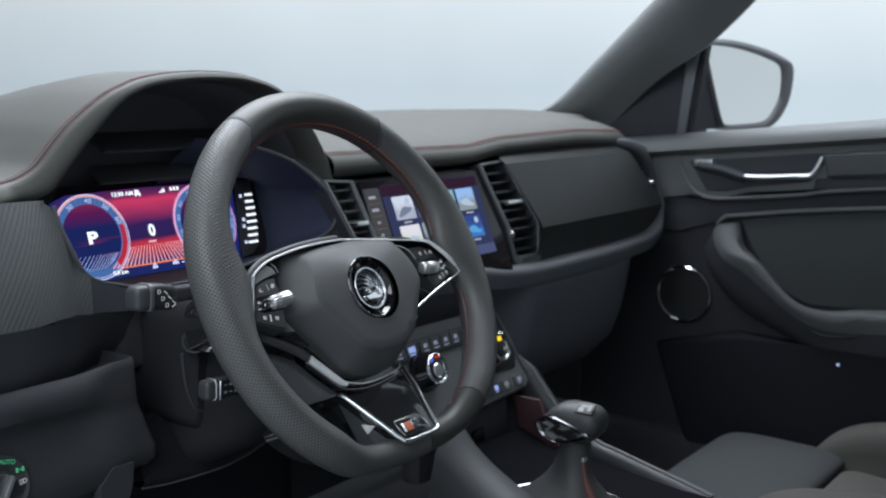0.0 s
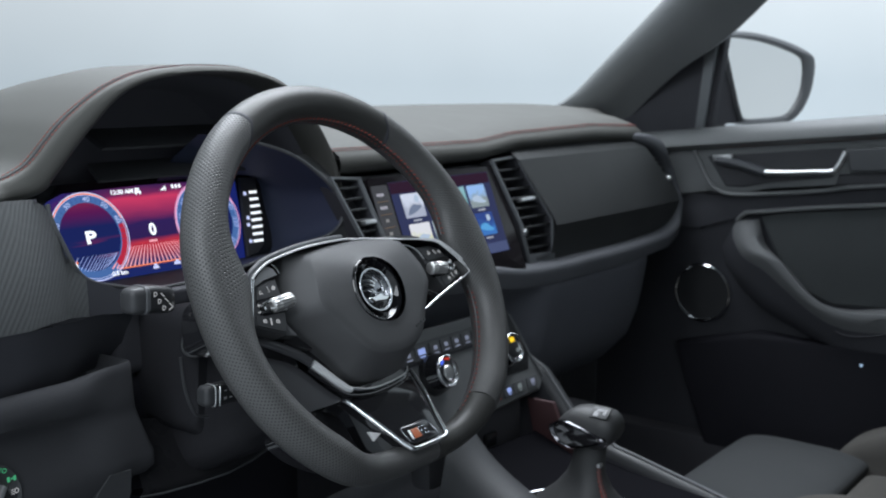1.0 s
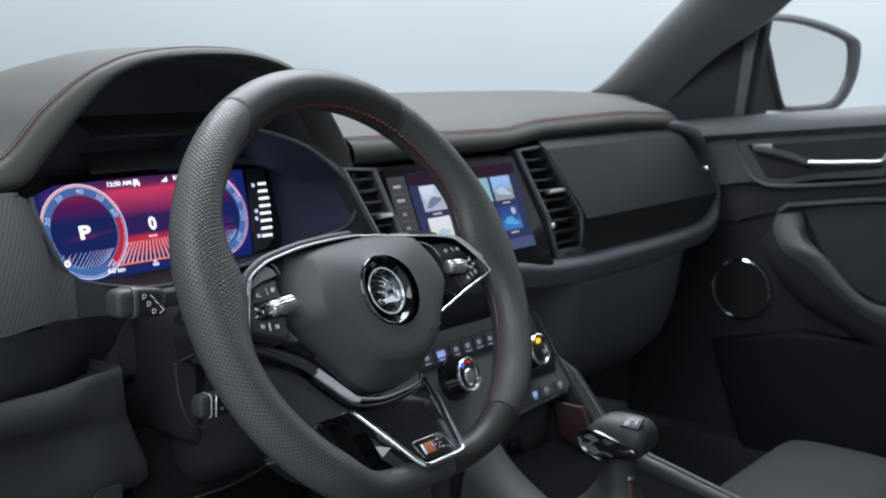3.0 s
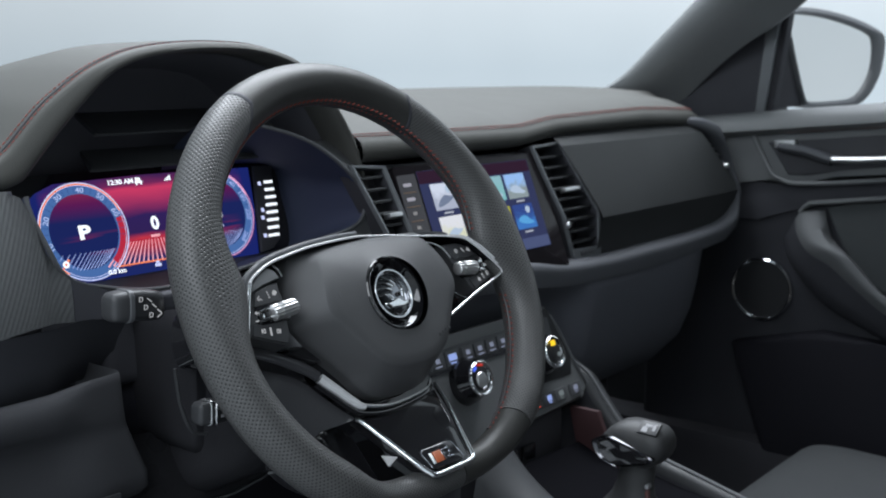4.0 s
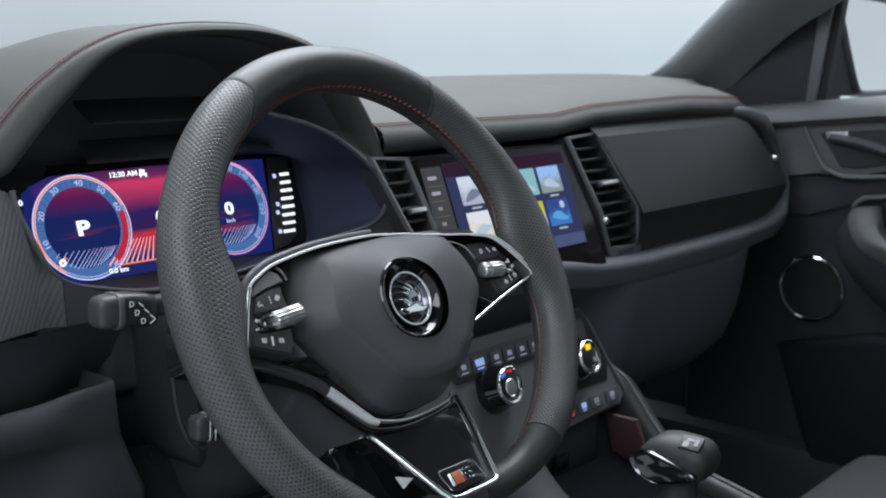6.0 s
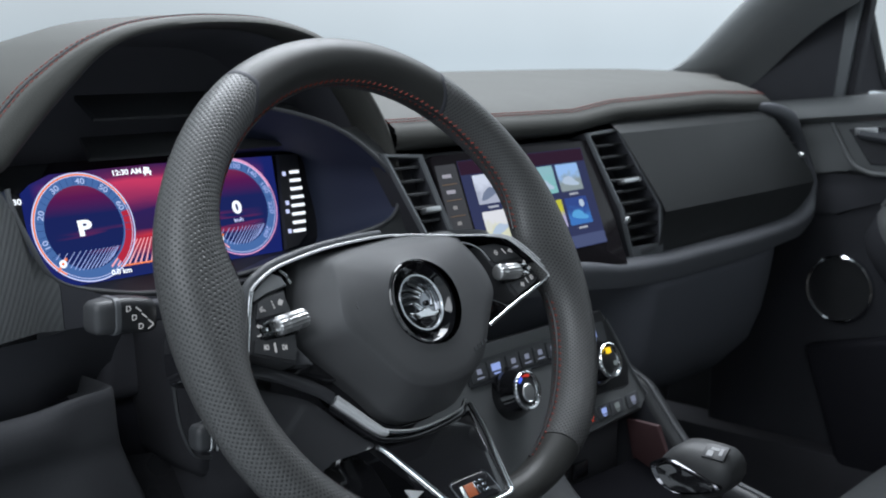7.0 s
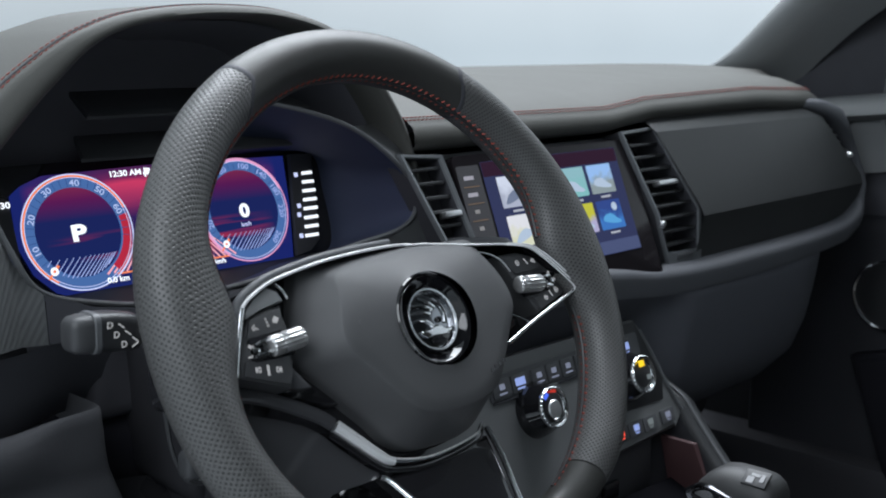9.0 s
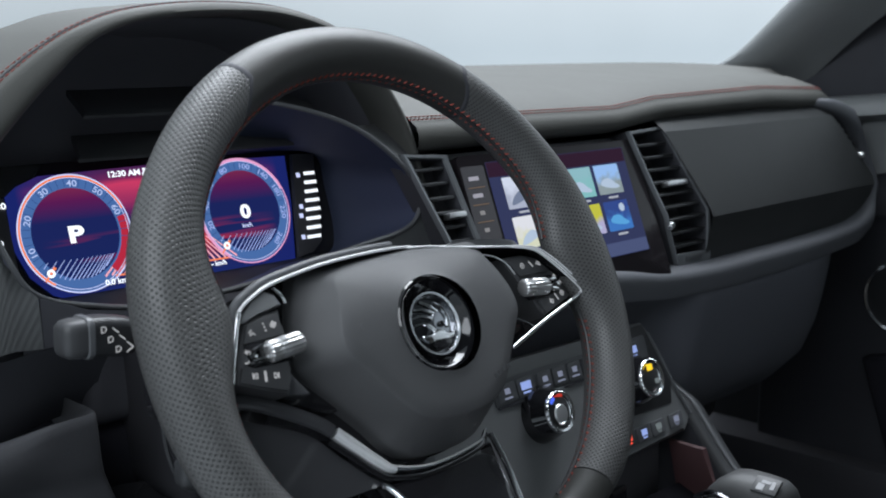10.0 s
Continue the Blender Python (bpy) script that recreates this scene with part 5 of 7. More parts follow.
text("heat_reading", "90", -0.1335, -0.0035, 0.0040, 0.006, L_WHITE, gl, bold=0.03)

# left trim: carbon panel, dark strip, padded ledge and lower cover
def carbon_y(x, z):
    return 0.150 + 0.05 * (z - 0.99) + 1.9 * max(0.0, z - 0.99) ** 2 + 0.045 * min(1.0, max(0.0, (x + 0.26) / 0.09)) ** 1.5


carbon_rows = [[(x, carbon_y(x, z), z) for z in np.linspace(zb, zt, 8)] for x, zb, zt in
               ((-0.52, 0.990, 1.090), (-0.40, 0.988, 1.088), (-0.30, 0.987, 1.087), (-0.235, 0.985, 1.086), (-0.205, 0.984, 1.084), (-0.188, 0.982, 1.077), (-0.178, 0.981, 1.058), (-0.171, 0.980, 1.034), (-0.163, 0.979, 1.021), (-0.153, 0.978, 1.010), (-0.12, 0.975, 0.997), (-0.06, 0.968, 0.986))]
part("carbon_panel", at_dash(loft(carbon_rows[:10], closed=False)), CARBON, dash, "carbon-look ribbed trim panel")
part("column_panel", at_dash(loft([[(x + 0.001, y + 0.001, z) for x, y, z in r] for r in carbon_rows[9:]], closed=False)), DEEP, dash, "smooth black panel below the display")
part("lower_panel", at_dash(block((0.03, 0.255, 0.950), (0.30, 0.10, 0.075), 0.012, 3)), PIT, dash, "dark panel below the instruments")
part("dark_strip", at_dash(loft([[(x, y + d, z) for y, z in ((0.152, zt), (0.1545, zt - 0.004), (0.158, zt - 0.030), (0.172, 0.925))] for x, d, zt in ((-0.52, 0.0, 0.9905), (-0.25, 0.0, 0.9860), (-0.19, 0.014, 0.9830), (-0.15, 0.040, 0.9785), (-0.10, 0.050, 0.9745))], closed=False)), DEEP, dash, "dark matt strip")


def cover_row(u):
    """The cover below the dark strip: a padded ledge that fades out towards the column, a groove under it, a lower face."""
    out = []
    for z, ledge, flush in ((0.9200, 0.045, 0.045), (0.9375, 0.009, 0.0060), (0.9385, 0.003, 0.0022), (0.9365, -0.0015, 0.0006), (0.931, -0.0048, 0.0002), (0.922, -0.0060, 0.000), (0.912, -0.0045, 0.000), (0.904, 0.000, 0.000), (0.899, 0.007, 0.001), (0.892, 0.0068, 0.000), (0.876, 0.002, -0.002), (0.858, -0.002, -0.005), (0.846, -0.002, -0.005), (0.838, 0.004, 0.002), (0.830, 0.040, 0.040)):
        end = float(np.interp(z, [0.830, 0.836, 0.851, 0.884, 0.906, 0.938], [-0.130, -0.127, -0.119, -0.131, -0.137, -0.139]))
        x = -0.52 + (end + 0.52) * u
        f = min(1.0, max(0.0, (x + 0.205) / 0.045))
        f = f * f * (3 - 2 * f)
        lift = 0.010 * min(1.0, max(0.0, (-0.17 - x) / 0.12)) if z < 0.91 and z > 0.885 else 0.0
        drop = -0.030 * max(0.0, -0.15 - x) / 0.15 if z < 0.85 else 0.0
        turn = 0.005 * max(0.0, min(1.0, (x + 0.200) / 0.065)) ** 2  # the end turns away towards the column
        out.append((x, 0.155 + ledge + (flush - ledge) * f + turn - 0.03 * max(0.0, -0.30 - x), z + lift + drop + (0.0040 * f - 0.0020 if z > 0.93 else 0.0)))
    return out


rows = [cover_row(u) for u in (0.0, 0.2, 0.4, 0.55, 0.65, 0.72, 0.76, 0.79, 0.81, 0.83, 0.85, 0.86, 0.87, 0.88, 0.89, 0.90, 0.91, 0.92, 0.935, 0.95, 0.975, 0.99, 1.0)]
end_row = rows[-1]
for dx, dy in ((0.002, 0.003), (0.003, 0.010), (0.003, 0.09)):
    rows.append([(x + dx, y + dy, z) for x, y, z in end_row])
part("lower_cover", at_dash(loft(rows, closed=False)), COVER, dash, "grey soft-plastic lower cover with a padded ledge", 60)
lever = [(-0.186, 0.836), (-0.172, 0.852), (-0.150, 0.853), (-0.152, 0.835), (-0.160, 0.815), (-0.188, 0.812)]
part("release_lever", at_dash(loft([[(x, 0.150 + d, z - 0.002 * k) for k, (x, z) in enumerate(lever)] for d in (0.0, 0.010)])), DARK, dash, "grey release lever under the cover", 30)
knee = []
for x, zt, zb in ((-0.130, 0.876, 0.830), (-0.105, 0.876, 0.826), (-0.066, 0.870, 0.823), (-0.026, 0.864, 0.822), (0.006, 0.860, 0.826), (0.046, 0.858, 0.836)):
    knee.append([(x, 0.197, zt - 0.002), (x, 0.182, zt - 0.012), (x, 0.175, zt - 0.024), (x, 0.168, (zt + zb) / 2 - 0.012), (x, 0.163, zb - 0.004), (x, 0.162, zb - 0.010), (x, 0.166, zb - 0.015), (x, 0.197, zb - 0.018)])
part("knee_trim", at_dash(loft(knee, closed=False)), KNEE, dash, "gloss black trim under the column", 60)
# two thin tubes stand in for highlights on the gloss trim
part("trim_glint", at_dash(tube(spline([(-0.058, 0.1655, 0.830), (-0.043, 0.1650, 0.835), (-0.026, 0.1655, 0.838)], 14), 0.0011, 6)), DARK_CHROME, dash, "added glint on the gloss trim")
part("trim_glint", at_dash(tube(spline([(-0.008, 0.1655, 0.833), (0.004, 0.1650, 0.836), (0.014, 0.1655, 0.837)], 12), 0.0013, 6)), DARK_CHROME, dash, "added glint on the gloss trim")
part("trim_edge", at_dash(tube([(r[6][0], r[6][1] - 0.001, r[6][2]) for r in knee], 0.0011, 6)), GREY, dash, "thin grey lower edge")
part("lower_bolster", at_dash(loft([[(x, y, z) for y, z in ((0.19, 0.836), (0.175, 0.834), (0.165, 0.826), (0.17, 0.80), (0.20, 0.76))] for x in np.linspace(-0.52, -0.17, 8)], closed=False)), COVER, dash, "dark lower dash edge")
part("knee_panel", at_dash(block((-0.02, 0.26, 0.80), (0.30, 0.10, 0.24), 0.03, 3)), BIN, dash, "dark knee panel")
part("back_panel", at_dash(block((XC, 0.42, 0.84), (1.26, 0.08, 0.46), 0.02)), BLACK, dash, "black carrier behind the trim")

# passenger side: folded decor panel, padded lip and lower dash
def decor(u):
    """Its left edge leans along the vent; its right end curves away."""
    out = []
    for y, z, xl in ((0.212, 1.098, 0.534), (0.198, 1.085, 0.535), (0.188, 1.076, 0.537), (0.158, 0.998, 0.579), (0.154, 0.986, 0.582), (0.158, 0.972, 0.583), (0.166, 0.932, 0.584)):
        xr = float(np.interp(z, [0.932, 0.950, 0.972, 1.005, 1.035, 1.065, 1.085, 1.098], [0.925, 0.945, 0.962, 0.966, 0.952, 0.922, 0.890, 0.870]))
        x = xl - 0.014 + (xr - xl + 0.014) * u
        out.append((x, y, z if z < 1.09 else z_low(x) + 0.004))
    return out


part("decor_panel", at_dash(loft([decor(u) for u in np.linspace(0, 1, 40)], closed=False)), PIANO, dash, "dark folded decor panel", 20)
inner_e = spline([(0.13, 0.975), (0.30, 0.965), (0.41, 0.953), (0.476, 0.943), (0.567, 0.938), (0.66, 0.938), (0.76, 0.938), (0.85, 0.940), (0.905, 0.944), (0.942, 0.956), (0.964, 0.978), (0.970, 1.005), (0.960, 1.037), (0.934, 1.063), (0.900, 1.079), (0.868, 1.0872), (0.835, 1.0880)], 120)
outer_e = spline([(0.13, 0.942), (0.30, 0.932), (0.41, 0.922), (0.476, 0.914), (0.567, 0.910), (0.66, 0.909), (0.76, 0.910), (0.85, 0.914), (0.922, 0.920), (0.972, 0.936), (1.008, 0.966), (1.020, 1.004), (1.006, 1.045), (0.966, 1.079), (0.920, 1.0955), (0.875, 1.0985), (0.838, 1.0985)], 120)


def face_y(z):
    return float(np.interp(z, [0.944, 0.972, 0.986, 0.998, 1.076, 1.10], [0.164, 0.158, 0.154, 0.158, 0.188, 0.200]))


rows = []
for i, (p, q) in enumerate(zip(inner_e, outer_e)):
    proud = float(np.interp(p[1], [0.938, 0.950, 0.99, 1.05, 1.074, 1.087], [0.021, 0.018, 0.012, 0.010, 0.007, 0.004]))
    row = []
    free = min(1.0, max(0.0, (p[1] - 0.942) / 0.02)) if p[0] > 0.7 else 0.0  # the band's outer edge runs into the lower dash along the bottom
    for f, d, e in ((0.0, 0.0, 0.030), (0.0, 0.0, 0.002), (0.05, -0.45, 0), (0.13, -0.80, 0), (0.25, -0.97, 0), (0.40, -1.0, 0), (0.60, -0.99 + 0.09 * free, 0), (0.80, -0.98 + 0.36 * free, 0), (0.95, -0.97 + 0.85 * free, 0.004 * free), (1.0, -0.96 + 1.16 * free, 0.012 * free), (1.0, 0.2, 0.14)):
        x, z = p[0] + (q[0] - p[0]) * f, p[1] + (q[1] - p[1]) * f
        tuck = 0.016 * min(1.0, max(0.0, (0.905 - x) / 0.05)) if p[1] > 1.07 else 0.0  # it slips in under the leather
        row.append((x, face_y(p[1]) + d * proud + e + tuck + 0.45 * max(0, x - 0.95), z))
    rows.append(row)
part("padded_band", at_dash(loft(rows, closed=False)), SOFT, dash, "padded grey band under and round the end of the decor panel", 70)
low_prof = [(0.150, 0.916), (0.1455, 0.909), (0.1465, 0.898), (0.149, 0.880), (0.154, 0.850), (0.162, 0.815), (0.176, 0.780), (0.21, 0.745), (0.26, 0.725)]


def lower_dash(x):
    """The glove box front; it lies further back beside the console and rounds away at the door."""
    k = max(0.0, x - 0.80)
    back = 0.034 * min(1.0, max(0.0, (0.535 - x) / 0.05))
    rise = float(np.interp(x, [0.13, 0.41, 0.476, 0.567], [0.032, 0.012, 0.004, 0.0]))
    return [(x, y + 3.6 * k * k + back * min(1.0, max(0.0, (0.918 - z) / 0.03)), z + rise + 0.10 * k) for y, z in low_prof]


part("lower_dash", at_dash(loft([lower_dash(x) for x in np.linspace(0.13, 0.985, 60)], closed=False)), LOWER_SOFT, dash, "soft grey lower dash with the glove box", 60)

# ---- centre stack: vents and touch screen on one leaning plane ----
SA = math.atan2(0.05, 0.133)
SX, SY, SZ = Vector((1, 0, 0)), Vector((0, math.sin(SA), math.cos(SA))), Vector((0, -math.cos(SA), math.sin(SA)))
STACK = basis((XC, 0.2, 1.077), SX, SY, SZ)


def air_vent(m, left, right, label, slats=9, deep=0.03, fold=-0.092, tab=0.42):
    """An upright vent, folded like the panel beside it: frame, duct and slats. left, right: (height, x) down each side."""
    v = thing("air_vent", m, label, "air vent", "dashboard air vents")
    ys = [p[0] for p in left], [p[0] for p in right]
    n = 14

    def side(pts, y, d):
        return float(np.interp(-y, [-p[0] for p in pts], [p[1] for p in pts])) + d

    def bent(bm):
        for w in bm.verts:
            w.co.z += min(0.0, w.co.y - fold) * 0.376
        return bm

    def ring(dl, dr, dt, db, z):
        out = []
        for pts, d, flip in ((left, dl, False), (right, -dr, True)):
            row = [(side(pts, y, d), y, z) for y in np.linspace(pts[0][0] - dt, pts[-1][0] + db, n)]
            out += row[::-1] if flip else row
        return out

    part("casing", bent(loft([ring(0, 0, 0, 0, -deep), ring(0, 0, 0, 0, 0.002)], caps=False)), PIT, v, "black vent casing")
    part("frame", bent(loft([ring(0.0004, 0.0004, 0.0004, 0.0004, 0.001), ring(0.0004, 0.0004, 0.0004, 0.0004, 0.004), ring(0.0015, 0.0015, 0.0012, 0.0015, 0.0062), ring(0.0045, 0.0055, 0.0035, 0.016, 0.0055), ring(0.0052, 0.0062, 0.0042, 0.0170, 0.0035)], caps=False)), VENT_GREY, v, "grey vent frame", 30)
    part("throat", bent(loft([ring(0.0052, 0.0062, 0.0042, 0.0170, 0.0035), ring(0.0060, 0.0070, 0.0050, 0.018, -deep)], caps=False)), DEEP, v, "black vent throat")
    part("duct", bent(loft([ring(0.004, 0.004, 0.004, 0.010, -deep), ring(0.004, 0.004, 0.004, 0.010, -deep + 0.002)])), BLACK, v, "black duct")
    top, low = left[0][0] - 0.014, left[-1][0] + 0.026
    for i in range(slats):
        y = top + (low - top) * i / (slats - 1)
        x0, x1 = side(left, y, 0.0055), side(right, y, -0.0065)
        part("slat", bent(block((0, 0, 0), (x1 - x0, 0.0030, min(deep * 0.7, 0.016)), 0.0011, 2, pose((x0 + x1) / 2, y, 0.0025 - min(deep * 0.7, 0.016) / 2, 14))), DARK, v)
    if tab:
        y = top + (low - top) * tab
        x0, x1 = side(left, y, 0.0), side(right, y, 0.0)
        part("slide", bent(block((0, 0, 0), ((x1 - x0) * 0.46, 0.0052, 0.010), 0.0016, 2, pose((x0 + x1) / 2 + 0.004, y, 0.0035))), SATIN, v, "bright slide tab")
        y = left[-1][0] + 0.046
        part("thumbwheel", bent(lathe([(0.0, 0.005), (0.003, 0.005), (0.004, 0.003), (0.004, -0.002)], 16, pose(side(left, y, 0.005), y, 0.004))), SATIN, v, "small bright vent wheel")
        y = left[-1][0] + 0.010
        part("base_plate", bent(block((0, 0, 0), ((x1 - x0) * 0.40, 0.006, 0.002), 0.0008, 1, pose((side(left, y, 0.0) + side(right, y, 0.0)) / 2, y, 0.0062))), GREY, v, "small plate below the slats")
    return v


air_vent(STACK @ pose(0, 0, -0.001), [(0.001, 0.114), (-0.05, 0.127), (-0.102, 0.142), (-0.147, 0.163)], [(0.0036, 0.179), (-0.092, 0.223), (-0.149, 0.226)], "upright dark air vent with grey frame beside the touch screen")
air_vent(STACK @ pose(0, 0, -0.001), [(0.0, -0.198), (-0.073, -0.174), (-0.10, -0.164), (-0.141, -0.155)], [(-0.004, -0.147), (-0.092, -0.131), (-0.143, -0.126)], "upright dark air vent with grey frame beside the instruments", 9, 0.014)
end_vent = thing("air_vent", pose(0.93, 0.19, 1.03), "narrow dark air vent at the passenger end of the dashboard", "air vent", "dashboard air vents")
EV = Vector((-0.93, -0.19, -1.03))
slot_r = spline([(0.908, 1.073), (0.932, 1.061), (0.954, 1.038), (0.966, 1.005), (0.960, 0.976)], 24)
duct = loft([[(p[0] + d, face_y(p[1]) + y, p[1]) for p in slot_r] for d, y in ((-0.014, 0.004), (-0.014, 0.026), (0.0, 0.026), (0.002, 0.010))], closed=False)
bmesh.ops.translate(duct, verts=duct.verts, vec=EV)
part("duct", duct, PIT, end_vent, "black curved duct")
for i in range(3, 22, 2):
    p = slot_r[i]
    part("slat", block((0, 0, 0), (0.013, 0.010, 0.0022), 0.0006, 1, Matrix.Translation(EV) @ pose(p[0] - 0.006, face_y(p[1]) + 0.010, p[1], 14, 0, 0)), DARK, end_vent)
part("slide", lathe([(0.0, 0.009), (0.003, 0.009), (0.004, 0.006), (0.004, 0.0)], 14, Matrix.Translation(EV) @ pose(0.946, face_y(1.024) + 0.004, 1.024, 90, 0, 0)), ROLLER, end_vent, "bright vent knob")
screen = thing("touch_screen", STACK, "lit glossy touch screen with picture tiles", "touch screen")
part("glass", slab(rounded(-0.134, -0.150, 0.128, -0.006, 0.006), -0.012, 0.0, 0.001), SCREEN_GLASS, screen, "gloss black screen glass")
SCREEN_BG = glow("screen_blue", (0.034, 0.042, 0.105), 1.0)
part("picture", slab(rounded(-0.100, -0.119, 0.101, -0.014, 0.001), 0.0003, 0.0008), SCREEN_BG, screen, "dark blue lit picture")
part("top_glow", slab([(-0.100, -0.028), (0.10, -0.028), (0.10, -0.0145), (-0.10, -0.0145)], 0.0008, 0.0011), glow("screen_red", (0.030, 0.014, 0.030), 1.0), screen, "dim red band")
part("bottom_glow", slab([(0.0, -0.1185), (0.1005, -0.1185), (0.1005, -0.106), (0.0, -0.106)], 0.0008, 0.0011), glow("screen_haze", (0.07, 0.09, 0.19), 1.0), screen, "pale blue band")


def tile_material(name, top, low, y0):
    """A small lit picture: one colour above, another below, with an uneven border between."""
    m = glow(name, top)
    t = m.node_tree
    em = [n for n in t.nodes if n.type == "EMISSION"][0]
    tc = t.nodes.new("ShaderNodeTexCoord")
    sep = t.nodes.new("ShaderNodeSeparateXYZ")
    t.links.new(tc.outputs["Object"], sep.inputs[0])
    no = t.nodes.new("ShaderNodeTexNoise")
    no.inputs["Scale"].default_value = 110
    t.links.new(tc.outputs["Object"], no.inputs["Vector"])
    h = math_node(t, "DIVIDE", math_node(t, "SUBTRACT", sep.outputs["Y"], y0), 0.029)
    h = math_node(t, "ADD", h, math_node(t, "MULTIPLY", math_node(t, "SUBTRACT", no.outputs[0], 0.5), 0.9))
    rp = t.nodes.new("ShaderNodeValToRGB")
    rp.color_ramp.elements[0].position, rp.color_ramp.elements[0].color = 0.30, (*low, 1)
    rp.color_ramp.elements[1].position, rp.color_ramp.elements[1].color = 0.68, (*top, 1)
    t.links.new(h, rp.inputs[0])
    t.links.new(rp.outputs[0], em.inputs[0])
    return m


CAPTION = glow("caption_white", (0.42, 0.45, 0.52))
TILE_DARK, TILE_PALE, TILE_CYAN = glow("tile_dark_shape", (0.17, 0.21, 0.31)), glow("tile_pale_shape", (0.44, 0.55, 0.70)), glow("tile_cyan_shape", (0.10, 0.36, 0.70))
tiles = [("a", (0.62, 0.68, 0.82), (0.40, 0.44, 0.56), TILE_DARK), ("b", (0.40, 0.45, 0.5), (0.10, 0.13, 0.2), TILE_PALE), ("c", (0.26, 0.48, 0.54), (0.22, 0.50, 0.52), TILE_PALE), ("d", (0.30, 0.50, 0.85), (0.26, 0.32, 0.34), TILE_PALE),
         ("e", (0.72, 0.74, 0.80), (0.66, 0.68, 0.52), TILE_PALE), ("f", (0.30, 0.35, 0.4), (0.12, 0.16, 0.2), TILE_DARK), ("g", (0.52, 0.52, 0.06), (0.42, 0.40, 0.62), TILE_PALE), ("h", (0.035, 0.07, 0.26), (0.05, 0.18, 0.52), TILE_CYAN)]
for i, (k, a, b, shape) in enumerate(tiles):
    c, r = i % 4, i // 4
    x0, y0 = (-0.085, -0.041, 0.003, 0.047)[c], (-0.0585, -0.0950)[r]
    t_ = part("tile", slab(rounded(x0, y0, x0 + 0.038, y0 + 0.0290, 0.001), 0.0008, 0.0014), tile_material("tile_" + k, a, b, y0), screen, "lit picture tile")
    part("caption", block((x0 + 0.019, y0 - 0.0036, 0.0012), (0.015, 0.0020, 0.0004)), CAPTION, t_, "illegible caption bar")
    blob = [(0.004, 0.006), (0.016, 0.0045), (0.031, 0.006), (0.034, 0.0095), (0.028, 0.012), (0.020, 0.0165), (0.011, 0.0150), (0.005, 0.0105)]
    lean = (0.5, -0.3, -0.4, 0.25)[(i * 3) % 4]
    part("tile_shape", slab(spline([(x0 + 0.002 + u * 0.9, y0 + 0.002 + v * 0.8 + lean * (u - 0.018) * 0.5) for u, v in blob], 28, True), 0.0013, 0.0017), shape, t_, "small rounded shape in the picture")
    if k in "ah":
        part("tile_dot", slab([(x0 + 0.027 + 0.0042 * math.cos(q), y0 + 0.022 + 0.0042 * math.sin(q)) for q in np.linspace(0, 6.283, 17)[:-1]], 0.0013, 0.0017), TILE_PALE, t_, "pale round spot")
# the column's brown-grey is a reflection put into the glass colour
part("side_column", slab(rounded(-0.1320, -0.120, -0.1030, -0.016, 0.002), 0.0001, 0.0005), material("side_column_reflection", (0.045, 0.040, 0.045), 0.25), screen, "glass column beside the picture, brown-grey reflection painted in")
for i in range(3):
    part("key_line", block((-0.1180, -0.0350 - 0.0152 * i, 0.0006), (0.020, 0.0008, 0.0004)), glow("key_line_light", (0.16, 0.11, 0.08)), screen, "thin line between the keys")
for i in range(4):
    part("side_key", block((-0.119, -0.027 - 0.0152 * i, 0.0006), (0.0125 if i < 2 else 0.0060, 0.0036, 0.0006), 0.0008, 1), glow("key_grey", (0.34, 0.34, 0.40) if i < 2 else (0.24, 0.24, 0.25)), screen, "dim lit key caption")
part("screen_surround", slab([(-0.150, 0.0), (-0.150, -0.150), (0.150, -0.150), (0.150, 0.0)], -0.030, -0.016), BLACK, screen, "dark plastic behind the screen")

# ---- climate panel ----
CA = radians(19)
climate = thing("climate_panel", basis((XC, 0.143, 0.839), Vector((1, 0, 0)), Vector((0, math.sin(CA), math.cos(CA))), Vector((0, -math.cos(CA), math.sin(CA)))), "dark grey climate control panel with two knobs and small keys", "climate control")
panel = part("panel", slab([(-0.215, 0.0), (-0.200, -0.050), (-0.165, -0.082), (-0.095, -0.086), (-0.055, -0.060), (0.122, -0.062), (0.138, -0.050), (0.112, 0.030), (0.096, 0.056), (-0.20, 0.058), (-0.215, 0.05)], -0.02, 0.0, 0.004), PANEL, climate, "grey panel face")
part("key_strip", slab(rounded(-0.134, 0.021, 0.092, 0.044, 0.003), -0.002, 0.0016, 0.001), GREY, panel, "dark upper key strip")
KEY_L = glow("key_pale_light", (0.34, 0.38, 0.52), 0.55)
BLUE_L = glow("key_blue_light", (0.36, 0.48, 0.95), 0.8)
KEY_D = glow("key_dim_light", (0.16, 0.19, 0.20), 0.9)
part("strip_seam", tube([(-0.132, 0.0205, 0.0014), (-0.02, 0.0205, 0.0014), (0.060, 0.0205, 0.0014)], 0.0012, 6), DEEP, panel, "dark groove under the keys")
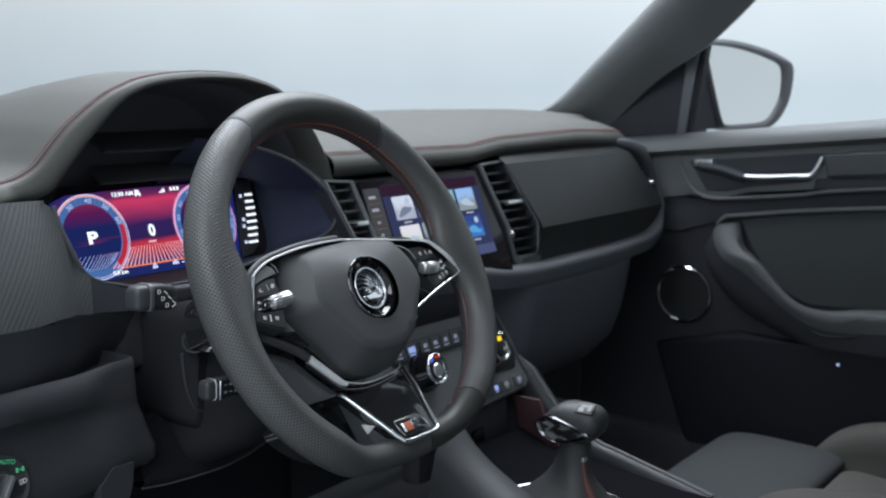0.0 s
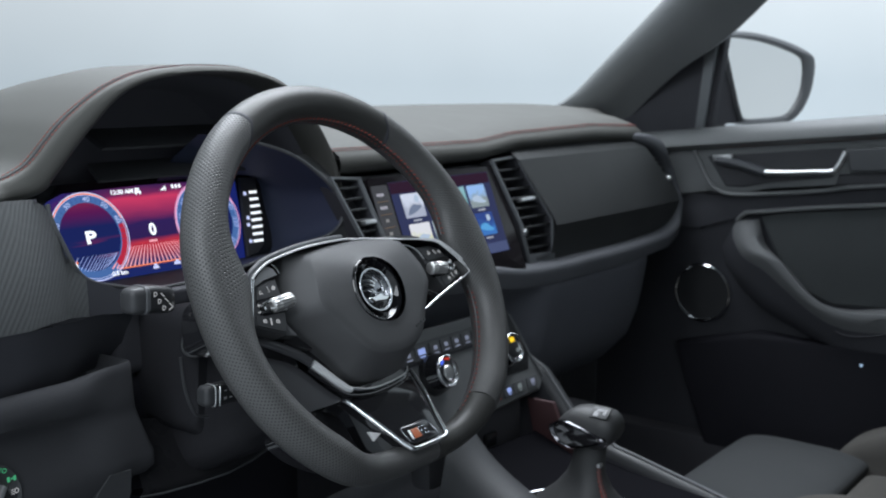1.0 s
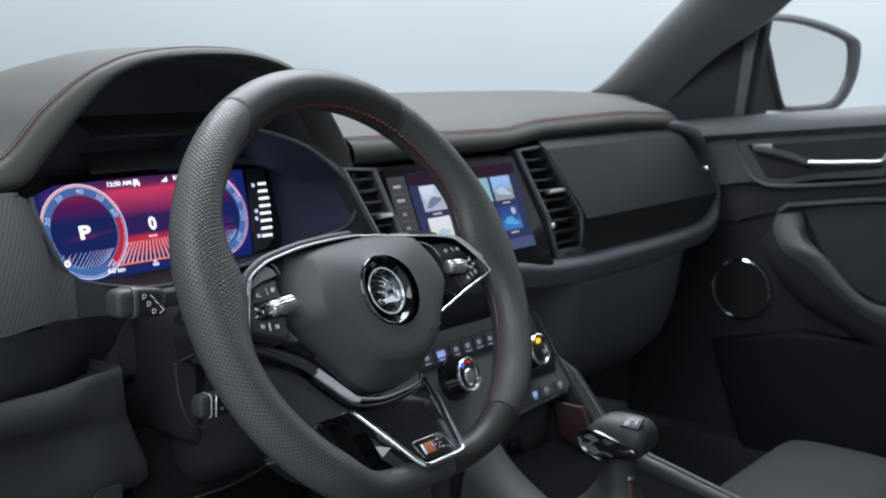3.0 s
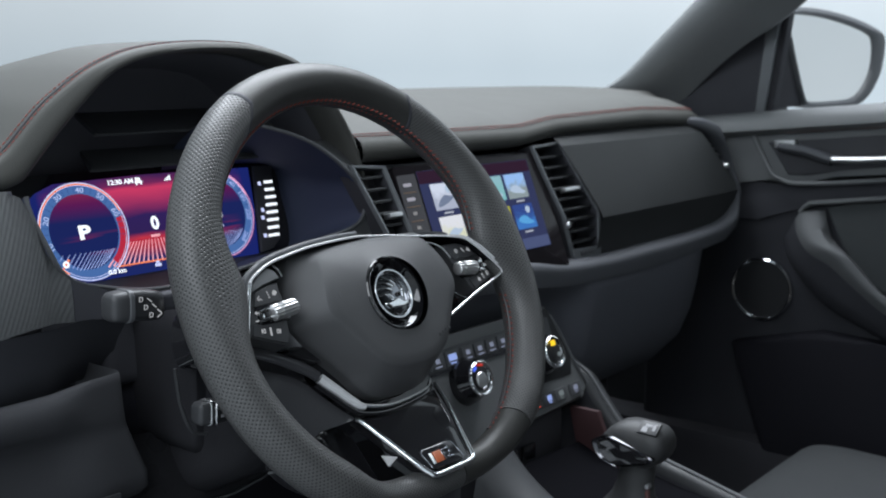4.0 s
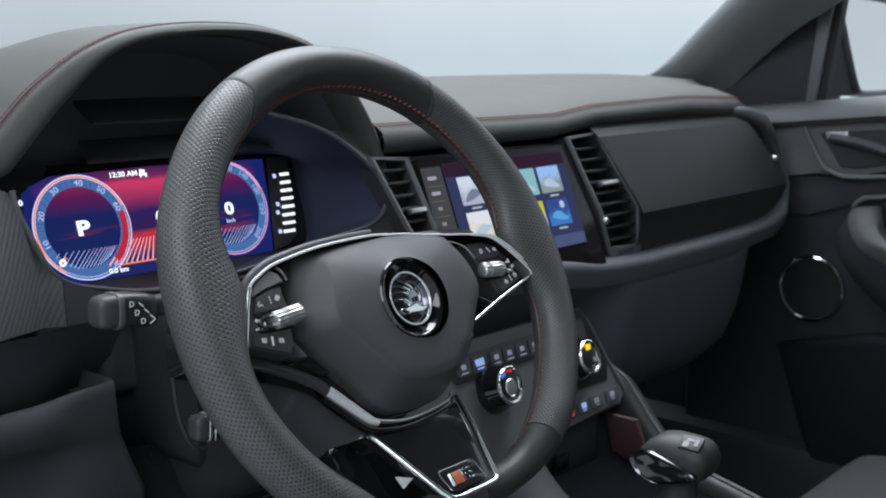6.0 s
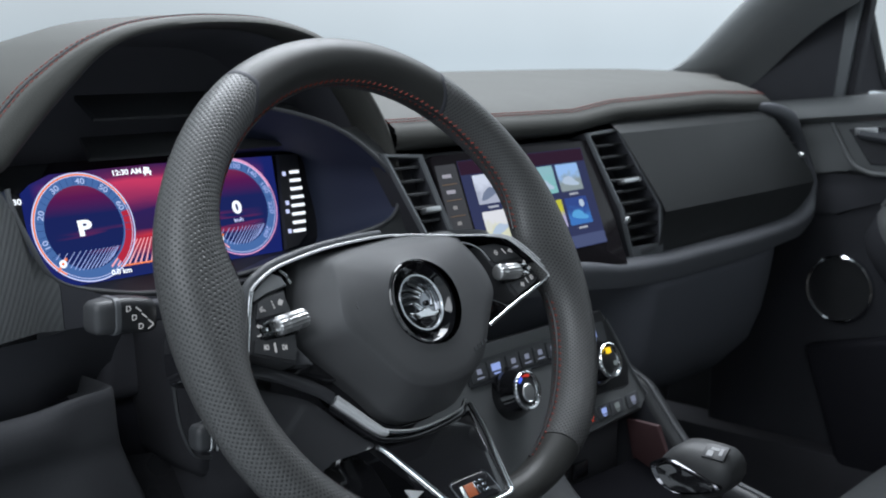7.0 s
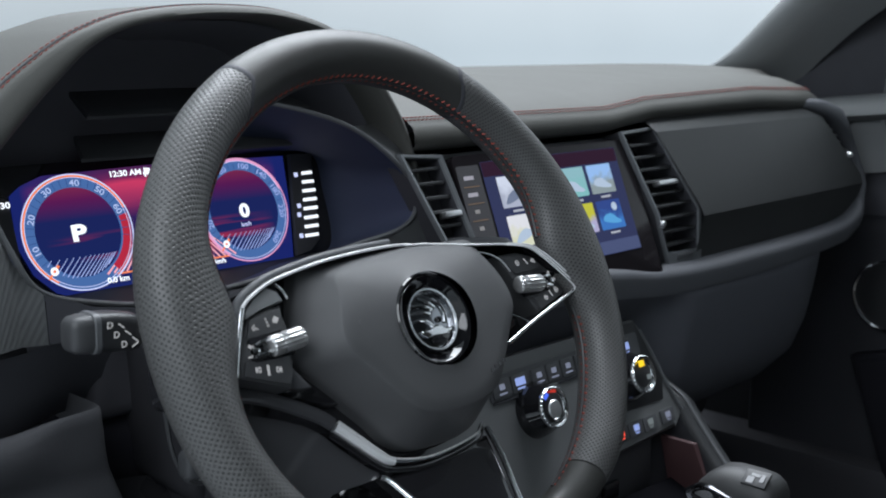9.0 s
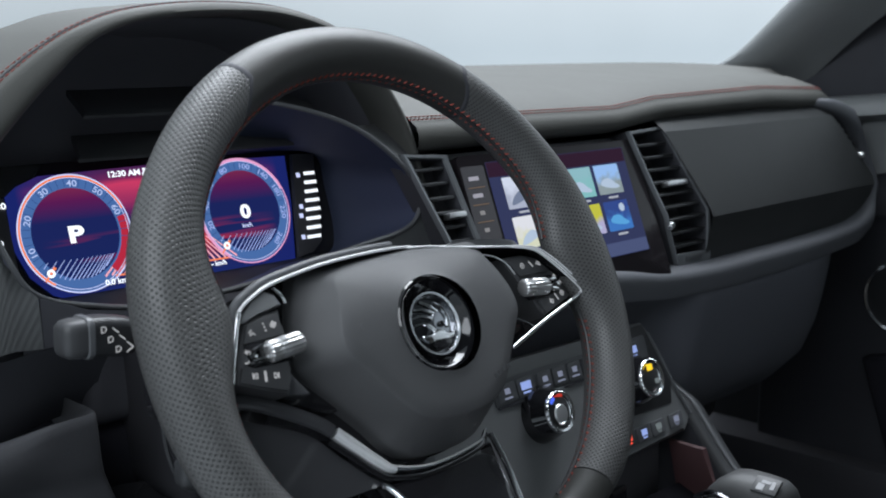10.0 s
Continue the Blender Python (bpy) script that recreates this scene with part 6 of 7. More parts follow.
for x, w, mat in ((-0.1190, 0.024, KEY_L), (-0.0945, 0.022, BLUE_L), (-0.0680, 0.019, KEY_L), (-0.0468, 0.019, KEY_L), (-0.0256, 0.019, KEY_L), (-0.0044, 0.019, KEY_L), (0.0168, 0.019, KEY_L), (0.0380, 0.019, KEY_L), (0.0660, 0.024, BLUE_L)):
    key = part("key", slab(rounded(x - w / 2, 0.0235, x + w / 2, 0.0400, 0.002), 0.001, 0.0036, 0.0009), GREY, panel)
    big = mat is BLUE_L
    part("key_light", joined(block((x, 0.0330, 0.0038), (0.0130 if big else 0.0065, 0.0070 if big else 0.0050, 0.0005)), block((x, 0.0270, 0.0038), (0.010, 0.0016, 0.0005))), mat, key, "lit key symbol")
for x, mat in ((0.0290, L_RED), (0.0540, BLUE_L), (0.0785, KEY_D), (0.1095, KEY_L)):
    key = part("key", slab(rounded(x - 0.0115, -0.0545, x + 0.0115, -0.0400, 0.002), -0.001, 0.0022, 0.0008), GREY, panel)
    part("key_light", joined(block((x, -0.0460, 0.0024), (0.0085, 0.0060, 0.0005)), block((x, -0.0510, 0.0024), (0.0060, 0.0014, 0.0005))), mat, key, "lit key symbol")
part("dark_field", slab([(0.028, 0.0235), (0.030, -0.028), (0.110, -0.030), (0.118, -0.010), (0.102, 0.032), (0.094, 0.054), (0.050, 0.054), (0.050, 0.0235)], -0.002, 0.0012, 0.0008), BUTTON, panel, "black field round the knob")
part("panel_seam", tube(spline([(0.100, 0.044, 0.001), (0.114, 0.010, 0.001), (0.124, -0.020, 0.001), (0.138, -0.048, 0.001)], 20), 0.0014, 6), VENT_GREY, panel, "bright edge of the panel")
for x, right in ((-0.080, False), (0.0595, True)):
    at = pose(x, 0.004, 0)
    k = part("knob", lathe([(0.0, 0.020), (0.013, 0.0205), (0.0165, 0.0225), (0.0184, 0.0215), (0.0195, 0.018), (0.0232, 0.010), (0.0262, 0.0), (0.0262, -0.002)], 40, at), GLOSS, climate, "black round knob with chrome ring")
    bits = []
    for i in range(28):
        q = radians(i * 360 / 28)
        bits.append(block((0, 0, 0), (0.0026, 0.0031, 0.0026), 0.0007, 1, at @ pose(0.0172 * math.cos(q), 0.0172 * math.sin(q), 0.0226, 0, 0, math.degrees(q))))
    part("knob_ring", joined(lathe([(0.0155, 0.0215), (0.0158, 0.0236), (0.0174, 0.0240), (0.0186, 0.0225), (0.0186, 0.0205)], 40, at), *bits), CHROME, k, "notched chrome ring")
    part("knob_face", lathe([(0.0, 0.0225), (0.0120, 0.0222), (0.0148, 0.0205)], 32, at), BUTTON, k, "dark knob face")
    if right:
        part("knob_mark", block((0, 0, 0), (0.0085, 0.0062, 0.0008), 0.0015, 2, at @ pose(-0.0015, 0.0105, 0.0240)), glow("knob_amber", (0.95, 0.62, 0.03), 1.2), k, "lit amber mark")
        part("knob_mark", block((0, 0, 0), (0.0060, 0.0050, 0.0008), 0.001, 1, at @ pose(0.006, -0.004, 0.0235)), KEY_D, k, "pale symbol")
    else:
        part("knob_inlay", lathe([(0.0, 0.0243), (0.0075, 0.0240), (0.0088, 0.0228)], 28, at @ pose(0.0, -0.0020, 0)), SATIN, k, "silver knob inlay")
        part("knob_mark", block((0, 0, 0), (0.0070, 0.0042, 0.0008), 0.001, 1, at @ pose(-0.0085, 0.0115, 0.0236, 0, 0, 30)), glow("knob_blue", (0.08, 0.16, 0.9)), k, "blue mark")
        part("knob_mark", block((0, 0, 0), (0.0070, 0.0030, 0.0008), 0.001, 1, at @ pose(0.0025, 0.0138, 0.0236, 0, 0, -10)), glow("knob_red", (0.45, 0.04, 0.03)), k, "red mark")
        part("knob_key", slab(rounded(x + 0.0205, 0.0105, x + 0.0365, 0.0215, 0.003), 0.0, 0.0030, 0.0008), VENT_GREY, climate, "small pale key beside the knob")

# ---- centre console ----
console = thing("centre_console", pose(XC, -0.1, 0.45), "dark grey centre console with padded side rails", "centre console")
CO = Vector((-XC, 0.1, -0.45))


def at_console(bm):
    bmesh.ops.translate(bm, verts=bm.verts, vec=CO)
    return bm


part("tunnel", at_console(block((XC, -0.30, 0.56), (0.20, 0.95, 0.22), 0.03, 3)), DARK, console, "dark tunnel body")
part("deck", at_console(loft([[(x, y, z - 0.004 * abs(x - XC) / 0.1) for x in np.linspace(0.262, 0.492, 9)] for y, z in ((0.12, 0.735), (0.06, 0.712), (0.0, 0.700), (-0.1, 0.688), (-0.3, 0.680), (-0.6, 0.68))], closed=False)), material("deck_black", (0.008, 0.008, 0.010), 0.85, vary=0.2, spec=0.02), console, "dark console deck")
part("cubby_back", at_console(block((XC, 0.150, 0.76), (0.20, 0.03, 0.11), 0.01)), BLACK, console, "black storage cubby")
for s, x in ((1, 0.468), (-1, 0.240)):
    path = spline([(x - s * 0.012, 0.215, 0.905), (x - s * 0.004, 0.168, 0.876), (x, 0.118, 0.842), (x + s * 0.002, 0.058, 0.774), (x + s * 0.002, -0.010, 0.733), (x + s * 0.003, -0.075, 0.706), (x + s * 0.003, -0.20, 0.672), (x + s * 0.003, -0.45, 0.655), (x, -0.75, 0.65)], 60)
    if s > 0:
        path = spline([(0.503, 0.222, 0.893), (0.505, 0.200, 0.868), (0.505, 0.182, 0.847), (0.505, 0.167, 0.828), (0.505, 0.151, 0.816), (0.505, 0.131, 0.805), (0.505, 0.116, 0.788), (0.505, 0.090, 0.757), (0.505, 0.068, 0.737), (0.505, 0.026, 0.719), (0.505, -0.007, 0.711), (0.505, -0.086, 0.692), (0.505, -0.20, 0.668), (0.505, -0.45, 0.650), (0.500, -0.75, 0.645)], 80)
    rings, walls = [], []
    if s < 0:
        path = path[20:]
    for i, p in enumerate(path):
        w = (0.013 if s > 0 else 0.036) + 0.006 * min(1, i / 30)
        rings.append([(p[0] + s * u * w, p[1] + 0.10 * d, p[2] - d) for u, d in ((-0.8, 0.014), (-0.75, 0.006), (-0.55, 0.001), (0.0, 0.0), (0.55, 0.004), (0.85, 0.02), (1.0, 0.06), (1.05, 0.30))])
        walls.append([(p[0] + s * u * w, p[1] + 0.10 * d, p[2] - d) for u, d in ((-0.8, 0.014), (-0.8, 0.10), (-0.8, 0.16))])
    rail = part("side_rail", at_console(loft(rings, closed=False)), DARK, console, "padded grey side rail", 60)
    part("rail_wall", at_console(loft(walls, closed=False)), DEEP, rail, "dark inner rail wall")
    if s > 0:
        part("rail_strip", at_console(tube([(p[0] - 0.004, p[1], p[2] + 0.0010) for p in path[8:66]], 0.0028, 8, squash=0.6)), GREY, rail, "satin grey strip")
    else:
        rail["label"] = "broad padded grey side rail"
# cubby side wall; the red light falling on it is put into its colour
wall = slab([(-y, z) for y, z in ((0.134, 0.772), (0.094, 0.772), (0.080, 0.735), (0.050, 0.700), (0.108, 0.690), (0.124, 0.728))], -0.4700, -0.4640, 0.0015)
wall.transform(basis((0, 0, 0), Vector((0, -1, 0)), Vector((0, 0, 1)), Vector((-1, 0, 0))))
part("cubby_side", at_console(wall), material("red_lit_wall", (0.058, 0.026, 0.028), 0.6, vary=0.25), console, "cubby side with red light painted in")
part("cubby_lip", at_console(tube(spline([(0.432, 0.158, 0.742), (0.432, 0.148, 0.727), (0.432, 0.136, 0.710), (0.434, 0.118, 0.698)], 16), 0.0024, 8)), GREY, console, "grey cubby edge")
for i in range(3):
    part("socket", at_console(block((0.300 + 0.035 * i, 0.128, 0.742), (0.024, 0.006, 0.018), 0.003)), GLOSS, console, "gloss black socket cover")
part("deck_trim", at_console(tube([(0.272, 0.06, 0.716), (0.275, 0.0, 0.704), (0.30, -0.012, 0.702), (0.345, -0.012, 0.702), (0.36, 0.01, 0.706)], 0.0022, 8)), DARK_CHROME, console, "chrome deck trim")

# gear selector
shift = thing("gear_selector", pose(0.308, -0.042, 0.704), "black leather gear selector with chrome insert and red stitched gaiter", "gear lever")
GAITER = ((-0.012, 0.062, 0.078), (0.004, 0.053, 0.066), (0.018, 0.040, 0.050), (0.034, 0.026, 0.033), (0.050, 0.0180, 0.0225), (0.064, 0.0150, 0.019), (0.085, 0.0140, 0.018))


def gaiter_point(a, i, grow=1.0):
    z, rx, ry = GAITER[i]
    fold = 1 + 0.05 * math.cos(6 * a + z * 90)
    return (rx * grow * math.cos(a) * fold, 0.012 * (0.085 - z) / 0.085 - 0.004 + ry * grow * math.sin(a), z)


gaiter = part("gaiter", loft([[gaiter_point(2 * math.pi * j / 36, i) for j in range(36)] for i in range(len(GAITER))]), HEAD_LEATHER, shift, "black leather gaiter")
part("gaiter_ring", tube([(0.060 * math.cos(a), 0.006 + 0.078 * math.sin(a), 0.003) for a in [2 * math.pi * j / 48 for j in range(48)]], 0.0026, 8, True), DARK_CHROME, shift, "chrome ring round the gaiter")
for a in (238, 247):
    stitches(spline([gaiter_point(radians(a), i, 1.02) for i in (5, 4, 3, 2, 1)], 24), 0.0042, 0.0010, 0.0013, RED, gaiter)
part("gaiter_welt", tube(spline([gaiter_point(radians(242.5), i, 1.01) for i in (5, 4, 3, 2, 1)], 24), 0.0022, 8), material("gaiter_red", (0.10, 0.045, 0.042), 0.6), gaiter, "dull red leather welt")
part("gaiter_clip", block((0, 0, 0), (0.0075, 0.004, 0.0045), 0.001, 2, pose(*gaiter_point(radians(242.5), 5, 1.06))), SATIN, gaiter, "small bright clip")
head = []
for z, fx, y0, y1 in ((0.078, 0.013, -0.020, 0.018), (0.084, 0.020, -0.030, 0.032), (0.092, 0.0250, -0.038, 0.038), (0.102, 0.0272, -0.043, 0.040), (0.112, 0.0266, -0.0435, 0.034), (0.120, 0.0232, -0.041, 0.027), (0.1265, 0.0175, -0.036, 0.018), (0.1300, 0.0105, -0.028, 0.008), (0.1312, 0.005, -0.020, -0.002)):
    head.append([(fx * sx, (y0 + y1) / 2 + (y1 - y0) / 2 * sy, z) for sx, sy in rounded(-1, -1, 1, 1, 0.55, 6)])
for ring in head:
    for i, p in enumerate(ring):
        ring[i] = (p[0] * 0.84, -0.004 + (p[1] + 0.004) * 0.86, 0.099 + (p[2] - 0.099) * 0.86)
knobh = part("head", loft(head), HEAD_LEATHER, shift, "black leather selector head", 50)
leaf = spline([(0.040, 0.101), (0.034, 0.108), (0.020, 0.1125), (0.0, 0.1085), (-0.022, 0.1010), (-0.026, 0.0955), (-0.012, 0.0890), (0.012, 0.0835), (0.030, 0.0880)], 48, True)


def leaf_ring(x, g):
    return [(0.84 * x + 0.09 * abs(p[0] - 0.004) ** 1.2, 0.002 + (p[0] - 0.006) * g * 1.02, 0.0965 + (p[1] - 0.097) * g * 1.0) for p in leaf]


part("head_insert", loft([leaf_ring(-0.0225, 1.0), leaf_ring(-0.0295, 1.0), leaf_ring(-0.0310, 0.93), leaf_ring(-0.0290, 0.84)]), material("smoked_chrome", (0.13, 0.13, 0.14), 0.16, 1.0), knobh, "dark chrome side insert")
part("head_window", loft([leaf_ring(-0.0285, 0.84), leaf_ring(-0.0310, 0.76), leaf_ring(-0.0318, 0.4)]), GLOSS, knobh, "gloss black inlay")
plate_at = pose(-0.0120, -0.0210, 0.1238, 0, -36, 0)
part("head_button", block((0, 0, 0), (0.0150, 0.0210, 0.0030), 0.0012, 2, plate_at), BUTTON, knobh, "dark inlaid symbol plate")
part("head_symbol", joined(*[block((0, 0, 0), (w, h, 0.0008), 0.0002, 1, plate_at @ pose(x, y, 0.0017)) for x, y, w, h in ((-0.0028, 0.0035, 0.0062, 0.0060), (0.0022, 0.0005, 0.0030, 0.0080), (0.0006, -0.0058, 0.0075, 0.0036))]), KEY_GREY, knobh, "silver shift pattern bars")

# ---- headlight switch ----
hl = thing("light_switch", pose(-0.279, 0.154, 0.862, 84, 0, 0), "round black headlight switch with lit symbols", "light switch")
hl.scale = (0.74, 0.74, 0.74)
part("bezel", lathe([(0.0, 0.0), (0.030, 0.0), (0.034, 0.003), (0.036, 0.002), (0.036, -0.01)], 48), DARK, hl)
part("dial", lathe([(0.0, 0.010), (0.016, 0.010), (0.0185, 0.006), (0.019, 0.0)], 36), BUTTON, hl)
part("grip", block((0, 0, 0.014), (0.006, 0.032, 0.010), 0.0025, 2, pose(0, 0, 0, 0, 0, -30)), SATIN, hl, "satin grip bar")
G_L = glow("green_light", (0.10, 0.60, 0.30), 0.55)
text("auto_mark", "AUTO", 0.010, 0.0270, 0.0034, 0.0072, G_L, hl, turn=-14)
part("lamp_mark", joined(block((0.0205, 0.0150, 0.0034), (0.003, 0.0052, 0.0004)), block((0.0245, 0.0150, 0.0034), (0.002, 0.0018, 0.0004)), block((0.0278, 0.0150, 0.0034), (0.003, 0.0052, 0.0004))), G_L, hl, "green side-light symbol")
text("lamp_mark", "D", 0.0285, 0.0010, 0.0034, 0.0075, ICON, hl, label="white headlamp symbol")
for k in range(3):
    part("lamp_mark", block((0.0238, -0.0012 + 0.0022 * k, 0.0034), (0.0036, 0.0008, 0.0004)), ICON, hl, "white beam stroke")

# ---- passenger door ----
door = thing("door_1", pose(1.05, 0.0, 0.5), "dark grey passenger door trim with chrome pull handle and speaker", "car door", kind="structure")
DR = Vector((-1.05, 0, -0.5))


def at_door(bm):
    bmesh.ops.translate(bm, verts=bm.verts, vec=DR)
    return bm


def belt_z(y):
    return 1.093 + (0.189 - y) * 0.092


DY = [0.46, 0.34, 0.24, 0.18, 0.10, 0.0, -0.1, -0.2, -0.35, -0.6, -0.9]
part("door_shell", at_door(block((1.115, -0.22, 0.78), (0.07, 1.36, 0.58), 0.02)), DARK, door, "dark door shell")
part("belt_rail", at_door(loft([[(1.10, y, belt_z(y) + 0.003), (1.055, y, belt_z(y) + 0.006), (1.035, y, belt_z(y) + 0.002), (1.022, y, belt_z(y) - 0.010), (1.018, y, belt_z(y) - 0.022), (1.030, y, belt_z(y) - 0.030), (1.05, y, belt_z(y) - 0.032)] for y in DY], closed=False)), DOOR_SOFT, door, "grey padded belt rail", 60)
stitches([(1.029, y, belt_z(y) - 0.029) for y in np.linspace(0.12, -0.5, 60)], 0.004, 0.002, 0.0008, RED, door, lift=DR)


def yz_slab(pts, x0, x1, bevel):
    """A plate on the door: outline in y and z, from x0 (outer) to x1 (towards the cabin)."""
    bm = slab([(-p[0], p[1]) for p in pts], -x0, -x1, bevel, 3)
    bm.transform(basis((0, 0, 0), Vector((0, -1, 0)), Vector((0, 0, 1)), Vector((-1, 0, 0))))
    return at_door(bm)


part("handle_zone", yz_slab([(0.21, 1.062), (0.165, 1.074), (-0.9, 1.170), (-0.9, 1.078), (-0.188, 1.030), (0.03, 1.008), (0.085, 0.995), (0.13, 0.992), (0.16, 1.0), (0.21, 0.98)], 1.07, 1.036, 0.006), DOOR_SOFT, door, "grey handle surround")
part("handle_recess", yz_slab([(0.140, 1.056), (-0.088, 1.078), (-0.070, 1.030), (0.02, 1.018), (0.075, 1.006), (0.105, 1.006)], 1.05, 1.0345, 0.004), BLACK, door, "dark handle recess")
hp = spline([(1.032, 0.118, 1.050), (1.030, 0.075, 1.044), (1.027, 0.035, 1.033)], 14)
part("handle_base", at_door(tube(hp, 0.012, 12, squash=0.7)), SOFT, door, "grey handle mount")
part("lock_key", yz_slab([(0.126, 1.0585), (0.093, 1.0605), (0.092, 1.0500), (0.125, 1.0485)], 1.036, 1.024, 0.002), SATIN, door, "bright lock key")
part("pull_handle", at_door(tube(spline([(1.024, 0.036, 1.0345), (1.022, 0.0, 1.0355), (1.022, -0.040, 1.0385), (1.022, -0.072, 1.041), (1.022, -0.082, 1.050), (1.024, -0.092, 1.072)], 40), 0.0064, 10, squash=0.8)), SATIN, door, "satin chrome pull handle")
part("decor_strip", yz_slab([(-0.092, 1.077), (-0.9, 1.145), (-0.9, 1.105), (-0.10, 1.040)], 1.05, 1.020, 0.005), GREY, door, "dark decor strip")
part("lower_step", yz_slab([(-0.08, 1.036), (-0.9, 1.090), (-0.9, 1.062), (-0.075, 1.018)], 1.05, 1.030, 0.004), BLACK, door, "dark gap below the decor strip")
part("door_card", yz_slab([(0.30, 0.985), (0.085, 0.985), (-0.19, 1.016), (-0.9, 1.07), (-0.9, 0.55), (0.35, 0.55), (0.35, 0.9)], 1.08, 1.045, 0.01), DOOR_CARD, door, "dark door card")
part("upper_card", yz_slab([(0.215, 0.995), (0.085, 0.990), (-0.19, 1.022), (-0.9, 1.08), (-0.9, 1.045), (-0.19, 0.998), (0.040, 0.970), (0.090, 0.958), (0.150, 0.930), (0.215, 0.930)], 1.06, 1.0425, 0.004), DEEP, door, "dark grey upper door card")
part("pocket_panel", yz_slab([(0.045, 0.960), (0.010, 0.967), (-0.193, 0.990), (-0.9, 1.03), (-0.9, 0.83), (-0.203, 0.832), (-0.075, 0.826), (-0.02, 0.850), (0.02, 0.905)], 1.05, 1.041, 0.004), DOOR_FABRIC, door, "dark grey fabric inlay")
# armrest: a broad pad at its upper end, narrowing to a ridge, with a deep body below
arm_in = spline([(0.039, 0.957), (0.036, 0.945), (0.026, 0.914), (-0.010, 0.879), (-0.050, 0.838), (-0.078, 0.826), (-0.123, 0.825), (-0.193, 0.835), (-0.5, 0.860), (-0.9, 0.89)], 60)
arm_out = spline([(0.083, 0.951), (0.083, 0.930), (0.072, 0.906), (0.040, 0.893), (0.004, 0.860), (-0.034, 0.828), (-0.072, 0.811), (-0.115, 0.808), (-0.193, 0.820), (-0.9, 0.875)], 60)
arm_low = spline([(0.104, 0.908), (0.096, 0.878), (0.068, 0.842), (0.030, 0.808), (-0.015, 0.788), (-0.065, 0.765), (-0.11, 0.746), (-0.175, 0.742), (-0.5, 0.752), (-0.9, 0.77)], 60)
rings = []
for i, (a, b, c) in enumerate(zip(arm_in, arm_out, arm_low)):
    g = min(1.0, i / 20)
    bulge = 0.012 + 0.032 * g * g * (3 - 2 * g)
    pts = ((1.046, *a), (1.040 - bulge * 0.5, *(a * 0.92 + b * 0.08)), (1.036 - bulge, *(a * 0.6 + b * 0.4)), (1.034 - bulge, *(a * 0.2 + b * 0.8)), (1.036 - bulge, *(b * 0.95 + c * 0.05)), (1.040 - bulge * 0.85, *(b * 0.75 + c * 0.25)), (1.042 - bulge * 0.7, *(b * 0.35 + c * 0.65)), (1.043 - bulge * 0.5, *(b * 0.05 + c * 0.95)), (1.06, *c))
    rings.append([(x, y + 0.55 * (x - 1.03), z - 0.19 * (x - 1.03)) for x, y, z in pts])
part("armrest", at_door(loft([r[:6] for r in rings], closed=False)), ARMREST, door, "padded grey armrest", 60)
part("armrest_body", at_door(loft([r[5:] for r in rings], closed=False)), DEEP, door, "dark body below the armrest", 60)
part("pull_slot", at_door(tube(spline([(0.993, -0.098, 0.795), (0.992, -0.12, 0.790), (0.992, -0.16, 0.796), (0.992, -0.175, 0.803)], 16), 0.0011, 6)), PIT, door, "dark seam below the armrest")
part("bezel_edge", at_door(tube(spline([(1.033, 0.163, 1.066), (1.032, 0.150, 1.043), (1.031, 0.132, 1.012), (1.030, 0.115, 1.0), (1.030, 0.079, 0.995), (1.031, -0.05, 1.008), (1.031, -0.19, 1.026), (1.031, -0.9, 1.085)], 60), 0.0036, 8)), DOOR_SOFT, door, "rounded grey border of the handle recess")
trimline = spline([(1.040, 0.085, 0.950), (1.038, 0.072, 0.962), (1.038, 0.045, 0.968), (1.038, -0.19, 0.995), (1.038, -0.9, 1.05)], 40)
part("inlay_edge", at_door(tube(trimline, 0.004, 8)), DOOR_SOFT, door, "grey inlay edge")
part("door_lamp", at_door(block((0.996, -0.140, 0.746), (0.004, 0.0046, 0.0040), 0.001)), glow("door_lamp_light", (0.50, 0.72, 1.0), 0.7), door, "small lit door lamp")
part("bin", yz_slab([(0.18, 0.735), (0.04, 0.770), (-0.06, 0.765), (-0.9, 0.77), (-0.9, 0.50), (0.10, 0.50)], 1.06, 1.012, 0.012), BIN, door, "black door bin")
spk = part("speaker", at_door(lathe([(0.0, -0.004), (0.044, -0.004), (0.046, 0.002)], 40, basis((1.040, 0.141, 0.8225), Vector((0, 1, 0)), Vector((0, 0, 1)), Vector((-1, 0, 0))))), BUTTON, door, "black speaker grille")
part("speaker_ring", at_door(lathe([(0.0452, -0.002), (0.0457, 0.004), (0.0478, 0.0062), (0.0500, 0.0040), (0.0509, -0.004)], 56, basis((1.040, 0.141, 0.8225), Vector((0, 1, 0)), Vector((0, 0, 1)), Vector((-1, 0, 0))))), RING_CHROME, spk, "chrome speaker ring")
# quarter panel and window channel
part("quarter_panel", yz_slab([(0.345, 1.085), (0.31, 1.125), (0.25, 1.178), (0.20, 1.213), (0.130, 1.258), (0.150, 1.236), (0.176, 1.085)], 1.09, 1.062, 0.003), DEEP, door, "black mirror triangle")
part("window_channel", yz_slab([(0.176, 1.085), (0.159, 1.245), (0.137, 1.250), (0.160, 1.085)], 1.085, 1.058, 0.003), VENT_GREY, door, "grey window channel")
part("window_seal", yz_slab([(0.160, 1.085), (0.137, 1.250), (0.126, 1.252), (0.150, 1.085)], 1.085, 1.066, 0.002), PIT, door, "black window seal")
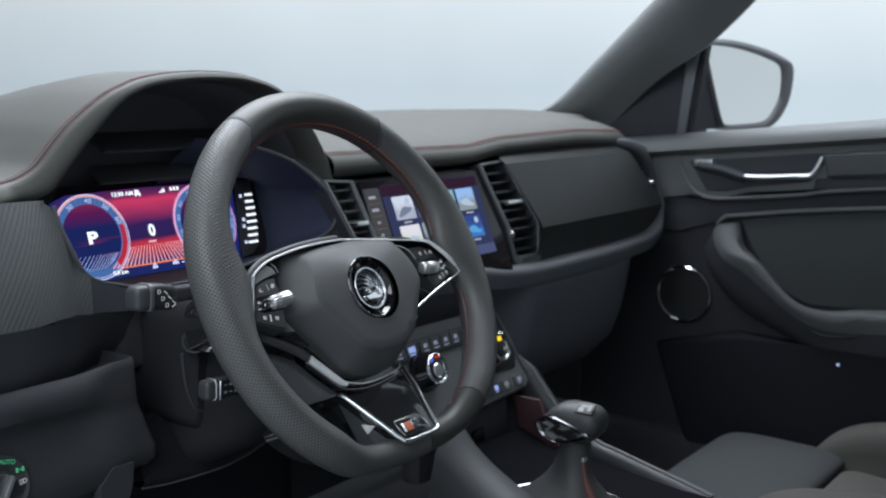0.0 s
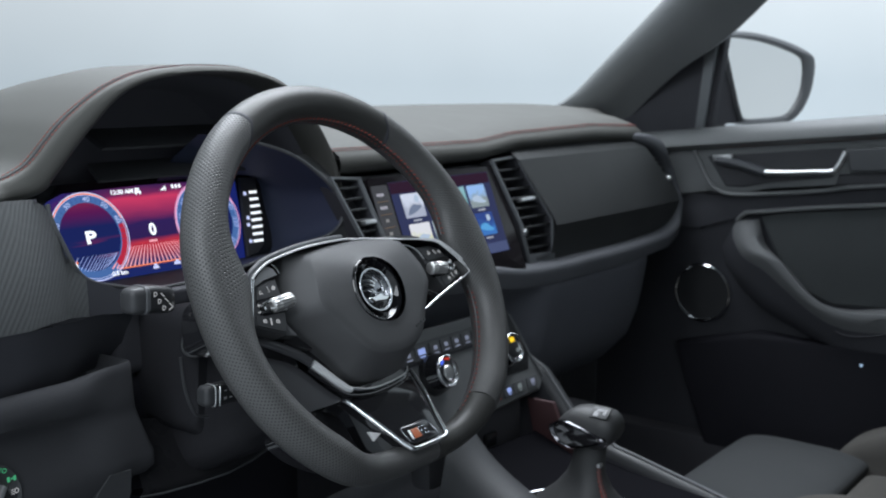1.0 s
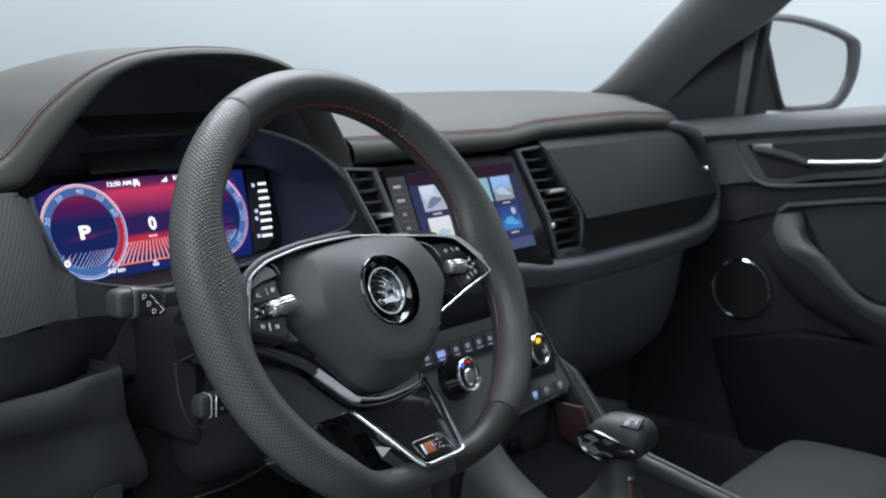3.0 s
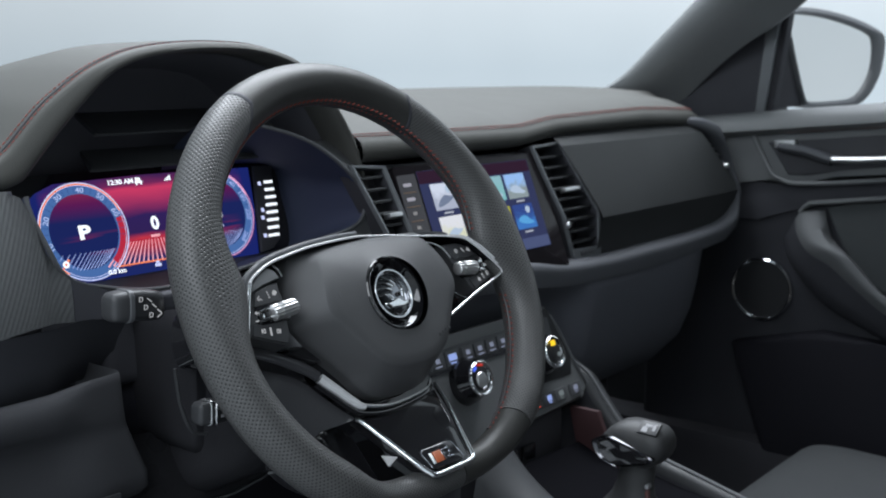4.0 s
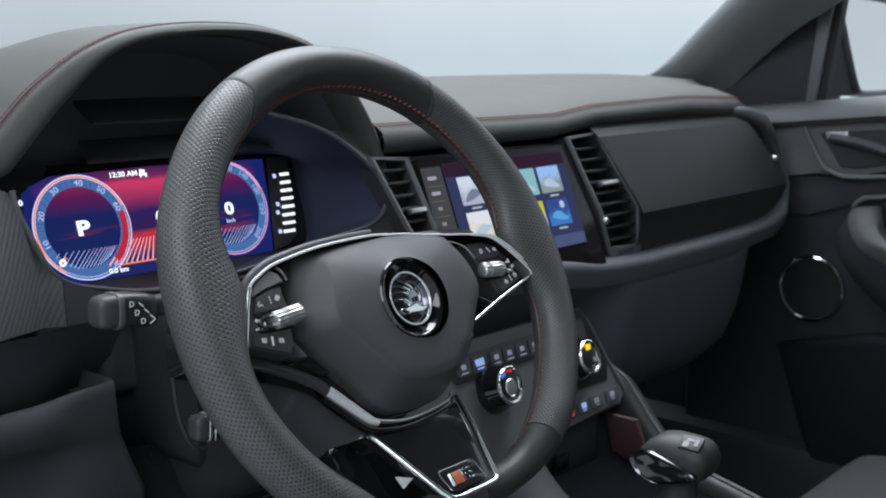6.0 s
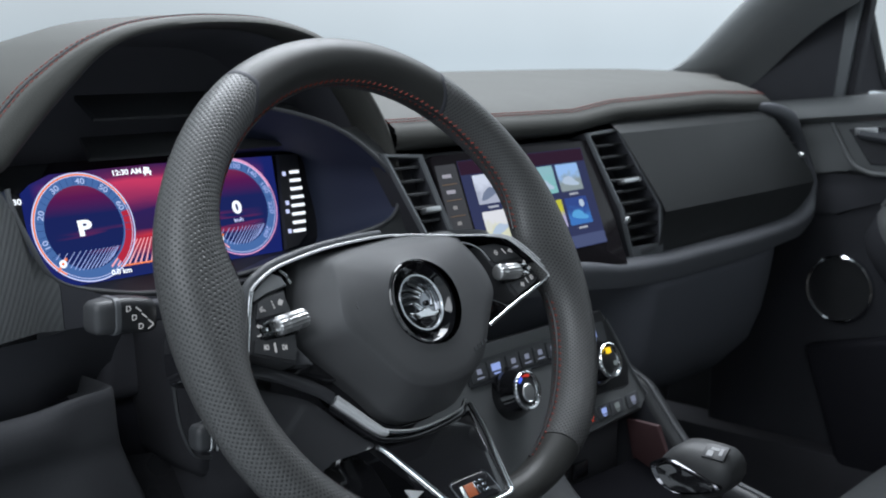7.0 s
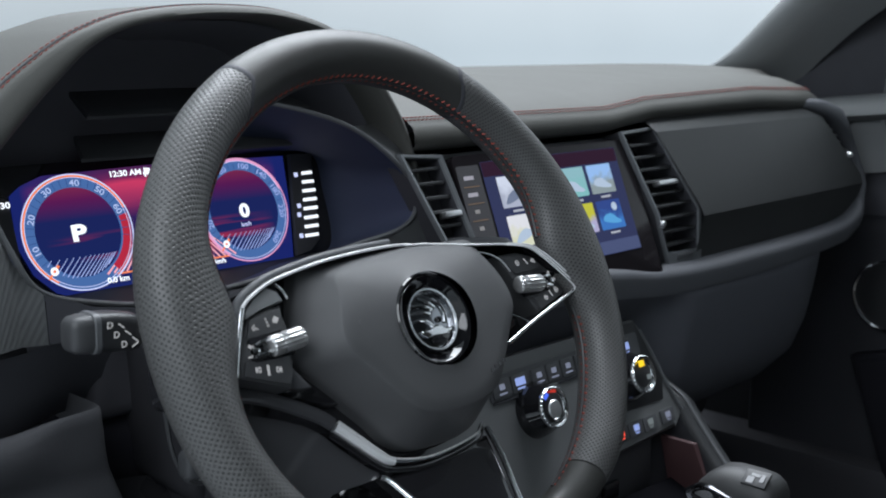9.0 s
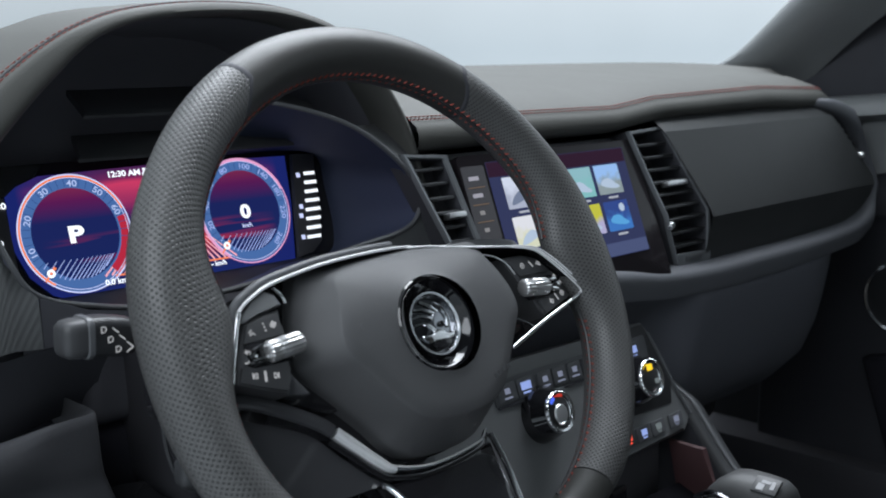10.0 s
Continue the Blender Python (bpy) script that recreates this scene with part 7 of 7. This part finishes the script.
pane = part("pane", at_door(loft([[(1.085, y, belt_z(y) - 0.02), (1.080, y, 1.2 + 0 * y), (1.06, y, 1.35)] for y in (0.15, 0.05, -0.1, -0.4, -0.9)], closed=False)), GLASS, door, "clear side window")
pane.visible_shadow = False

# ---- door mirror ----
mir = thing("door_mirror", pose(1.30, 0.15, 1.10), "dark door mirror reflecting the bright studio", "door mirror")
MR = Vector((-1.30, -0.15, -1.10))
mo = spline([(1.222, 1.245), (1.232, 1.2575), (1.265, 1.258), (1.315, 1.252), (1.370, 1.239), (1.404, 1.226), (1.411, 1.212), (1.408, 1.185), (1.398, 1.158), (1.375, 1.130), (1.350, 1.116), (1.30, 1.112), (1.258, 1.112), (1.246, 1.120), (1.236, 1.16), (1.227, 1.21)], 80, True)
mr = spline([(1.214, 1.250), (1.226, 1.267), (1.265, 1.270), (1.318, 1.265), (1.382, 1.251), (1.430, 1.232), (1.440, 1.216), (1.434, 1.186), (1.421, 1.155), (1.394, 1.122), (1.360, 1.104), (1.30, 1.102), (1.252, 1.103), (1.238, 1.114), (1.228, 1.16), (1.219, 1.21)], 80, True)


def mplane(x, z, d=0.0, s=1.0):
    cx, cz = 1.32, 1.186
    x, z = cx + (x - cx) * s, cz + (z - cz) * s
    return Vector((x + d * 0.36, 0.192 - (x - 1.20) * 0.40 + (z - 1.18) * 0.12 + d * 0.93, z)) + MR


part("housing", loft([[mplane(p[0], p[1], 0.006) for p in mo], [mplane(p[0], p[1], -0.001) for p in mo], [mplane(p[0] * 0.6 + q[0] * 0.4, p[1] * 0.6 + q[1] * 0.4, -0.006) for p, q in zip(mo, mr)], [mplane(p[0], p[1], -0.002) for p in mr], [mplane(p[0], p[1], 0.02, 1.02) for p in mr], [mplane(p[0], p[1], 0.06, 0.97) for p in mr], [mplane(p[0], p[1], 0.09, 0.75) for p in mr], [mplane(p[0], p[1], 0.105, 0.4) for p in mr]]), GREY, mir, "dark grey mirror housing", 60)
part("mirror_glass", loft([[mplane(p[0], p[1], 0.004) for p in mo], [mplane(p[0], p[1], 0.0015) for p in mo]]), MIRROR, mir, "mirror glass", 30)
part("inner_cover", loft([[mplane(x, z, 0.002 + d) for x, z in ((1.095, 1.275), (1.216, 1.272), (1.222, 1.21), (1.242, 1.105), (1.095, 1.098))] for d in (0.0, 0.03)]), PIT, mir, "black inner mirror cover")
part("foot", block((0, 0, 0), (0.16, 0.06, 0.05), 0.015, 3, Matrix.Translation(MR) @ pose(1.16, 0.235, 1.095, 0, -8, -18)), DARK, mir, "black mirror foot")

# ---- passenger seat ----
seat = thing("passenger_seat", pose(0.74, -0.35, 0.45), "dark grey fabric passenger seat with suede bolster", "car seat")
SE = Vector((-0.74, 0.35, -0.45))


def cushion(x0, x1, prof, mat, name, label, bulge=0.012):
    rings = []
    n = 18
    for i in range(n + 1):
        u = i / n
        x = x0 + (x1 - x0) * u
        k = 1 - abs(2 * u - 1) ** 6
        rings.append([(x, y + 0.02 * (1 - k), z - 0.018 * (1 - k) + bulge * k * (1 if z > 0.55 else 0)) for y, z in prof])
    bm = loft(rings, True, False, True)
    bmesh.ops.translate(bm, verts=bm.verts, vec=SE)
    return part(name, bm, mat, seat, label, 50)


mid_prof = spline([(-0.02, 0.52), (0.015, 0.58), (0.0, 0.622), (-0.03, 0.640), (-0.10, 0.642), (-0.19, 0.634), (-0.195, 0.60), (-0.19, 0.5)], 40, True)
cushion(0.545, 0.915, mid_prof, FABRIC, "thigh_support", "grey fabric front cushion")
rear_prof = spline([(-0.20, 0.5), (-0.20, 0.60), (-0.215, 0.628), (-0.30, 0.622), (-0.45, 0.60), (-0.60, 0.59), (-0.62, 0.5)], 40, True)
cushion(0.60, 0.86, rear_prof, SUEDE, "seat_cushion", "grey suede seat cushion")
for x0, x1 in ((0.855, 0.945), (0.515, 0.605)):
    bol = spline([(-0.13, 0.5), (-0.135, 0.60), (-0.19, 0.655), (-0.30, 0.675), (-0.50, 0.685), (-0.64, 0.67), (-0.66, 0.5)], 40, True)
    cushion(x0, x1, bol, SUEDE, "bolster", "grey suede side bolster", 0.02)
part("backrest", block((0, -0.30, 0.46), (0.46, 0.14, 0.66), 0.05, 4), SUEDE, seat, "suede backrest")
bm = block((0, 0.08, 0.04), (0.40, 0.50, 0.10), 0.02)
part("seat_base", bm, BLACK, seat, "black seat base")

# ---- windscreen ----
rows = []
for x, y, z in spline([(1.10, 0.58, 1.095)] + pill_front, 10):
    x += 0.015
    rows.append([(XC + (x - XC) * u, y + 0.22 * (1 - u * u), z) for u in np.linspace(-1, 1, 15)])
ws = part("window_1", loft(rows, closed=False), GLASS)
ws.visible_shadow = False
tagged(ws, "clear curved windscreen above the dashboard", "windscreen", kind="structure")
